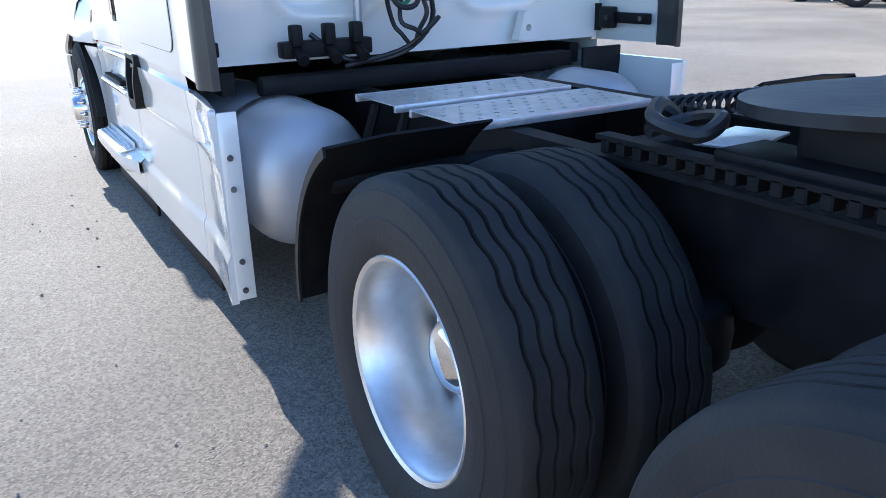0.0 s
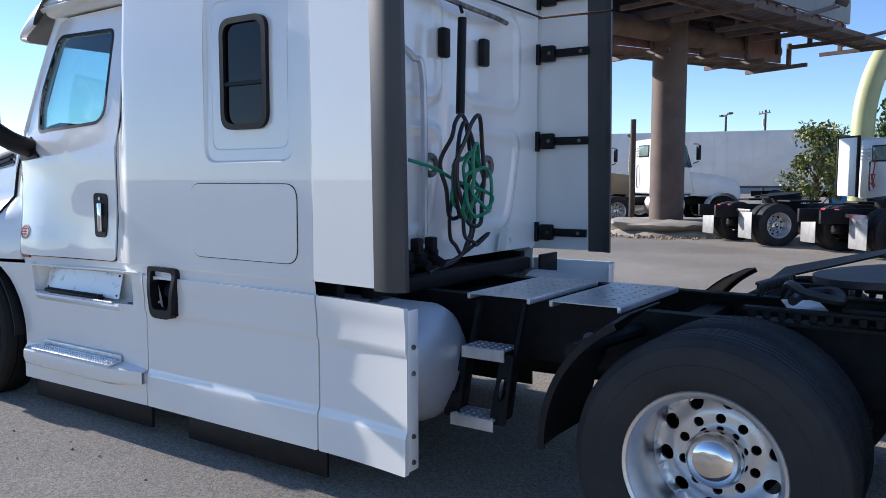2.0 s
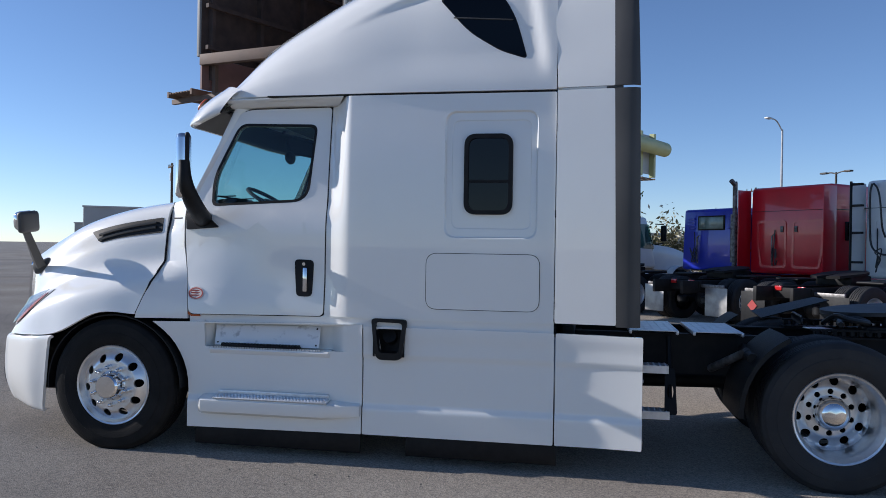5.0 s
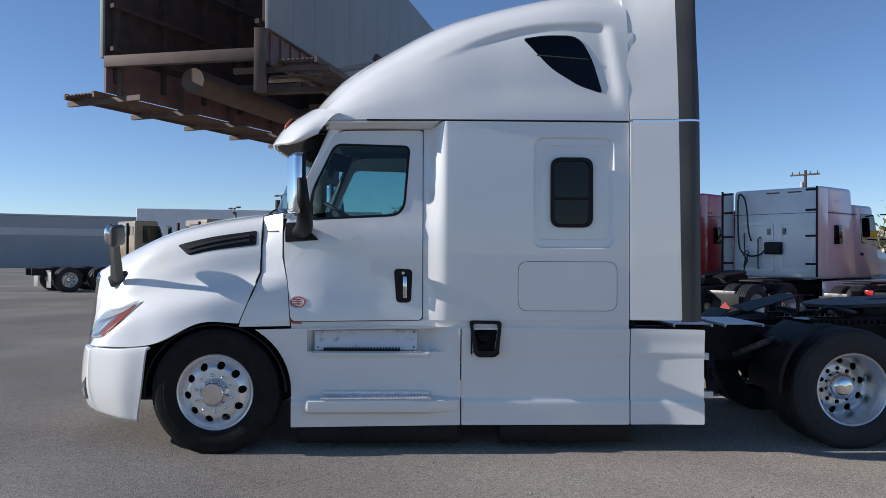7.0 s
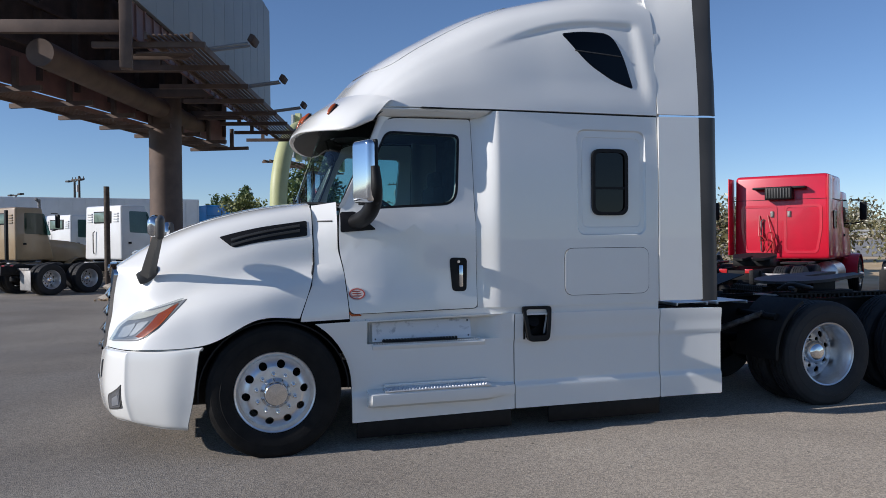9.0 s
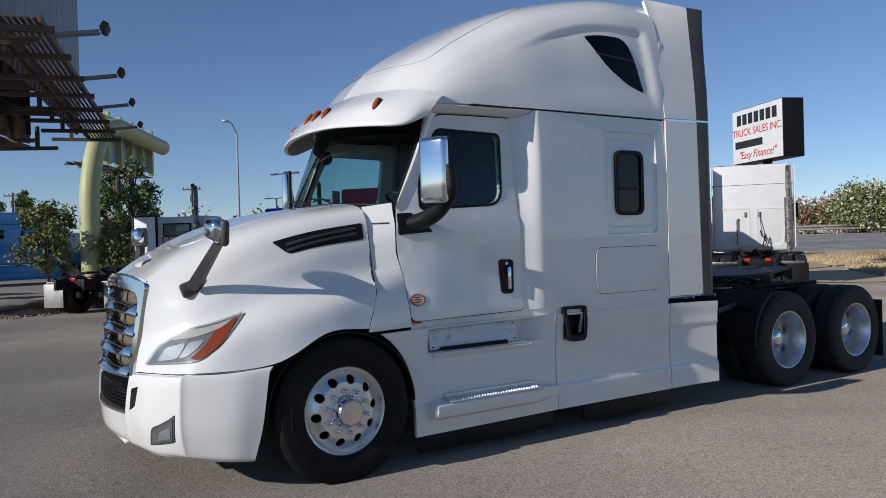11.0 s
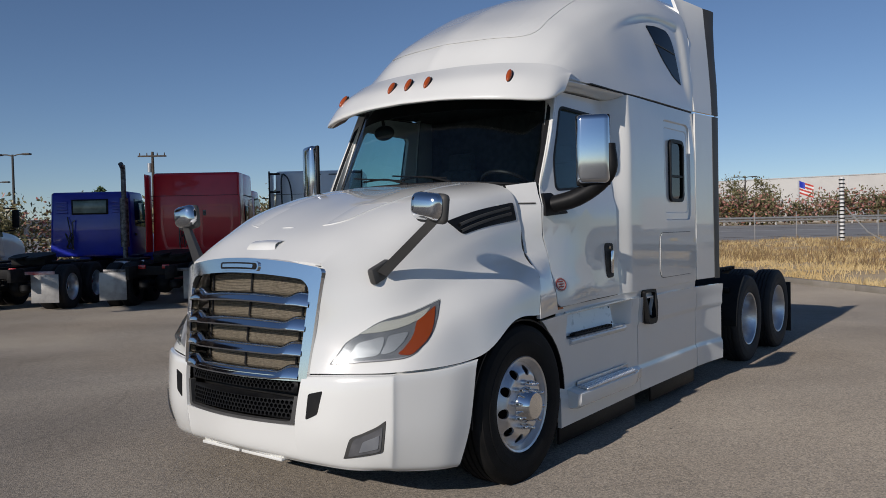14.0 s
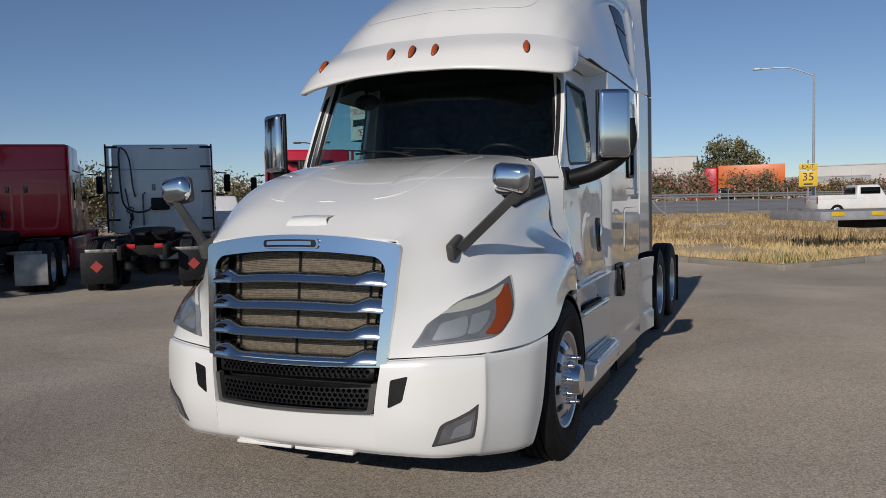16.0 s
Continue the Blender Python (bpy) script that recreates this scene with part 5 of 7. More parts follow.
for y in (-3.6, -4.3, -5.0, -6.0, -7.0, 0.6):
    bm = bmesh.new()
    box(bm, (0, y, 0.78), (0.84, 0.12, 0.22), 0.01)
    part("cross_member", bm, BLACK_PAINT, TRUCK)
for y in DRIVE_Y:
    bm = bmesh.new()
    cyl(bm, (-0.9, y, 0.5), (0.9, y, 0.5), 0.075, n=16)
    ball(bm, (0, y, 0.5), 0.24, 20, (0.85, 1, 1))
    part("drive_axle", bm, BLACK_PAINT, TRUCK)
    for s in (-1, 1):
        bm = bmesh.new()
        lathe(bm, [(0.52, 0.0), (0.52, 0.09), (0.56, 0.125), (0.64, 0.13), (0.70, 0.12), (0.72, 0.09), (0.72, 0.0)], 20, "Z")
        part("air_spring", bm, PLASTIC, TRUCK, m=pose(s * 0.52, y - 0.36, -0.02))
        bm = bmesh.new()
        box(bm, (s * 0.52, y - 0.05, 0.46), (0.09, 0.75, 0.06), 0.01)
        cyl(bm, (s * 0.55, y + 0.3, 0.48), (s * 0.55, y + 0.36, 0.72), 0.035)
        part("spring_beam", bm, BLACK_PAINT, TRUCK)
bm = bmesh.new()
cyl(bm, (0, FRONT_Y, 0.45), (0, -5.2, 0.55), 0.06)
box(bm, (0, FRONT_Y, 0.42), (1.7, 0.12, 0.12), 0.02)
part("drive_shaft", bm, BLACK_PAINT, TRUCK)

# deck plates of pressed tread, toe-out treads of the ladder
for y in (-4.19, -4.65):
    bm = bmesh.new()
    holes = [circle2(-0.56 + 0.07 * i + (0.035 if j % 2 else 0), y - 0.12 + 0.06 * j, 0.011, 6) for i in range(11) for j in range(5)]
    panel(bm, rounded([(-0.60, y - 0.17), (0.22, y - 0.17), (0.22, y + 0.17), (-0.60, y + 0.17)], 0.01, 2), holes, lambda u, v: Vector((u, v, 0.985)), (0, 0, -1), 0.004)
    for yy in (y - 0.17, y + 0.17):
        box(bm, (-0.19, yy, 0.972), (0.82, 0.02, 0.03), 0.004)
    part("deck_plate", bm, TREAD_PLATE, TRUCK, "perforated aluminium deck plate")
for x, z in ((-0.56, 0.735), (-0.66, 0.42)):
    bm = bmesh.new()
    box(bm, (x - 0.07, -4.17, z), (0.15, 0.24, 0.008))
    box(bm, (x - 0.147, -4.17, z - 0.025), (0.008, 0.24, 0.055))
    for i in range(6):
        for j in range(4):
            cyl(bm, (x - 0.01 - j * 0.04, -4.07 - i * 0.04, z), (x - 0.01 - j * 0.04, -4.07 - i * 0.04, z + 0.008), 0.012, 0.006, 6)
    part("ladder_step", bm, TREAD_PLATE, TRUCK, "aluminium ladder step")
for y in (-4.04, -4.30):
    bm = bmesh.new()
    tube(bm, [(-0.52, y, 0.94), (-0.60, y, 0.72), (-0.68, y, 0.52), (-0.76, y, 0.40)], 0.02, 6)
    panel(bm, rounded([(-0.66, 0.70), (-0.80, 0.40), (-0.64, 0.40), (-0.56, 0.70)], 0.02, 3), [circle2(-0.67, 0.54, 0.045, 12)], lambda u, v: Vector((u, y, v)), (0, 1, 0), 0.008)
    part("ladder_side", bm, BLACK_PAINT, TRUCK)
    bm = bmesh.new()
    panel(bm, rounded([(y - 0.045, 0.40), (y + 0.045, 0.40), (y + 0.035, 0.72), (y - 0.035, 0.72)], 0.02, 3), [[(y + 0.022 * math.cos(a), 0.56 + 0.055 * math.sin(a)) for a in np.linspace(0, 5.9, 14)]],
          lambda u, v: Vector((-0.79 + 0.30 * (v - 0.40), u, v)), (1, 0, 0), 0.008)
    part("ladder_bracket", bm, BLACK_PAINT, TRUCK)

# fifth wheel on its slide
bm = bmesh.new()
plate = [(0.46 * math.cos(t), -5.98 + 0.46 * math.sin(t)) for t in np.linspace(-0.35, math.pi + 0.35, 26)] + [(-0.36, -6.52), (-0.13, -6.62), (-0.06, -6.1), (0.06, -6.1), (0.13, -6.62), (0.36, -6.52)]
panel(bm, plate, [], lambda u, v: Vector((u, v, 1.165 - 0.07 * (v + 6.0))), (0, 0, -1), 0.03, steps(-0.5, 0.5, 0.15), steps(-6.6, -5.5, 0.15))
fifth = part("fifth_wheel", bm, material("greasy_plate", (0.012, 0.012, 0.013), 0.35, 0.2, (0.05, 0.05, 0.055), 6, bump=0.3, bump_scale=14, rough2=0.7), TRUCK, "greasy black fifth-wheel coupling plate")
for s in (-1, 1):
    bm = bmesh.new()
    box(bm, (s * 0.33, -6.0, 1.08), (0.07, 0.3, 0.12), 0.02)
    box(bm, (s * 0.36, -6.0, 1.03), (0.18, 0.6, 0.03), 0.01)
    part("coupling_bracket", bm, BLACK_PAINT, fifth)
bm = bmesh.new()
box(bm, (0, -5.95, 1.09), (0.6, 0.06, 0.05), 0.01)
part("cross_bar", bm, BLACK_PAINT, fifth)
bm = bmesh.new()
tube(bm, [(-0.30, -5.45, 1.06), (-0.42, -5.50, 1.12), (-0.52, -5.58, 1.10), (-0.50, -5.70, 1.08), (-0.38, -5.66, 1.10), (-0.36, -5.55, 1.08), (-0.48, -5.52, 1.06)], 0.02, 8, 40)
part("release_hose", bm, BLACK_HOSE, fifth)
bm = bmesh.new()
tube(bm, [(0.30 - 0.5 * f + 0.03 * math.cos(f * 90), -5.38 + 0.06 * f, 1.06 + 0.03 * math.sin(f * 90)) for f in np.linspace(0, 1, 160)], 0.008, 6)
part("coiled_hose", bm, BLACK_HOSE, fifth)
bm = bmesh.new()
rows = [[Vector((0.62, -5.2 - 0.55 * f, 1.0 + 0.17 * f)), Vector((1.07, -5.2 - 0.55 * f, 1.03 + 0.14 * f))] for f in np.linspace(0, 1, 6)]
add_grid(bm, rows)
thicken(bm, 0.01)
part("fender_flap", bm, PLASTIC, TRUCK)
bm = bmesh.new()
box(bm, (-0.10, -5.50, 0.99), (0.28, 0.16, 0.01), 0.003, Matrix.Rotation(0.3, 3, "Z"))
part("slide_plate", bm, TREAD_PLATE, TRUCK)
bm = bmesh.new()
cyl(bm, (-0.45, -4.62, 0.70), (-0.87, -4.80, 0.885), 0.03, n=16)
part("exhaust_pipe", bm, RAW_METAL, TRUCK)
bm = bmesh.new()
box(bm, (0, -3.56, 0.985), (1.7, 0.10, 0.09), 0.02)
box(bm, (1.0, -3.66, 0.965), (0.26, 0.02, 0.16), 0.006)
part("cab_mount", bm, BLACK_PAINT, TRUCK)

# back-of-cab fittings
bm = bmesh.new()
lathe(bm, [(0, 0.035), (-0.012, 0.038), (-0.02, 0.055), (-0.012, 0.07), (0, 0.072)], 24, "Y")
part("port_ring", bm, RAW_METAL, TRUCK, m=pose(0.40, -3.52, 1.64))
bm = bmesh.new()
lathe(bm, [(0, 0.035), (-0.012, 0.038), (-0.02, 0.055), (-0.012, 0.07), (0, 0.072)], 24, "Y")
part("port_ring", bm, RAW_METAL, TRUCK, m=pose(-0.23, -3.52, 1.64))
for x in (0.31, -0.13):
    bm = bmesh.new()
    box(bm, (x, -3.55, 2.34), (0.075, 0.05, 0.17), 0.015)
    part("rear_vent", bm, PLASTIC, TRUCK)
bm = bmesh.new()
tube(bm, [(-0.52, -3.55, 2.62), (-0.10, -3.62, 2.56), (0.30, -3.62, 2.55), (0.57, -3.56, 2.56)], 0.016, 8, 20)
part("hose_rail", bm, RAW_METAL, TRUCK)
bm = bmesh.new()
tube(bm, [(-0.55, -3.54, 2.28), (-0.45, -3.56, 2.22), (-0.38, -3.58, 2.1), (-0.37, -3.58, 1.2)], 0.02, 8, 24)
part("air_intake_pipe", bm, STEEL, TRUCK)
bm = bmesh.new()
tube(bm, [(-0.10, -3.64, 2.54), (-0.11, -3.66, 2.50)], 0.01, 6)
cyl(bm, (-0.11, -3.66, 2.47), (-0.16, -3.68, 1.93), 0.026, n=12)
part("hose_tender", bm, PLASTIC, TRUCK)
rnd = random.Random(4)


def bundle(name, mat, loops, cx, cy, cz, w, h, r, tail):
    bm = bmesh.new()
    pts = []
    for i in range(loops * 10):
        a = 2 * math.pi * i / 10
        f = i / (loops * 10)
        pts.append((cx + (w + rnd.uniform(-0.25, 0.25) * w) * math.cos(a), cy + 0.07 * math.sin(a * 0.37) + rnd.uniform(-0.02, 0.02), cz + (h + rnd.uniform(-0.2, 0.2) * h) * math.sin(a) + 0.05 * math.sin(f * 9)))
    tube(bm, pts + tail, r, 8, len(pts) * 5)
    part(name, bm, mat, TRUCK)


bundle("black_air_hose", BLACK_HOSE, 3, -0.26, -3.78, 1.60, 0.11, 0.27, 0.012, [(-0.05, -3.7, 1.25), (-0.2, -3.68, 1.1), (-0.45, -3.66, 1.08), (-0.62, -3.62, 1.2)])
bundle("green_air_hose", GREEN_HOSE, 5, -0.25, -3.82, 1.52, 0.11, 0.16, 0.010, [(-0.3, -3.75, 1.55), (-0.45, -3.7, 1.62), (-0.62, -3.66, 1.66)])
bundle("cable_hose", BLACK_HOSE, 2, -0.18, -3.75, 1.32, 0.08, 0.17, 0.011, [(-0.2, -3.7, 1.12), (-0.5, -3.7, 1.06)])
bm = bmesh.new()
box(bm, (-0.55, -3.62, 1.14), (0.42, 0.08, 0.07), 0.01)
for x in (-0.70, -0.55, -0.42):
    box(bm, (x, -3.66, 1.20), (0.05, 0.06, 0.09), 0.01)
    cyl(bm, (x, -3.66, 1.14), (x, -3.74, 1.10), 0.025)
part("hose_bracket", bm, BLACK_PAINT, TRUCK)
bm = bmesh.new()
panel(bm, [(0.50, 1.10), (0.64, 1.10), (0.58, 1.24), (0.54, 1.24)], [circle2(0.565, 1.16, 0.018, 10)], lambda u, v: Vector((u, -3.60, v)), (0, 1, 0), 0.06)
part("lift_bracket", bm, WHITE, TRUCK)
for s in (-1, 1):
    for z in (1.185, 1.825, 2.43, 2.81):
        bm = bmesh.new()
        box(bm, (s * 1.105, -3.68, z), (0.025, 0.44, 0.055), 0.006)
        box(bm, (s * 1.09, -3.60, z), (0.05, 0.10, 0.11), 0.01)
        cyl(bm, (s * 1.09, -3.52, z - 0.07), (s * 1.09, -3.52, z + 0.07), 0.018)
        b = part("fairing_hinge", bm, PLASTIC, TRUCK)
        bm = bmesh.new()
        for y in (-3.62, -3.84):
            cyl(bm, (s * 1.10, y, z), (s * 1.055 if y > -3.7 else s * 1.088, y, z), 0.013, n=10)
        part("hinge_bolt", bm, RAW_METAL, b)

# ---- other tractors in the yard, parked with their tails to us ----
HEAD = -141.0
ROW = math.radians(HEAD)
HX, HY = -math.sin(ROW), math.cos(ROW)


def paint(name, c, c2=None, rough=0.3):
    return material(name, c, rough, 0, c2 or tuple(k * 0.86 for k in c), 2.0, coat=0.6, rough2=rough + 0.12)


BLUE, RED, RED2, TAN = paint("blue_paint", (0.018, 0.035, 0.48)), paint("red_paint", (0.66, 0.006, 0.018)), paint("bright_red_paint", (0.60, 0.01, 0.035)), paint("tan_paint", (0.36, 0.26, 0.15))
OFFWHITE, SKYBLUE = paint("old_white_paint", (0.80, 0.80, 0.78), (0.74, 0.74, 0.72)), paint("sky_blue_paint", (0.03, 0.25, 0.60))
FLAP = material("grey_mud_flap", (0.42, 0.41, 0.39), 0.42, 0.6, (0.28, 0.27, 0.26), 5, rough2=0.6)
REFLECT_RW = material("red_white_tape", (0.55, 0.05, 0.05), 0.4, 0, (0.7, 0.68, 0.66), 3)
CLEAR_DARK = glass("cab_glass", (0.25, 0.36, 0.36))


def rbox(name, parent, mat, x0, x1, y0, y1, z0, z1, r=0.05, label="", taper=None, seg=3):
    """A rounded box; taper: (dx, dy_front, dy_back) by which its top shrinks."""
    bm = bmesh.new()
    box(bm, ((x0 + x1) / 2, (y0 + y1) / 2, (z0 + z1) / 2), (x1 - x0, y1 - y0, z1 - z0))
    if taper:
        for v in bm.verts:
            if v.co.z > (z0 + z1) / 2:
                v.co.x *= 1 - taper[0]
                v.co.y += -taper[1] if v.co.y > (y0 + y1) / 2 else taper[2]
    if r:
        bmesh.ops.bevel(bm, geom=bm.edges[:], offset=r, segments=seg, affect="EDGES", profile=0.5)
    return part(name, bm, mat, parent, label)


def yard_truck(label, x, y, head, color, back, top, sleeper=0.0, wide=1.1, hood_len=1.75, cab_len=1.45, flap=FLAP, flap_sign=None, stack=None, rear_window=True,
               tape=False, tank=True, fifth=True, roof_unit=False, shields=False, hoses=None, hinges=False, hood_top=1.75, low=1.05, rise=0.72):
    T = thing("parked_truck", label, "truck", pose(x, y, 0, 0, 0, head), group="parked tractors")
    front = back + sleeper + cab_len + hood_len
    axle = front - 0.75
    for s in (-1, 1):
        bm = bmesh.new()
        box(bm, (s * 0.42, (front - 1.2) / 2 - 0.4, 0.80), (0.08, front + 0.4, 0.28), 0.006)
        part("frame_rail", bm, BLACK_PAINT, T)
        for yy in (0, 1.3):
            wheel(T, s * 1.085, yy, False, 15 * yy)
        wheel(T, s * 1.06, axle, True, 0, False)
        f = rbox("mud_flap", T, flap, s * 0.92 - 0.30, s * 0.92 + 0.30, -0.70, -0.69, 0.18, 0.80, 0.004)
        if flap_sign:
            bm = bmesh.new()
            box(bm, (s * 0.92, -0.712, 0.52), (0.17, 0.006, 0.17), rot=Matrix.Rotation(0.785, 3, "Y"))
            part("flap_emblem", bm, flap_sign, f)
        bm = bmesh.new()
        box(bm, (s * 0.75, -0.68, 0.83), (0.75, 0.05, 0.07), 0.01)
        part("flap_hanger", bm, REFLECT_RW if tape else RAW_METAL, T)
        rbox("tail_lamp", T, RED_LENS, s * 0.26 - 0.08, s * 0.26 + 0.08, -0.76, -0.72, 0.86, 0.95, 0.01, "red tail lamp")
        bm = bmesh.new()
        lathe(bm, [(0.62, 0.0), (0.62, 0.10), (0.66, 0.13), (0.76, 0.13), (0.80, 0.10), (0.80, 0.0)], 16, "Z")
        part("air_spring", bm, PLASTIC, T, m=pose(s * 0.35, -0.36, -0.22))
        # front fender and step box
        bm = bmesh.new()
        rows = []
        for a in np.linspace(-10, 185, 16):
            c, d = math.cos(radians(a)), math.sin(radians(a))
            rows.append([Vector((s * xx, axle + 0.60 * c, 0.52 + 0.60 * d)) for xx in (1.20, 1.17, 0.8)])
        add_grid(bm, rows)
        thicken(bm, 0.02)
        part("fender", bm, color, T)
        if tank:
            bm = bmesh.new()
            lathe(bm, [(0.0, 0.0), (0.02, 0.22), (0.07, 0.29), (1.25, 0.29), (1.30, 0.22), (1.32, 0.0)], 28, "Y")
            part("fuel_tank", bm, ALU, T, m=pose(s * 0.85, back + sleeper * 0.6 - 0.2, 0.68))
        else:
            rbox("side_skirt", T, color, s * 1.1 - 0.05, s * 1.1 + 0.05, back + 0.1, axle - 0.62, 0.25, 1.0, 0.03)
    rbox("tail_beam", T, BLACK_PAINT, -0.5, 0.5, -0.74, -0.66, 0.72, 0.92, 0.01)
    bm = bmesh.new()
    cyl(bm, (-0.9, 0, 0.5), (0.9, 0, 0.5), 0.08)
    ball(bm, (0, 0, 0.5), 0.23, 16)
    part("drive_axle", bm, BLACK_PAINT, T)
    if fifth:
        bm = bmesh.new()
        pl = [(0.46 * math.cos(t), 0.75 + 0.46 * math.sin(t)) for t in np.linspace(-0.35, math.pi + 0.35, 20)] + [(-0.33, 0.22), (-0.1, 0.12), (0, 0.6), (0.1, 0.12), (0.33, 0.22)]
        panel(bm, pl, [], lambda u, v: Vector((u, v, 1.20 + 0.1 * (v - 0.7))), (0, 0, -1), 0.05)
        box(bm, (0, 0.75, 1.06), (0.8, 0.6, 0.2), 0.03)
        part("fifth_wheel", bm, BLACK_PAINT, T)
        for s in (-1, 1):
            rbox("half_fender", T, PLASTIC, s * 0.92 - 0.28, s * 0.92 + 0.28, 0.25, 1.05, 1.02, 1.07, 0.02)
    # cab and sleeper bodies
    cy0, cy1 = back + sleeper, back + sleeper + cab_len
    if sleeper:
        body = rbox("sleeper_body", T, color, -wide, wide, back, cy0 + 0.05, low, top, 0.09, taper=(0.03, 0.25, 0.0))
        for z in (top - 0.62,):
            rbox("roof_seam", T, PLASTIC, -wide - 0.004, wide + 0.004, back - 0.004, cy0, z, z + 0.012, 0)
        for s in (-1, 1):
            rbox("side_fairing", T, color, s * (wide + 0.02) - 0.015, s * (wide + 0.02) + 0.015, back - 0.42, back + 0.06, low + 0.1, top - 0.06, 0.01)
            if hinges:
                rbox("fairing_edge", T, PLASTIC, s * (wide + 0.02) - 0.018, s * (wide + 0.02) + 0.018, back - 0.46, back - 0.40, low + 0.05, top - 0.03, 0.01)
                for z in (low + 0.35, low + 1.0, low + 1.6, top - 0.1):
                    rbox("fairing_hinge", T, PLASTIC, s * (wide - 0.12) - 0.13, s * (wide - 0.12) + 0.13, back - 0.44, back - 0.36, z - 0.025, z + 0.025, 0.01)
            rbox("sleeper_window", T, DARK_GLASS, s * wide - 0.012, s * wide + 0.012, back + 0.45, back + 0.85, top - 1.35, top - 0.9, 0.01)
        # pressed back wall
        for s in (-1, 1):
            bm = bmesh.new()
            panel(bm, rounded([(s * 0.08, low + 0.15), (s * 0.85, low + 0.15), (s * 0.95, low + 0.75), (s * 0.95, low + 1.35), (s * 0.08, low + 1.35)], 0.1, 4),
                  [rounded([(s * 0.14, low + 0.21), (s * 0.80, low + 0.21), (s * 0.89, low + 0.75), (s * 0.89, low + 1.29), (s * 0.14, low + 1.29)], 0.08, 4)], lambda u, v: Vector((u, back - 0.012, v)), (0, 1, 0), 0.012)
            part("pressed_panel", bm, color, T)
            rbox("rear_vent", T, RAW_METAL, s * 0.20 - 0.04, s * 0.20 + 0.04, back - 0.03, back, low + 1.05, low + 1.2, 0.01)
        ctop = min(top - 0.35, 2.85)
    else:
        ctop = top
    cab = rbox("cab", T, color, -wide + 0.02, wide - 0.02, cy0, cy1, low, ctop, 0.08, taper=(0.05, 0.42, 0.03))
    wb = ctop - 0.95
    for s in (-1, 1):
        k = (wide - 0.02)
        bm = bmesh.new()
        panel(bm, rounded([(cy0 + 0.35, wb), (cy1 - 0.12, wb - 0.05), (cy1 - 0.36, ctop - 0.22), (cy0 + 0.35, ctop - 0.2)], 0.05, 3), [],
              lambda u, v: Vector((s * (k * (1 - 0.05 * (v - low) / (ctop - low)) + 0.006), u, v)), (-s, 0, 0), 0.012)
        part("side_window", bm, DARK_GLASS if sleeper else CLEAR_DARK, cab)
        rbox("door_handle", T, PLASTIC, s * k - 0.012, s * k + 0.014, cy0 + 0.28, cy0 + 0.40, low + 0.55, low + 0.62, 0.01)
        bm = bmesh.new()
        box(bm, (s * (wide + 0.28), cy1 - 0.05, ctop - 0.50), (0.18, 0.12, 0.50), 0.04)
        part("door_mirror", bm, PLASTIC, T)
        bm = bmesh.new()
        tube(bm, [(s * k, cy1 - 0.1, ctop - 0.2), (s * (wide + 0.28), cy1 - 0.05, ctop - 0.22)], 0.018, 6)
        tube(bm, [(s * k, cy1 - 0.1, ctop - 0.85), (s * (wide + 0.28), cy1 - 0.05, ctop - 0.80)], 0.018, 6)
        part("mirror_arm", bm, PLASTIC, T)
        if shields:
            rbox("heat_shield", T, PLASTIC, s * 1.0 - 0.06, s * 1.0 + 0.06, back - 0.32, back - 0.22, 1.05, top - 0.12, 0.02)
    if not sleeper and rear_window:
        rbox("rear_window_frame", T, PLASTIC, -0.50, 0.50, cy0 - 0.004, cy0 + 0.05, ctop - 0.62, ctop - 0.20, 0.02)
        rbox("rear_window", T, material("rear_glass", (0.25, 0.33, 0.28), 0.08, 0, (0.12, 0.17, 0.14), 2.5), -0.45, 0.45, cy0 - 0.012, cy0 + 0.02, ctop - 0.58, ctop - 0.24, 0.01)
        for s in (-1, 1):
            for i in range(4):
                rbox("louvre", T, color, s * 0.75 - 0.14, s * 0.75 + 0.14, cy0 - 0.012, cy0 + 0.03, ctop - 0.58 + i * 0.09, ctop - 0.53 + i * 0.09, 0.005)
    bm = bmesh.new()
    panel(bm, rounded([(-0.85, wb - 0.02), (0.85, wb - 0.02), (0.80, ctop - 0.14), (-0.80, ctop - 0.14)], 0.08, 4), [], lambda u, v: Vector((u, cy1 + 0.012 - 0.42 * (v - low) / (ctop - low), v)), (0, -1, 0), 0.012)
    part("windscreen", bm, DARK_GLASS, cab)
    # hood
    bm = bmesh.new()
    lines = []
    for u in np.linspace(-1, 1, 9):
        wv = abs(u)
        zt = hood_top - 0.10 * wv ** 3
        xw = u * 0.95
        lines.append([(xw, cy1 - 0.12, zt + 0.08), (xw * 0.93, cy1 + hood_len * 0.5, zt - 0.02), (xw * 0.85, front - 0.18, zt - 0.20), (xw * 0.82, front - 0.02, zt - 0.42), (xw * 0.82, front, 0.62)])
    lines = [[(-0.95, cy1 - 0.12, 1.0), (-0.90, cy1 + hood_len * 0.5, 0.95), (-0.84, front - 0.2, 0.8), (-0.82, front - 0.05, 0.7), (-0.82, front - 0.02, 0.62)]] + lines + [[(0.95, cy1 - 0.12, 1.0), (0.90, cy1 + hood_len * 0.5, 0.95), (0.84, front - 0.2, 0.8), (0.82, front - 0.05, 0.7), (0.82, front - 0.02, 0.62)]]
    add_grid(bm, surface(lines, 33, 17))
    part("hood", bm, color, T)
    rbox("bumper", T, color, -1.15, 1.15, front - 0.15, front + 0.12, 0.35, 0.68, 0.06)
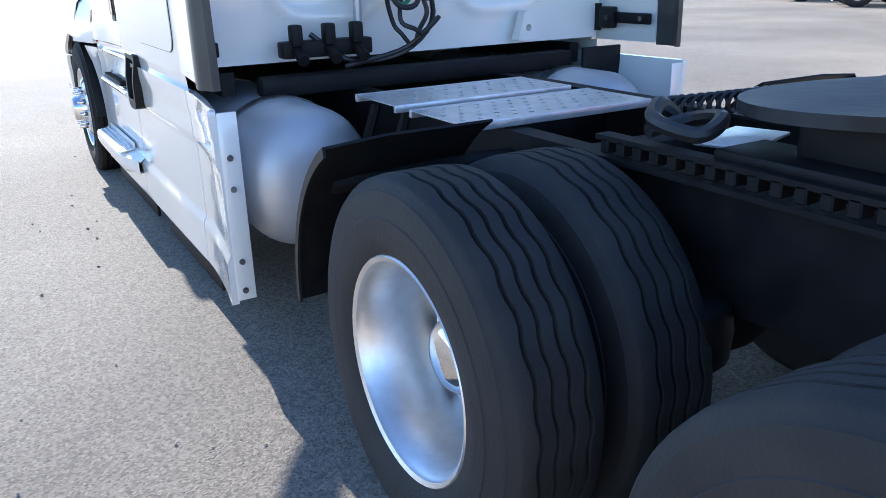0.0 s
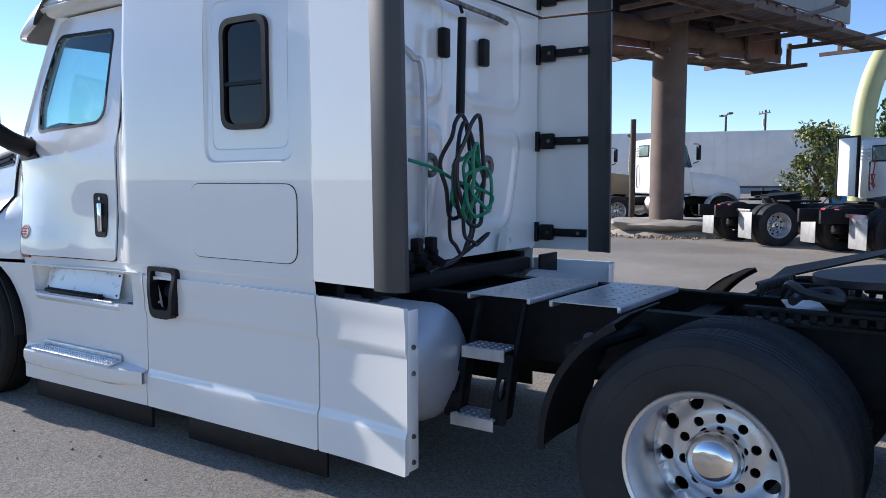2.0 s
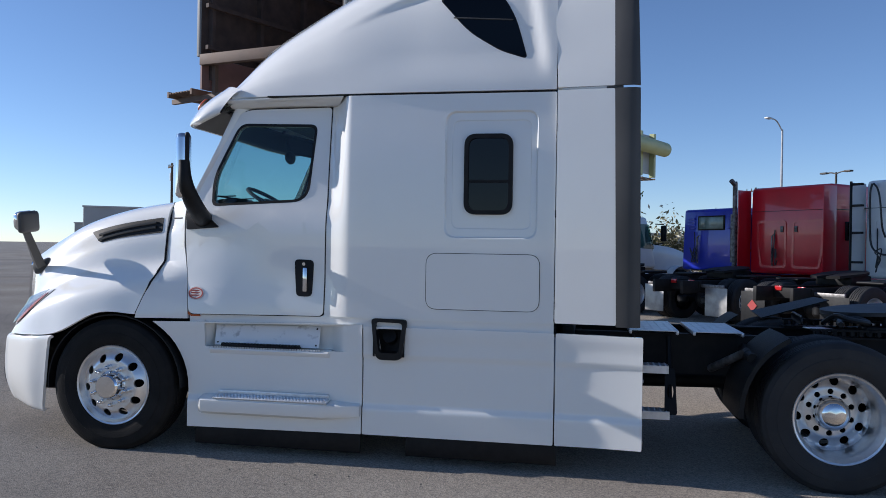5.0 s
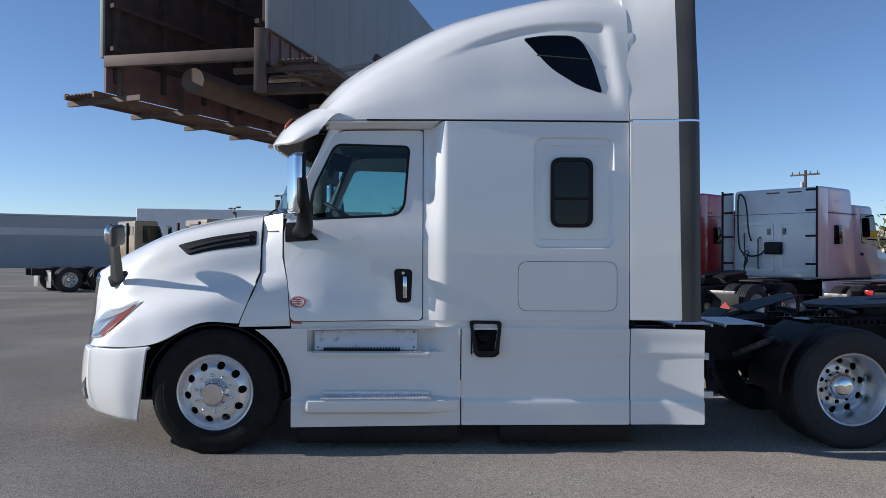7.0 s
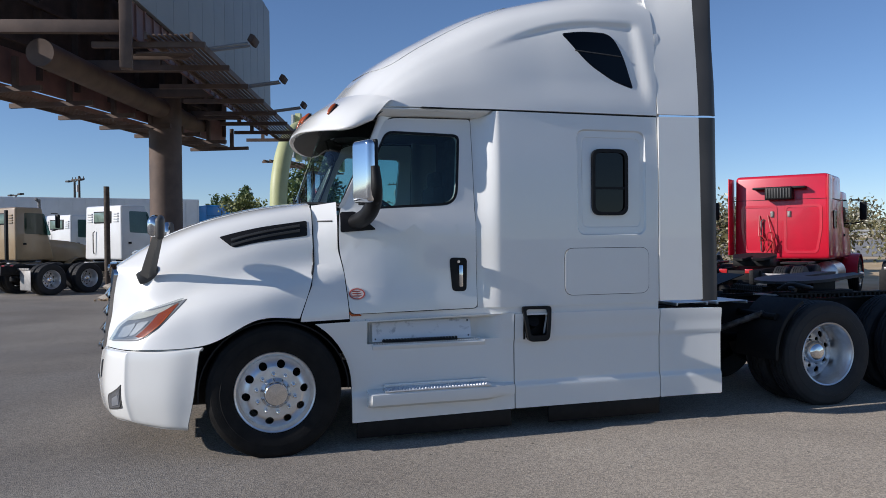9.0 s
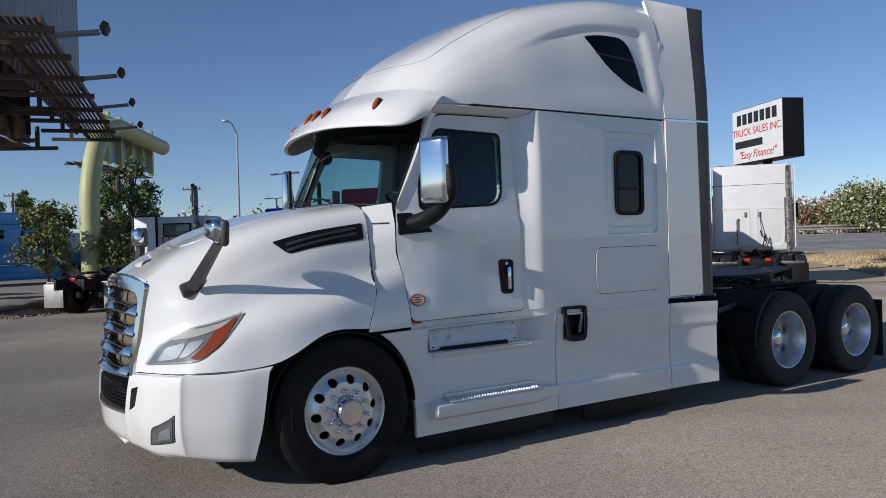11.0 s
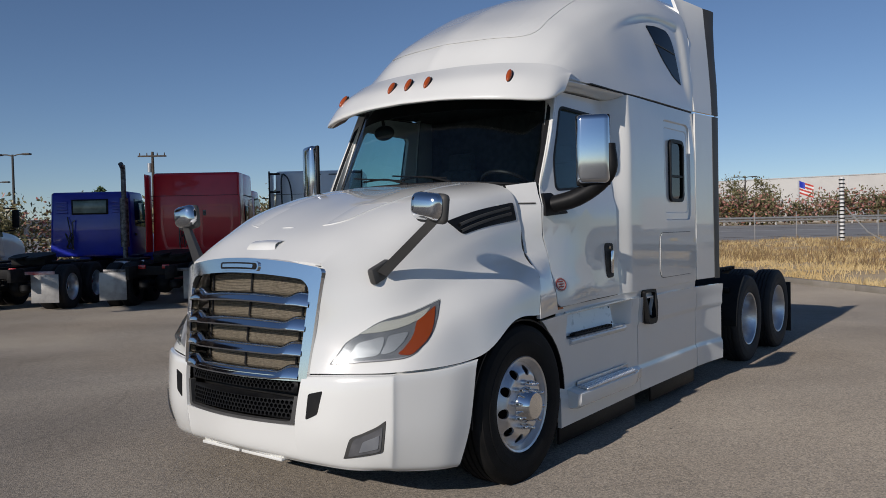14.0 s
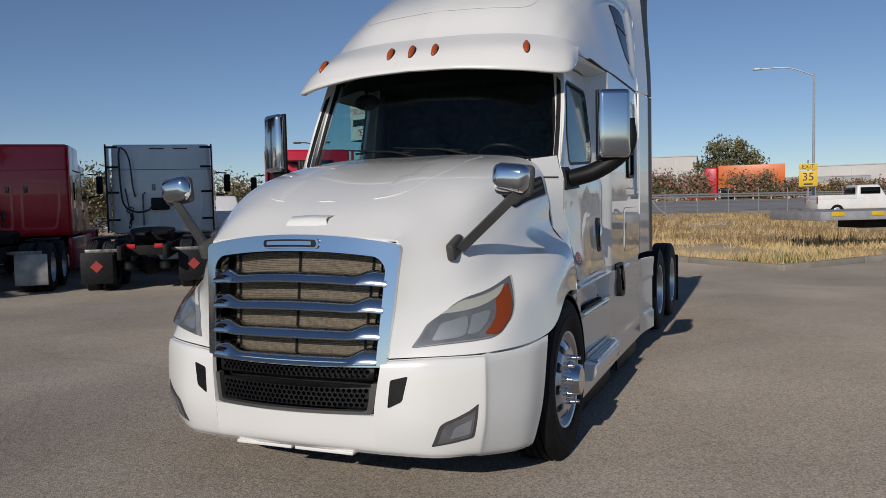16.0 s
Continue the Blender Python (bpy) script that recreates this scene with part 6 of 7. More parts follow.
    if stack is not None:
        bm = bmesh.new()
        tube(bm, [(stack, back - 0.16, 1.0), (stack, back - 0.16, ctop + rise - 0.27), (stack, back - 0.20, ctop + rise - 0.10), (stack, back - 0.32, ctop + rise)], 0.065, 12, 20)
        cyl(bm, (stack, back - 0.16, 1.3), (stack, back - 0.16, ctop - 0.2), 0.11, n=16)
        part("exhaust_pipe", bm, RAW_METAL, T, "upright metal exhaust stack")
    if roof_unit:
        u = rbox("air_conditioner", T, PLASTIC, -0.32, 0.32, back - 0.28, back, top - 0.62, top - 0.30, 0.03)
        for i in range(9):
            rbox("grille_slat", u, GREY_TRIM, -0.28 + i * 0.066, -0.25 + i * 0.066, back - 0.295, back - 0.27, top - 0.58, top - 0.34, 0.004)
        for s in (-1, 1):
            rbox("unit_arm", u, PLASTIC, min(s * 0.3, s * 0.62), max(s * 0.3, s * 0.62), back - 0.24, back, top - 0.36, top - 0.30, 0.02)
    if hoses:
        for hx, mat in hoses:
            bm = bmesh.new()
            pts = [(hx + 0.10 * rnd.uniform(-1, 1), back - 0.12 - 0.1 * rnd.random(), low + 0.15 + 0.5 * rnd.random()) for _ in range(9)]
            tube(bm, [(hx - 0.1, back - 0.02, low + 1.1)] + pts, 0.014, 6, 70)
            part("air_hose", bm, mat, T)
    bm = bmesh.new()
    tube(bm, [(-0.45, back - 0.04, low + 0.2), (-0.45, back - 0.07, low + 0.3), (-0.45, back - 0.07, low + 0.95), (-0.40, back - 0.03, low + 1.0)], 0.02, 8)
    part("grab_rail", bm, RAW_METAL, T)
    return T


EMBLEM = material("red_emblem", (0.34, 0.035, 0.03), 0.5)
WD = yard_truck("white day-cab tractor with upright exhaust stack", 16.43, -1.51, -138.0, OFFWHITE, 3.5, 2.63, 0, 1.06, stack=0.80, rise=0.92, flap=FLAP, hoses=[(-0.2, RED_HOSE)])
shield = rbox("heat_shield", WD, OFFWHITE, -1.22, -0.42, 3.05, 3.09, 1.12, 2.66, 0.03, "white plate with black rubber rim behind the cab")
for x0, x1, z0, z1 in ((-1.25, -1.20, 1.10, 2.68), (-0.44, -0.39, 1.10, 2.68), (-1.20, -0.44, 2.63, 2.68)):
    rbox("shield_rim", shield, PLASTIC, x0, x1, 3.03, 3.11, z0, z1, 0.01)
yard_truck("dark blue day-cab tractor with louvred rear window", 14.51, -4.17, -141.7, BLUE, 3.84, 2.82, 0, 1.14, stack=1.0, flap=FLAP, tape=True, hoses=[(-0.5, BLACK_HOSE)])
yard_truck("dark red sleeper tractor with raised roof", 12.25, -6.4, -140.4, RED, 2.9, 3.25, 1.7, 1.19, flap=FLAP, hoses=[(-0.3, BLACK_HOSE)], tank=False)
WT = yard_truck("white sleeper tractor with black fairing hinges", 9.6, -8.08, -143.5, OFFWHITE, 3.0, 3.22, 1.6, 1.18, flap=PLASTIC, flap_sign=EMBLEM, hinges=True, hoses=[(-0.75, BLACK_HOSE)], tank=False)
bm = bmesh.new()
tube(bm, [(-0.93, 2.9, 3.14), (-0.95, 2.86, 2.9), (-0.93, 2.84, 2.2), (-0.86, 2.82, 1.75), (-0.6, 2.80, 1.58), (-0.32, 2.82, 1.62), (-0.22, 2.88, 1.75)], 0.022, 8, 40)
tube(bm, [(-0.90, 2.9, 3.14), (-0.78, 2.86, 3.02), (-0.70, 2.84, 2.75), (-0.66, 2.86, 2.2), (-0.62, 2.92, 1.95)], 0.02, 8, 30)
part("cable_hose", bm, BLACK_HOSE, WT)
rbox("socket_box", WT, PLASTIC, -0.26, 0.16, 2.86, 3.0, 1.62, 1.92, 0.03)
for xx in (-0.1, 0.45):
    rbox("roof_slot", WT, GREY_TRIM, xx - 0.17, xx + 0.17, 2.985, 3.02, 3.10, 3.13, 0.005)
yard_truck("bright red sleeper tractor with rear cooling unit", 7.11, -10.9, -143.0, RED2, 3.25, 3.15, 1.8, 1.13, flap=PLASTIC, roof_unit=True, hoses=[(-0.4, RED_HOSE), (-0.2, RED_HOSE)])
yard_truck("white sleeper tractor below the yard sign", 7.14, -16.46, -143.0, OFFWHITE, 3.0, 3.7, 1.7, 1.15, flap=PLASTIC, stack=1.0, hoses=[(0.3, BLACK_HOSE)])
for x, y, col, lab in ((21.2, 5.65, OFFWHITE, "white day-cab tractor at the end of the row"), (23.0, 9.3, TAN, "tan day-cab tractor with dark heat shields"), (25.2, 12.9, TAN, "tan day-cab tractor with dark heat shields")):
    yard_truck(lab, x, y, -140, col, 2.6, 2.95, 0, 1.1, shields=col is TAN, fifth=False)
yard_truck("white day-cab tractor with long hood", 28.0, 8.2, -140, OFFWHITE, 2.6, 2.85, 0, 1.05, stack=-1.0)
yard_truck("sky blue sleeper tractor coupled to a white trailer", 40.1, 2.75, -168, SKYBLUE, 2.5, 3.75, 1.8, 1.2, tank=False)
BT = thing("box_trailer", "long white ribbed box trailer behind the blue tractor", "trailer", pose(40.1, 2.75, 0, 0, 0, -168))
rbox("trailer_box", BT, OFFWHITE, -1.28, 1.28, -11.6, 2.15, 1.2, 4.05, 0.04)
for i in range(22):
    for sd in (-1, 1):
        rbox("side_post", BT, OFFWHITE, sd * 1.29 - 0.015, sd * 1.29 + 0.015, -11.4 + i * 0.64, -11.34 + i * 0.64, 1.3, 3.98, 0)
rbox("bottom_rail", BT, GREY_TRIM, -1.30, 1.30, -11.6, 2.15, 1.10, 1.22, 0.01)
for yy in (-9.2, -10.5):
    for sd in (-1, 1):
        wheel(BT, sd * 1.085, yy, False, 20)
rbox("axle_frame", BT, BLACK_PAINT, -0.6, 0.6, -11.2, -8.4, 0.5, 1.1, 0.02)

# ---- advertising structure on its round steel column ----
BROWN = material("brown_steel", (0.10, 0.07, 0.055), 0.6, 0.2, (0.15, 0.105, 0.08), 2.2, rough2=0.8, bump=0.1)
PRIMER = material("faded_red_primer", (0.21, 0.115, 0.10), 0.7, 0, (0.15, 0.085, 0.075), 2.0)
GREYFACE = material("blank_sign_face", (0.22, 0.235, 0.24), 0.6, 0, (0.25, 0.265, 0.27), 0.6)
DARKFACE = material("sign_back", (0.05, 0.035, 0.03), 0.8, 0, (0.08, 0.055, 0.045), 3)
CONC = material("concrete", (0.36, 0.32, 0.27), 0.9, 0, (0.28, 0.25, 0.20), 2.5, bump=0.4, bump_scale=30)
DIRT = material("dry_dirt", (0.42, 0.30, 0.18), 0.95, 0, (0.30, 0.21, 0.12), 5, bump=0.6, bump_scale=20)
B = thing("billboard", "brown steel V-shaped billboard with blank grey face", "billboard")
bm = bmesh.new()
cyl(bm, (18.5, 1.35, -0.2), (18.5, 1.35, 6.15), 0.48, n=40)
part("column", bm, BROWN, B)
bm = bmesh.new()
cyl(bm, (10.9, 3.5, 5.6), (24.2, -0.25, 5.75), 0.29, n=28)
part("torsion_tube", bm, BROWN, B)
# two faces spread towards the yard: (near end, far end, outer side, catwalk height)
for A, Z, out, zc, zb in ((Vector((9.9, 1.6, 0)), Vector((24.9, -2.35, 0)), 1, 5.85, 6.55), (Vector((10.9, 5.6, 0)), Vector((23.6, -0.5, 0)), -1, 5.3, 6.1)):
    ax = (Z - A).normalized()
    no = Vector((ax.y, -ax.x, 0)) * out
    L = (Z - A).length
    rot = Matrix.Rotation(math.atan2(ax.y, ax.x), 3, "Z")
    at = lambda f, d, z: A + ax * (L * f) + no * d + Vector((0, 0, z))
    bm = bmesh.new()
    box(bm, at(0.5, 0.0, zb + 2.13), (L, 0.10, 4.26), 0.01, rot)
    face = part("sign_face", bm, GREYFACE, B, "blank grey sign face")
    for i in range(1, 12):
        bm = bmesh.new()
        box(bm, at(i / 12, 0.052, zb + 2.13), (0.012, 0.006, 4.25), 0, rot)
        part("panel_joint", bm, GREYFACE, face)
    bm = bmesh.new()
    box(bm, at(0.5, -0.06, zb + 2.13), (L - 0.1, 0.02, 4.2), 0, rot)
    back = part("sign_back", bm, DARKFACE, B, "dark brown ribbed back of the sign")
    for i in range(10):
        bm = bmesh.new()
        box(bm, at(0.02 + 0.96 * i / 9, -0.15, zb + 1.8), (0.10, 0.18, 4.7), 0, rot)
        part("upright", bm, DARKFACE, back)
    for z in (zb + 0.2, zb + 1.2, zb + 2.4, zb + 3.6):
        bm = bmesh.new()
        box(bm, at(0.5, -0.27, z), (L - 0.1, 0.10, 0.10), 0, rot)
        part("girt", bm, DARKFACE, back)
    bm = bmesh.new()
    box(bm, at(0.5, -0.10, (zb + zc) / 2), (L - 0.05, 0.06, zb - zc), 0, rot)
    for i in range(28):
        box(bm, at((i + 0.5) / 28, -0.05, (zb + zc) / 2), (0.05, 0.05, zb - zc - 0.02), 0, rot)
    part("apron", bm, PRIMER, B, "ribbed brown apron under the sign")
    bm = bmesh.new()
    box(bm, at(0.53, 0.22, zc - 0.02), (L + 0.9, 0.06, 0.14), 0, rot)
    walkway = part("catwalk", bm, BROWN, B)
    bm = bmesh.new()
    box(bm, at(0.53, 1.14, zc - 0.02), (L + 0.9, 0.06, 0.14), 0, rot)
    part("outer_rail", bm, BROWN, walkway)
    for j in range(8):
        bm = bmesh.new()
        box(bm, at(0.53, 0.28 + j * 0.11, zc), (L + 0.9, 0.06, 0.03), 0, rot)
        part("slat", bm, BROWN, walkway)
    for i in range(8):
        bm = bmesh.new()
        box(bm, at(0.02 + 0.99 * i / 7, 0.2, zc - 0.14), (0.10, 2.3, 0.12), 0, rot)
        box(bm, at(0.02 + 0.99 * i / 7, -0.3, zc + 0.25), (0.10, 0.12, 0.7), 0, rot)
        part("outrigger", bm, BROWN, B)
    for f in (0.1, 0.37, 0.64, 0.93):
        for d in (-0.12, 0.12):
            bm = bmesh.new()
            tube(bm, [at(f + d / L, 1.0, zc + 0.05), at(f + d / L, 2.0, zc + 0.18)], 0.03, 6)
            arm = part("lamp_arm", bm, GREYFACE, B)
        bm = bmesh.new()
        box(bm, at(f, 2.1, zc + 0.26), (0.55, 0.13, 0.18), 0.03, rot @ Matrix.Rotation(0.5, 3, "X"))
        part("sign_floodlight", bm, DARKFACE, B)
for p, q, z, w, h in (((9.95, 1.7), (10.9, 5.5), 6.0, 0.16, 0.26), ((13.2, 0.8), (14.0, 3.9), 5.95, 0.2, 0.26), ((16.6, -0.1), (17.2, 2.3), 5.95, 0.2, 0.26), ((20.6, -1.1), (20.9, 0.6), 5.95, 0.2, 0.26)):
    p, q = Vector((*p, z)), Vector((*q, z))
    bm = bmesh.new()
    box(bm, (p + q) / 2, ((q - p).length, w, h), 0.01, Matrix.Rotation(math.atan2(q.y - p.y, q.x - p.x), 3, "Z"))
    part("cross_beam", bm, BROWN, B)
bm = bmesh.new()
box(bm, (9.95, 1.75, 5.85), (0.24, 0.24, 1.4), 0.01)
for j in range(6):
    box(bm, (10.05 + j * 0.12, 1.0 + 0.03 * j, 5.55), (0.05, 1.2, 0.03), 0, Matrix.Rotation(-0.26, 3, "Z"))
part("end_frame", bm, BROWN, B)
bm = bmesh.new()
lathe(bm, [(0.0, 1.95), (0.10, 1.85), (0.17, 1.55), (0.30, 1.75), (0.34, 1.80), (0.40, 1.74), (0.42, 1.2), (0.42, 0.3)], 44, "Z")
for v in bm.verts:
    v.co += Vector((noise.noise(v.co * 1.3), noise.noise(v.co * 1.7 + Vector((5, 0, 0))), 0.25 * noise.noise(v.co * 2.5))) * 0.3
tagged(part("column_footing", bm, CONC, m=pose(18.5, 1.35, -0.02)), "rough broken concrete footing under the billboard column", "footing")
bm = bmesh.new()
for i in range(420):
    a, d = rnd.uniform(2.2, 5.6), 1.5 + 1.1 * rnd.random() ** 1.6
    bmesh.ops.create_icosphere(bm, subdivisions=1, radius=rnd.uniform(0.02, 0.06) + 0.09 * rnd.random() * max(0, 2.2 - d),
                               matrix=pose(d * math.cos(a), d * math.sin(a), 0.02 + 0.12 * rnd.random() * max(0, 2.1 - d), rnd.uniform(0, 90), rnd.uniform(0, 90), 0) @ Matrix.Diagonal((rnd.uniform(0.7, 1.4), rnd.uniform(0.7, 1.3), rnd.uniform(0.5, 0.9), 1)))
tagged(part("dirt_heap", bm, DIRT, m=pose(18.5, 1.35, 0)), "loose dirt clods heaped round the footing", "dirt", kind="stuff")

# pale yellow curved-pipe sign
PALE = material("pale_yellow_steel", (0.50, 0.52, 0.26), 0.5, 0, (0.44, 0.46, 0.23), 1.5)
Y = thing("pipe_sign", "pale yellow curved pipe sign seen from behind", "sign")
bm = bmesh.new()
e = Vector((8.1, -4.6, 0)).normalized()
o = Vector((26.05, -2.76, 0))
tube(bm, [o + Vector((0, 0, -0.2)), o + Vector((0, 0, 2.8)), o + e * 0.25 + Vector((0, 0, 4.5)), o + e * 1.2 + Vector((0, 0, 6.0)), o + e * 3.0 + Vector((0, 0, 6.75)), o + e * 6.0 + Vector((0, 0, 6.75)), o + e * 9.6 + Vector((0, 0, 6.7))], 0.36, 20, 60)
part("pipe", bm, PALE, Y)
n2 = Vector((e.y, -e.x, 0)) * -1
bm = bmesh.new()
rot = Matrix.Rotation(math.atan2(e.y, e.x), 3, "Z")
box(bm, o + e * 6.4 - n2 * -0.7 + Vector((0, 0, 6.45)), (6.4, 0.1, 1.95), 0, rot)
part("sign_panel", bm, material("sign_rear", (0.42, 0.45, 0.46), 0.6), Y)
for i in range(5):
    bm = bmesh.new()
    box(bm, o + e * (3.5 + i * 1.45) + n2 * 0.52 + Vector((0, 0, 6.4)), (0.22, 0.25, 2.2), 0, rot)
    part("stiffener", bm, PALE, Y)
bm = bmesh.new()
for j in range(4):
    box(bm, o + e * 6.2 + n2 * (0.9 + j * 0.3) + Vector((0, 0, 5.3)), (7.4, 0.08, 0.06), 0, rot)
for i in range(6):
    box(bm, o + e * (2.8 + i * 1.4) + n2 * 1.3 + Vector((0, 0, 5.25)), (0.08, 1.4, 0.08), 0, rot)
part("catwalk", bm, BROWN, Y)

# ---- planting ----
LEAF = material("leaves", (0.07, 0.12, 0.03), 0.55, 0, (0.12, 0.17, 0.06), 3)
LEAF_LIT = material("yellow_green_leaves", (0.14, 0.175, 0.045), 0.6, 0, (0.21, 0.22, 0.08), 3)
LEAF_DRY = material("dusty_leaves", (0.13, 0.13, 0.055), 0.7, 0, (0.21, 0.18, 0.09), 2)
BARK = material("bark", (0.10, 0.08, 0.06), 0.9, 0, (0.06, 0.045, 0.035), 8, bump=0.5, bump_scale=25)
BLOSSOM_W, BLOSSOM_P = material("white_blossom", (0.60, 0.57, 0.44), 0.7), material("pink_blossom", (0.45, 0.16, 0.15), 0.7, 0, (0.5, 0.28, 0.2), 4)
DRY = material("dry_grass", (0.58, 0.41, 0.17), 0.9, 0, (0.74, 0.58, 0.31), 0.5, contrast=(0.3, 0.7))
DRY_SOIL = material("dry_soil", (0.50, 0.36, 0.20), 0.95, 0, (0.62, 0.48, 0.30), 0.6, detail=8, bump=0.5, bump_scale=6)
rng = np.random.RandomState(7)


def cards(name, centres, spread, count, size, mat, parent=None, flat=0.0, blossom=None, share=0.0, m=None):
    """Many small leaf blades strewn about clump centres, as one mesh."""
    c = np.asarray(centres, float)
    sp = np.asarray(spread, float)
    k = rng.randint(0, len(c), count)
    d = rng.normal(size=(count, 3))
    d /= np.linalg.norm(d, axis=1)[:, None]
    r = rng.uniform(0.02, 1.0, count) ** 0.55 * rng.uniform(0.75, 1.25, count)
    p = c[k] + d * r[:, None] * (sp[k][:, None] if sp.ndim == 1 else sp[k])
    a = rng.normal(size=(count, 3))
    a /= np.linalg.norm(a, axis=1)[:, None]
    b = np.cross(a, rng.normal(size=(count, 3)))
    b /= np.linalg.norm(b, axis=1)[:, None]
    s = size * rng.uniform(0.6, 1.4, count)[:, None]
    v = np.stack([p - a * s, p + b * s * 0.45, p + a * s, p - b * s * 0.45], 1).reshape(-1, 3)
    f = np.arange(count * 4).reshape(-1, 4)
    me = bpy.data.meshes.new(name)
    me.from_pydata(v.tolist(), [], f.tolist())
    me.materials.append(mat)
    if blossom:
        me.materials.append(blossom)
        me.polygons.foreach_set("material_index", (rng.rand(count) < share).astype(int).tolist())
    me.update()
    return piece(name, me, parent, "", m)


def tree(label, x, y, height, crown, leaf=LEAF, clumps=26, leaves=3200, lean=0.0, size=0.11):
    T = thing("tree", label, "tree", pose(x, y, 0))
    bm = bmesh.new()
    tips = []
    tube(bm, [(0, 0, -0.1), (lean * 0.3, 0, height * 0.3), (lean * 0.7, 0.1, height * 0.6), (lean, 0, height * 0.9)], height * 0.018, 8, 10)
    for i in range(clumps):
        a, h = rng.uniform(0, 6.28), rng.uniform(0.32, 0.97)
        rad = crown * (0.35 + 0.75 * math.sin(math.pi * min(1, (h - 0.2) * 1.15))) * rng.uniform(0.45, 1.0)
        tip = (lean * h + rad * math.cos(a), rad * math.sin(a), height * h)
        tips.append(tip)
        tube(bm, [(lean * h * 0.7, 0, height * (h - 0.22)), (lean * h + rad * 0.5 * math.cos(a), rad * 0.5 * math.sin(a), height * (h - 0.08)), tip], height * 0.006, 5, 6)
    part("trunk", bm, BARK, T)
    cards("crown", tips, rng.uniform(0.35, 0.85, clumps) * crown * 0.62, leaves, size, leaf, T)
    return T


def hedge(label, a, b, height, depth, blossom, share, leaf=LEAF, count=5000, size=0.13, z=0.0):
    a, b = np.array(a, float), np.array(b, float)
    n = max(4, int(np.linalg.norm(b - a) / 1.1))
    cs, sp = [], []
    for i in range(n * 2):
        f = rng.rand()
        h = rng.uniform(0.25, 0.62)
        cs.append((*(a + (b - a) * f + rng.uniform(-0.3, 0.3, 2) * depth), z + height * h))
        sp.append((rng.uniform(0.6, 1.0) * depth * 0.7, rng.uniform(0.6, 1.0) * depth * 0.7, height * min(h, 1 - h) * rng.uniform(0.9, 1.15)))
    ob = cards("flowering_hedge", cs, sp, count, size, leaf, None, 0, blossom, share)
    return tagged(ob, label, "hedge", kind="stuff")


tree("leafy young tree beside the yellow sign pole", 27.8, -4.2, 5.2, 1.25, LEAF, 22, 2500, 0.3, 0.11)
tree("multi-stemmed shrub tree at the yard edge", 29.6, -5.0, 5.3, 1.15, LEAF, 18, 2100, -0.2, 0.11)
for x, y, h in ((26.6, -1.35, 3.4), (26.0, -3.9, 2.6), (29.0, -4.2, 3.0)):
    tree("low green shrub at the yard edge", x, y, h, 0.95, LEAF_LIT, 26, 3800, 0, 0.085)
for x, y, h in ((52.4, -1.0, 5.0), (54.6, -2.6, 5.9), (56.2, -3.6, 4.6), (70.0, -37.0, 6.5)):
    tree("dark green conifer far behind the yard", x, y, h, 0.95, LEAF, 30, 2400, 0, 0.13)
tree("broad dusty tree beyond the road", 3.2, -125.0, 10.3, 4.1, LEAF_DRY, 40, 5200, 0.6, 0.26)
tree("sparse dusty tree beyond the road", 34.0, -128.0, 8.5, 4.0, LEAF_DRY, 26, 1800, 0.5, 0.24)
hedge("white-flowering oleander hedge behind the yard", (38.5, -4.5), (48, -14), 4.0, 2.2, BLOSSOM_W, 0.18, LEAF_DRY, 9000, 0.14)
hedge("pink-flowering oleander hedge behind the row", (46, -14), (40, -42), 4.0, 2.2, BLOSSOM_P, 0.35, LEAF_DRY, 9000, 0.14)
hedge("white-flowering oleander hedge behind the red tractor", (31, -24), (22, -36), 4.2, 2.2, BLOSSOM_W, 0.18, LEAF_DRY, 14000, 0.13)
hedge("white-flowering oleander hedge behind the red tractor", (41, -13), (31, -24), 3.8, 2.0, BLOSSOM_W, 0.18, LEAF_DRY, 12000, 0.13)

# ---- dry lot, kerb, road ----
K = Vector((-2.6, -13.7, 0))
E1, E2 = Vector((0.70, -0.714, 0)), Vector((-0.58, -0.814, 0))
bm = bmesh.new()
rows = []
for i in range(41):
    rows.append([])
    for j in range(41):
        a, b = 0.16 + 46 * (i / 40) ** 1.6, 0.16 + 52 * (j / 40) ** 1.6
        p = K + E1 * a + E2 * b
        p.z = 0.10 + 0.10 * noise.noise(p * 0.22) + 0.25 * ease(3, 14, min(a, b)) * (0.5 + noise.noise(p * 0.35))
        rows[-1].append(p)
add_grid(bm, rows, weld=False)
tagged(part("dry_lot", bm, DRY_SOIL), "dry bare soil under the yellow grass", "ground", kind="structure")


def lot_z(p):
    d = p - K
    det = E1.x * E2.y - E1.y * E2.x
    a, b = (d.x * E2.y - d.y * E2.x) / det, (E1.x * d.y - E1.y * d.x) / det
    return 0.10 + 0.10 * noise.noise(Vector((p.x, p.y, 0)) * 0.22) + 0.25 * ease(3, 14, min(a, b)) * (0.5 + noise.noise(Vector((p.x, p.y, 0)) * 0.35)), a, b


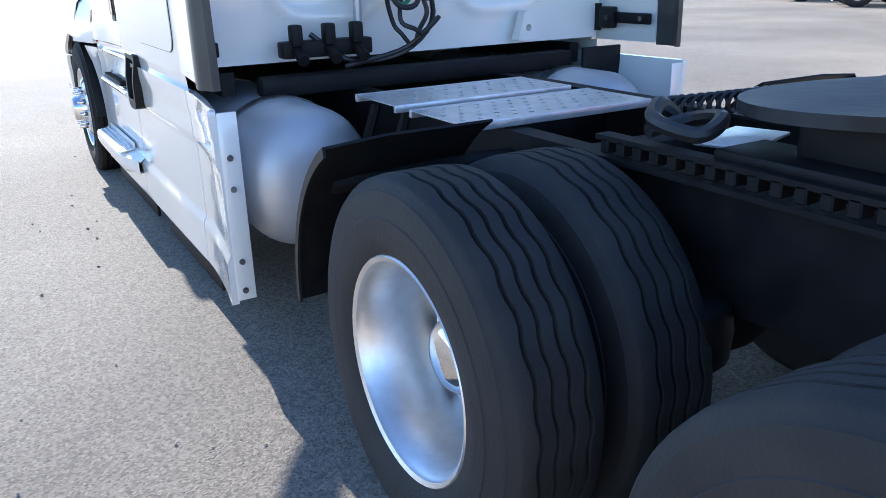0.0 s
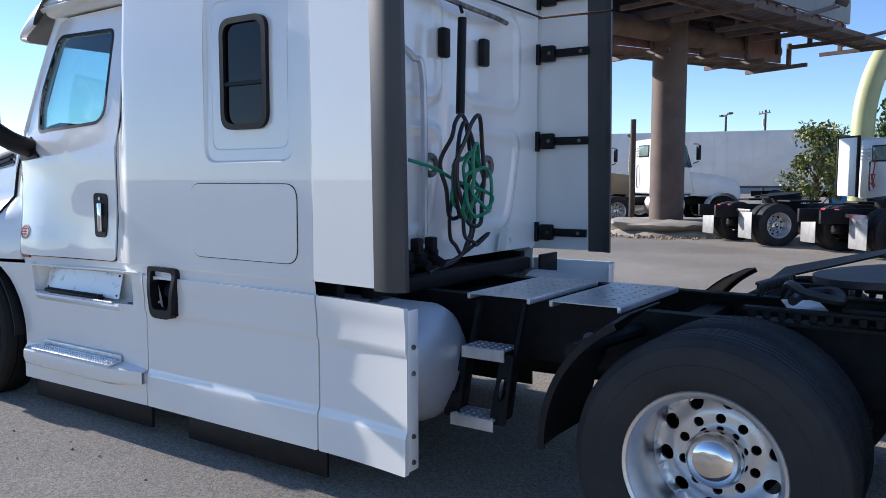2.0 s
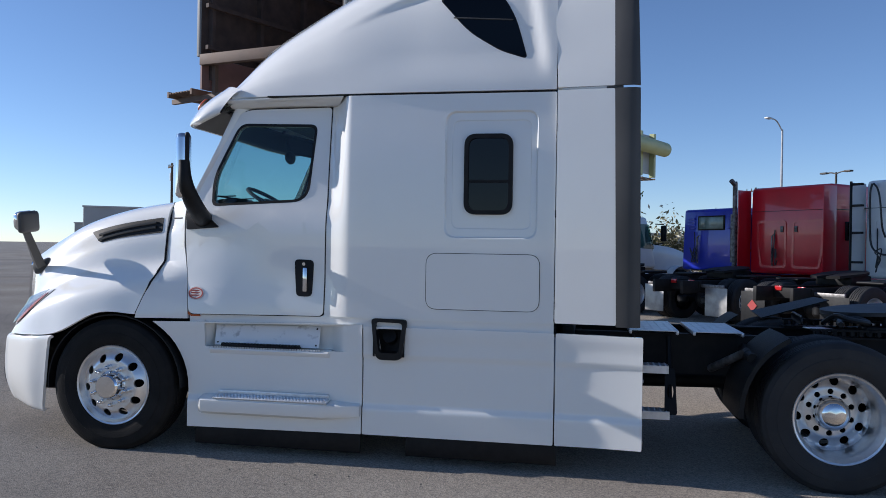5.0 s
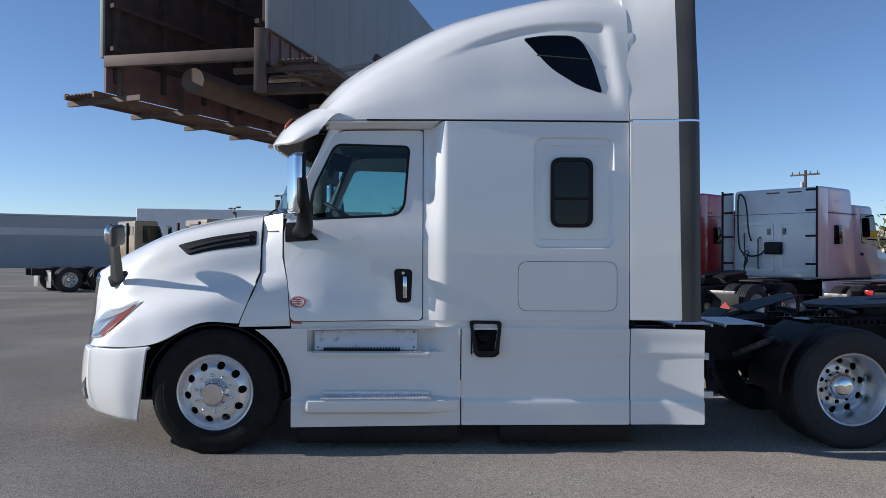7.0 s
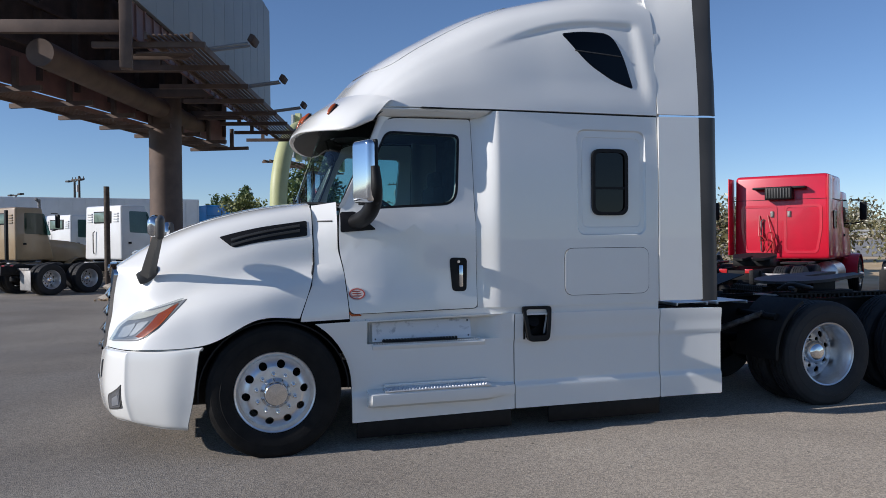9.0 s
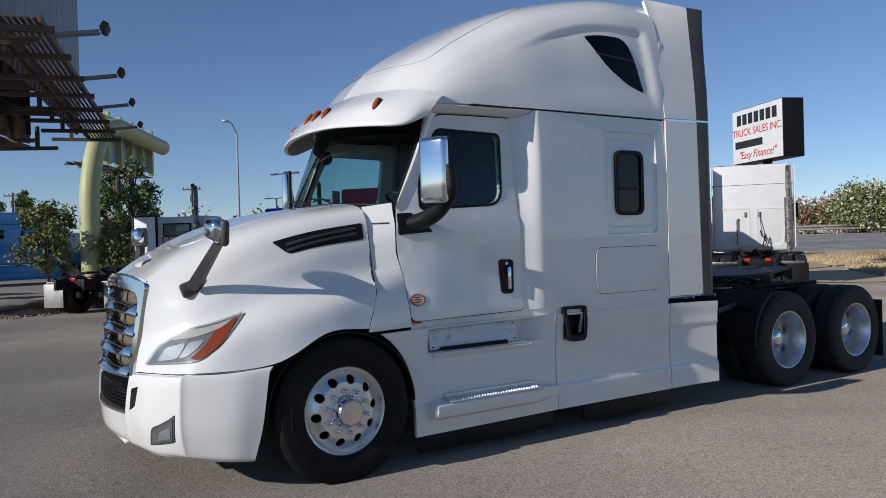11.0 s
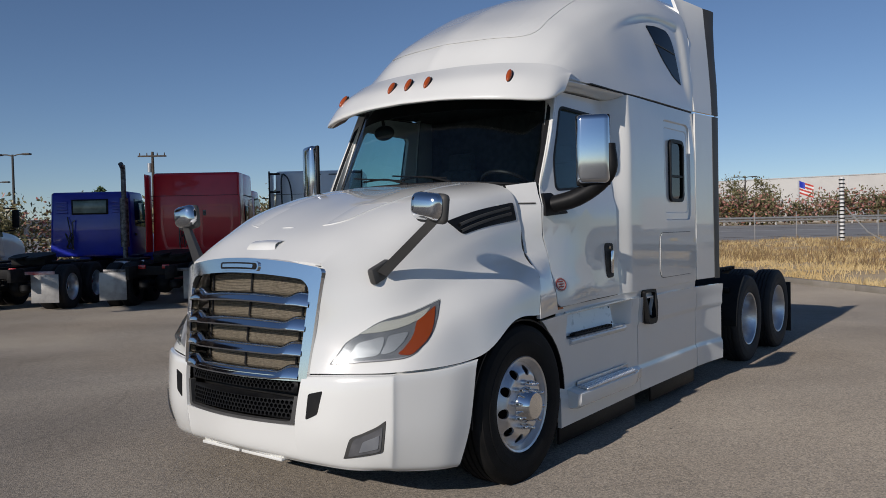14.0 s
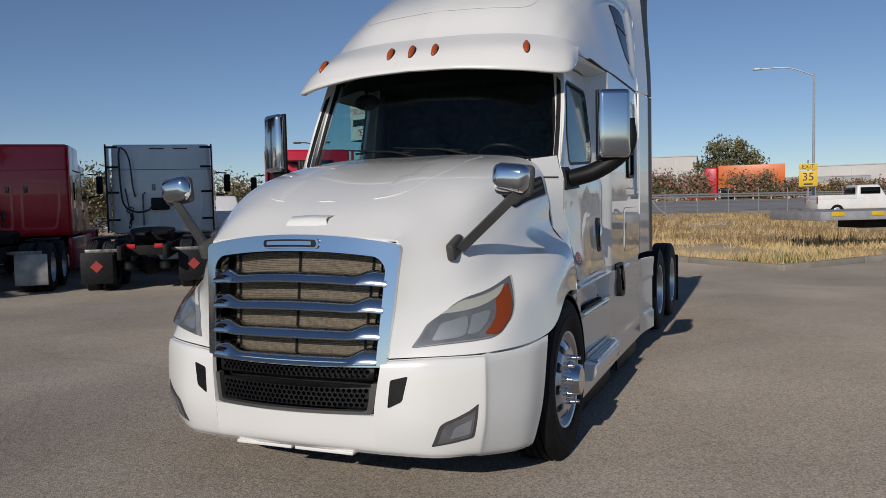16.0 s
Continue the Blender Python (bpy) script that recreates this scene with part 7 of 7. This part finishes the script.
def blades(name, count, amax, bmax, h0, h1, mat, label, patch=None, width=0.012, lo=0.25):
    vs, fs = [], []
    while len(fs) < count:
        a, b = amax * rng.rand() ** 1.3 + lo, bmax * rng.rand() ** 1.3 + lo
        p = K + E1 * a + E2 * b
        if noise.noise(Vector((p.x, p.y, 3)) * 0.5) < rng.uniform(-0.45, 0.32):
            continue
        if patch and (p - Vector(patch[0])).length > patch[1]:
            continue
        z = lot_z(p)[0] - 0.02
        for _ in range(5):
            q = p + Vector((rng.normal() * 0.07, rng.normal() * 0.07, 0))
            t = rng.uniform(0, 3.14)
            w = Vector((math.cos(t), math.sin(t), 0)) * width * rng.uniform(0.7, 1.6)
            tip = Vector((rng.normal() * 0.09, rng.normal() * 0.09, rng.uniform(h0, h1)))
            n = len(vs)
            vs += [(q.x - w.x, q.y - w.y, z), (q.x + w.x, q.y + w.y, z), (q.x + tip.x, q.y + tip.y, z + tip.z)]
            fs.append((n, n + 1, n + 2))
    me = bpy.data.meshes.new(name)
    me.from_pydata(vs, [], fs)
    me.materials.append(mat)
    me.update()
    return tagged(piece(name, me), label, "grass", kind="stuff")


blades("dry_grass", 60000, 34, 30, 0.05, 0.26, DRY, "tall dry yellow grass on the empty lot")
blades("dry_weeds", 14000, 30, 26, 0.12, 0.45, material("brown_weed", (0.20, 0.13, 0.06), 0.9, 0, (0.30, 0.2, 0.1), 2), "brown dead weeds in patches", None, 0.014, 4)
blades("green_weeds", 260, 6, 3.0, 0.08, 0.3, LEAF, "green weeds along the kerb", ((-2.9, -15.2, 0), 1.5), 0.02, 0.2)
for e, L in ((E1, 36.0), (E2, 40.0)):
    bm = bmesh.new()
    n = int(L / 3)
    rot = Matrix.Rotation(math.atan2(e.y, e.x), 3, "Z")
    for i in range(n):
        c = K + e * (L / n * (i + 0.5))
        box(bm, (c.x, c.y, 0.055), (L / n - 0.012, 0.15, 0.17), 0.02, rot)
    tagged(part("kerb", bm, CONC), "pale worn concrete kerb round the dry lot", "kerb", kind="structure")

GALV_RAIL = material("weathered_steel", (0.42, 0.42, 0.41), 0.5, 0.5, (0.34, 0.33, 0.31), 3)
D, HR = Vector((-0.73, -0.683, 0)), Vector((0.683, -0.73, 0))
N0 = Vector((10.0, -60.0, 0))
ROADMAT = material("road_surface", (0.27, 0.26, 0.25), 0.85, 0, (0.33, 0.32, 0.30), 0.3, bump=0.2, bump_scale=60)


def strip(name, o0, z0, o1, z1, a0, a1, mat, label, cat="road"):
    bm = bmesh.new()
    p = [N0 + D * a0 + HR * o0, N0 + D * a1 + HR * o0, N0 + D * a1 + HR * o1, N0 + D * a0 + HR * o1]
    vs = [bm.verts.new((q.x, q.y, z)) for q, z in zip(p, (z0, z0, z1, z1))]
    bm.faces.new(vs)
    if bm.faces[:][0].normal.z < 0:
        bmesh.ops.reverse_faces(bm, faces=bm.faces)
    bmesh.ops.subdivide_edges(bm, edges=bm.edges, cuts=6, use_grid_fill=True)
    return tagged(part(name, bm, mat), label, cat, kind="structure")


strip("verge", -30, 0.02, 0, 0.30, -48, 120, DRY_SOIL, "dry earth verge beside the road", "verge")
strip("road", 0, 0.31, 26, 1.25, -120, 160, ROADMAT, "pale asphalt road on a low bank")
strip("far_verge", 26, 1.26, 60, 1.5, -160, 200, DRY_SOIL, "dry earth verge beyond the road", "verge")
for o in (3.0, 12.8, 23.5):
    strip("lane_line", o, 0.33 + o * 0.0362, o + 0.3, 0.345 + o * 0.0362, -120, 160, material("white_line", (0.6, 0.6, 0.58), 0.7), "painted white road line", "road marking")
for a0, a1, bl in ((-60, -30, BLOSSOM_W), (-30, 5, BLOSSOM_P), (5, 45, BLOSSOM_P), (45, 95, BLOSSOM_P)):
    p, q = N0 + D * a0 + HR * 30, N0 + D * a1 + HR * 30
    hedge("flowering oleander hedge beyond the road", (p.x, p.y), (q.x, q.y), 4.0 if a0 < 40 else 2.8, 2.8, bl, 0.30, LEAF_DRY, 17000, 0.20, 1.35)
p = Vector((34.8, -74.0, 0))
hedge("large white-flowering oleander bush beside the road", (p.x - 1.6, p.y - 1.0), (p.x + 1.6, p.y + 1.0), 5.0, 4.6, BLOSSOM_W, 0.22, LEAF_LIT, 20000, 0.17, 1.2)

# fence along the road, with taped gate post
F = thing("wire_fence", "galvanised wire fence along the road", "fence")
bm = bmesh.new()
for i in range(24):
    c = N0 + D * (-10 + i * 3.0) + HR * -5
    cyl(bm, (c.x, c.y, 0), (c.x, c.y, 2.3), 0.035, n=8)
    part("fence_post", bm, GALV_RAIL, F)
    bm = bmesh.new()
for z in (0.6, 1.2, 1.8, 2.25):
    tube(bm, [N0 + D * -10 + HR * -5 + Vector((0, 0, z)), N0 + D * 59 + HR * -5 + Vector((0, 0, z))], 0.008, 4)
part("fence_wire", bm, RAW_METAL, F)
GP = thing("gate_post", "thin white marker post with two small signs", "post")
c = Vector((13.0, -40.9, 0))
bm = bmesh.new()
cyl(bm, (c.x, c.y, 0), (c.x, c.y, 4.2), 0.045, n=10)
part("post", bm, OFFWHITE, GP)
for dx, z in ((0.55, 2.2), (-1.35, 2.22)):
    bm = bmesh.new()
    box(bm, (c.x + dx, c.y + 0.06, z), (0.75, 0.02, 0.45), 0.005)
    part("small_sign", bm, material("faded_yellow", (0.6, 0.5, 0.16), 0.6), GP)
    bm = bmesh.new()
    cyl(bm, (c.x + dx, c.y, 0), (c.x + dx, c.y, z + 0.2), 0.04, n=8)
    part("sign_post", bm, BARK, GP)

BP = thing("banded_post", "tall white post with black bands at the fence", "post")
bm = bmesh.new()
cyl(bm, (6.0, -50.0, -0.1), (6.0, -50.0, 4.3), 0.13, n=12)
part("post", bm, OFFWHITE, BP)
for i in range(17):
    bm = bmesh.new()
    box(bm, (6.0, -50.0, 0.3 + i * 0.24), (0.30, 0.30, 0.08))
    part("band", bm, PLASTIC, BP)
bm = bmesh.new()
tube(bm, [(5.8, -50, 2.4), (4.6, -50, 0.9), (3.4, -50, 0.1)], 0.05, 6)
part("brace", bm, GALV_RAIL, BP)

# guard rail
bm = bmesh.new()
for z in (1.75, 2.05):
    p, q = N0 + D * -45 + HR * 26.6, N0 + D * 90 + HR * 26.6
    tube(bm, [p + Vector((0, 0, z)), q + Vector((0, 0, z))], 0.12, 6)
for i in range(46):
    c = N0 + D * (-45 + i * 3) + HR * 26.7
    box(bm, (c.x, c.y, 1.6), (0.15, 0.15, 0.9))
tagged(part("guard_rail", bm, GALV_RAIL), "weathered steel guard rail beyond the road", "guard rail")

# ---- poles and lamps ----
def lamp_post(label, x, y, h, arms, color):
    L = thing("street_lamp", label, "street lamp", pose(x, y, 0))
    bm = bmesh.new()
    cyl(bm, (0, 0, -0.1), (0, 0, h), 0.11, 0.07, 10)
    part("pole", bm, color, L)
    for dx, dy, dz in arms:
        bm = bmesh.new()
        tube(bm, [(0, 0, h - 0.1), (dx * 0.45, dy * 0.45, h + dz * 0.9), (dx, dy, h + dz)], 0.045, 6, 10)
        part("arm", bm, color, L)
        bm = bmesh.new()
        box(bm, (dx, dy, h + dz), (0.55, 0.3, 0.12), 0.03, Matrix.Rotation(math.atan2(dy, dx), 3, "Z"))
        part("lamp_head", bm, color, L)


GALV = material("galvanised_pole", (0.45, 0.46, 0.47), 0.5, 0.5, (0.38, 0.39, 0.4), 4)
DKPOLE = material("dark_pole", (0.05, 0.045, 0.04), 0.6)
for x, y, h, c in ((50.3, -20.2, 7.1, DKPOLE), (52.3, 8.6, 6.0, DKPOLE), (56, 13, 5.2, DKPOLE), (62, -24, 6.0, DKPOLE), (28, -44, 6.2, DKPOLE), (24, -92, 7.0, DKPOLE)):
    lamp_post("dark twin-headed yard lamp post", x, y, h, ((0.9, 0.5, 0), (-0.9, -0.5, 0)), c)
lamp_post("tall galvanised road lamp with curved arm", 51.5, -17.0, 10.2, ((-1.3, 1.2, 0.6),), GALV)
lamp_post("tall galvanised road lamp with long arm", -5.1, -55.3, 9.9, ((3.6, 0.2, 0.6),), GALV)
for x, y, h in ((51.5, -31.3, 8.1), (75, -20, 8.0), (90, -5, 8.2), (60, 34, 9), (80, 12, 8.5)):
    U = thing("utility_pole", "wooden utility pole with crossarm", "utility pole", pose(x, y, 0, 0, 0, 40))
    bm = bmesh.new()
    cyl(bm, (0, 0, -0.1), (0, 0, h), 0.15, 0.10, 10)
    part("pole", bm, BARK, U)
    bm = bmesh.new()
    box(bm, (0, 0.12, h - 0.35), (2.2, 0.1, 0.12), 0.01)
    for k in (-0.95, -0.4, 0.4, 0.95):
        cyl(bm, (k, 0.12, h - 0.3), (k, 0.12, h - 0.08), 0.05, 0.03, 8)
    part("crossarm", bm, BARK, U)
    bm = bmesh.new()
    cyl(bm, (0.25, 0, h - 1.6), (0.25, 0, h - 0.9), 0.16, n=12)
    part("transformer", bm, GALV, U)
bm = bmesh.new()
cyl(bm, (20.9, 3.3, -0.1), (20.9, 3.3, 3.5), 0.10, 0.09, 12)
tagged(part("wooden_post", bm, BARK), "bare weathered brown post in the yard", "post")

# ---- yard sign ----
SG = thing("yard_sign", "white yard sign box with black sides", "sign", pose(12.58, -24.96, 0, 0, 0, -23))
bm = bmesh.new()
box(bm, (0, 0, 5.45), (3.4, 0.85, 2.15), 0.02)
part("sign_box", bm, PLASTIC, SG)
bm = bmesh.new()
box(bm, (0, 0.43, 5.45), (3.36, 0.02, 2.1))
part("sign_face", bm, OFFWHITE, SG)
bm = bmesh.new()
cyl(bm, (0, 0, 0), (0, 0, 4.4), 0.18, n=16)
part("sign_pole", bm, DKPOLE, SG)


def lettering(txt, size, m, mat, parent, name="lettering", shear=0.0):
    cu = bpy.data.curves.new("text", "FONT")
    cu.body, cu.size, cu.align_x, cu.align_y, cu.extrude, cu.shear = txt, size, "CENTER", "CENTER", 0.004, shear
    ob = bpy.data.objects.new("text", cu)
    scene.collection.objects.link(ob)
    me = bpy.data.meshes.new_from_object(ob.evaluated_get(bpy.context.evaluated_depsgraph_get()))
    bpy.data.objects.remove(ob)
    me.materials.clear()
    me.materials.append(mat)
    return piece(name, me, parent, "", m)


SIGN_RED, SIGN_BLACK = material("sign_red", (0.55, 0.06, 0.04), 0.5), material("sign_black", (0.02, 0.02, 0.02), 0.5)
for k in range(7):
    bm = bmesh.new()
    box(bm, (-1.2 + k * 0.4, 0.445, 6.1), (0.3, 0.01, 0.42), 0.004)
    part("name_bar", bm, SIGN_BLACK, SG)
lettering("TRUCK SALES INC.", 0.40, pose(0, 0.445, 5.58, 90, 0, 180), SIGN_RED, SG)
bm = bmesh.new()
box(bm, (0.55, 0.445, 5.12), (1.9, 0.01, 0.28))
part("number_bar", bm, SIGN_BLACK, SG)
lettering('"Easy Finance!"', 0.42, pose(0, 0.445, 4.68, 90, 0, 180), SIGN_RED, SG, "lettering", 0.3)

# exit sign by the road
YEL = material("sign_yellow", (0.75, 0.48, 0.02), 0.5)
ES = thing("exit_sign", "yellow exit speed sign on a post", "road sign", pose(-4.7, -53.8, 0))
bm = bmesh.new()
cyl(bm, (0, -0.08, 0), (0, -0.08, 4.0), 0.05, n=8)
part("post", bm, GALV, ES)
for z, h in ((3.55, 0.42), (2.75, 1.05)):
    bm = bmesh.new()
    box(bm, (0, 0, z), (1.15, 0.02, h), 0.005)
    part("plate", bm, YEL, ES)
lettering("EXIT", 0.38, pose(0, 0.02, 3.55, 90, 0, 180), SIGN_BLACK, ES)
lettering("35", 0.75, pose(0, 0.02, 2.85, 90, 0, 180), SIGN_BLACK, ES)
bm = bmesh.new()
box(bm, (0, 0.02, 2.38), (0.55, 0.006, 0.10))
part("small_bar", bm, SIGN_BLACK, ES)
RS = thing("road_sign", "small yellow sign plate on a thin post", "road sign", pose(24.0, -62.5, 0, 0, 0, 30))
bm = bmesh.new()
box(bm, (0, 0, 4.6), (1.5, 0.08, 0.42), 0.01)
part("plate", bm, YEL, RS)
bm = bmesh.new()
cyl(bm, (0, -0.05, 0), (0, -0.05, 4.9), 0.05, n=8)
part("post", bm, GALV, RS)

# ---- vehicles and loads on the far side ----
def pickup(label, x, y, head, color):
    P = thing("pickup_truck", label, "pickup", pose(x, y, 0.35, 0, 0, head))
    body = rbox("body", P, color, -0.95, 0.95, -2.7, 2.6, 0.45, 1.05, 0.08)
    rbox("bed_wall", P, color, -0.95, 0.95, -2.7, -0.6, 1.0, 1.25, 0.04)
    rbox("cab", P, color, -0.88, 0.88, -0.6, 1.15, 1.0, 1.80, 0.10, "", (0.10, 0.45, 0.12))
    rbox("hood", P, color, -0.90, 0.90, 1.0, 2.55, 1.0, 1.18, 0.06)
    for s in (-1, 1):
        rbox("side_window", P, DARK_GLASS, s * 0.84 - 0.015, s * 0.84 + 0.015, -0.35, 0.72, 1.28, 1.66, 0.01)
        rbox("tail_lamp", P, RED_LENS, s * 0.88 - 0.06, s * 0.88 + 0.06, -2.73, -2.68, 0.8, 1.15, 0.01)
        for yy in (-1.65, 1.75):
            bm = bmesh.new()
            lathe(bm, [(-0.1, 0.2), (-0.11, 0.33), (-0.08, 0.37), (0.08, 0.37), (0.11, 0.33), (0.1, 0.2)], 24)
            w = part("wheel", bm, RUBBER, P, m=pose(s * 0.86, yy, 0.37))
            bm = bmesh.new()
            lathe(bm, [(-s * -0.09, 0.0), (-s * -0.10, 0.15), (-s * -0.08, 0.21), (-s * -0.02, 0.21)], 20)
            part("rim", bm, ALU, w)
    rbox("rear_window", P, DARK_GLASS, -0.7, 0.7, -0.60, -0.57, 1.3, 1.66, 0.01)


pickup("white pickup standing by the road", -7.1, -46.0, -252, OFFWHITE)
pickup("white pickup parked behind the row", 19.5, -22.5, 50, OFFWHITE)
ORANGE = paint("orange_paint", (0.75, 0.16, 0.01))
OT = thing("box_trailer", "long orange box trailer on the far road", "trailer", pose(-0.4, -115, 1.95, 0, 0, 90))
rbox("trailer_box", OT, ORANGE, -1.3, 1.3, -4.9, 3.8, 1.0, 4.15, 0.04)
rbox("trailer_skirt", OT, PLASTIC, -1.2, 1.2, -4.6, 3.5, -0.5, 1.0, 0.03)
OTT = thing("highway_tractor", "bright red tractor pulling the orange trailer", "truck", pose(-0.4, -115, 1.95, 0, 0, 90))
rbox("sleeper", OTT, RED2, -1.2, 1.2, -6.8, -5.0, -0.5, 3.95, 0.25)
rbox("cab", OTT, RED2, -1.1, 1.1, -7.9, -6.7, -0.5, 3.1, 0.2, "", (0.08, 0.0, 0.5))
rbox("hood", OTT, RED2, -0.95, 0.95, -9.1, -7.8, -0.5, 1.9, 0.2)
rbox("windscreen", OTT, DARK_GLASS, -0.9, 0.9, -7.75, -7.6, 2.1, 2.85, 0.02)

# flatbed trailer end
FB = thing("flatbed_trailer", "grey flatbed trailer with amber reflectors", "trailer", pose(-3.6, -18.4, -0.12, 0, 0, -150))
bm = bmesh.new()
box(bm, (5.5, 1.25, 1.17), (11.0, 2.5, 0.24), 0.02)
part("deck", bm, material("flatbed_grey", (0.42, 0.43, 0.44), 0.5, 0.3, (0.32, 0.33, 0.34), 4), FB)
for i in range(5):
    bm = bmesh.new()
    box(bm, (0.5 + i * 1.15, -0.012, 1.22), (0.36, 0.012, 0.12), 0.004)
    part("reflector", bm, YEL, FB)
bm = bmesh.new()
box(bm, (6.2, 1.25, 0.93), (9.0, 1.1, 0.26), 0.02)
box(bm, (4.8, 2.0, 0.60), (0.16, 0.16, 0.94), 0.01)
box(bm, (4.8, 0.5, 0.60), (0.16, 0.16, 0.94), 0.01)
part("under_frame", bm, BLACK_PAINT, FB)

# ---- buildings and flag in the distance ----
def building(label, x, y, w, d, h, head, wall, bands=(), doors=()):
    G = thing("warehouse", label, "building", pose(x, y, 0, 0, 0, head))
    rbox("wall", G, wall, -w / 2, w / 2, -d / 2, d / 2, -0.5, h, 0.05, "", None, 1)
    rbox("roof", G, material("roof_membrane", (0.5, 0.5, 0.49), 0.9), -w / 2 - 0.1, w / 2 + 0.1, -d / 2 - 0.1, d / 2 + 0.1, h - 0.02, h + 0.15, 0.02)
    for x0, x1, z0, z1, mat in bands:
        for s in (-1, 1):
            rbox("wall_band", G, mat, x0, x1, s * d / 2 - 0.06, s * d / 2 + 0.06, z0, z1, 0.01)
    n = int(w / 8)
    for i in range(n):
        for s in (-1, 1):
            rbox("panel_joint", G, GALV, -w / 2 + (i + 0.5) * 8 - 0.04, -w / 2 + (i + 0.5) * 8 + 0.04, s * d / 2 - 0.03, s * d / 2 + 0.03, 0, h - 0.2, 0)


WALLW = material("pale_wall", (0.62, 0.60, 0.56), 0.85, 0, (0.55, 0.53, 0.50), 0.3)
WALLG = material("grey_wall", (0.35, 0.36, 0.36), 0.85, 0, (0.40, 0.41, 0.41), 0.3)
building("long pale warehouse beyond the road", 42, -158, 62, 30, 9.2, 4, WALLW, ((-29, -16, 0, 4.5, WALLG), (8, 11, 0, 7, WALLG)))
building("low grey shop with a yellow band", -10.5, -142, 13, 10, 4.6, 0, WALLG, ((-6.4, 3.0, 2.6, 3.5, YEL),))
building("low pale buildings with yellow band", 55, -125, 50, 16, 5.0, 30, WALLW, ((-20, 18, 3.4, 4.2, YEL),))
building("cream warehouse beyond the road", -35, -150, 50, 20, 6.5, -8, WALLW, ((-20, 20, 0.0, 2.4, WALLG),))
building("grey industrial buildings across the road", 95, 30, 60, 20, 5.5, -60, WALLG, ((-20, 18, 3.4, 4.2, WALLW),))
building("grey industrial block behind the trees", 100, 62, 16, 12, 4.2, -60, WALLG)
building("long low flat-roofed grey warehouse", 105, -20, 90, 20, 3.7, -80, WALLG)
FG = thing("flag_pole", "flag flying on a tall pole", "flag", pose(26.2, -128, 0))
bm = bmesh.new()
cyl(bm, (0, 0, 0), (0, 0, 8.0), 0.07, n=8)
part("pole", bm, GALV, FG)
for i in range(7):
    bm = bmesh.new()
    rows = [[Vector((-0.05 - 2.0 * f, 0.25 * math.sin(5 * f), 7.9 - 0.8 * f - i * 0.28 - dz)) for f in np.linspace(0, 1, 10)] for dz in (0, 0.28)]
    add_grid(bm, rows)
    part("flag_stripe", bm, SIGN_RED if i % 2 == 0 else OFFWHITE, FG)
bm = bmesh.new()
rows = [[Vector((-0.05 - 0.85 * f, 0.25 * math.sin(2 * f) + 0.02, 7.92 - 0.33 * f - dz)) for f in np.linspace(0, 1, 6)] for dz in (0, 1.0)]
add_grid(bm, rows)
part("flag_canton", bm, BLUE, FG)

# ---- small stones and grit lying on the yard ----
lit = np.random.RandomState(21)
vs, fs = [], []
octa = np.array([(1, 0, 0), (-1, 0, 0), (0, 1, 0), (0, -1, 0), (0, 0, 1), (0, 0, -1)], float)
tri = ((0, 2, 4), (2, 1, 4), (1, 3, 4), (3, 0, 4), (2, 0, 5), (1, 2, 5), (3, 1, 5), (0, 3, 5))
for i in range(2200):
    r = 0.8 + 9 * lit.rand() ** 0.8
    a = lit.uniform(0, 6.283)
    x, y = -3.5 + r * math.cos(a), -1.0 + 1.2 * r * math.sin(a)
    k = 0.003 + 0.009 * lit.rand() ** 6
    p = octa * lit.uniform(0.6, 1.3, (6, 1)) * k * np.array((1.2, 1.0, 0.6)) + np.array((x, y, k * 0.4))
    n = len(vs)
    vs += p.tolist()
    fs += [(n + t[0], n + t[1], n + t[2]) for t in tri]
me = bpy.data.meshes.new("ground_litter")
me.from_pydata(vs, [], fs)
me.materials.append(material("grit", (0.40, 0.36, 0.30), 0.9, 0, (0.17, 0.15, 0.125), 1.5, contrast=(0.45, 0.55)))
me.update()
tagged(piece("ground_litter", me), "small loose stones and grit on the asphalt", "grit", kind="stuff")
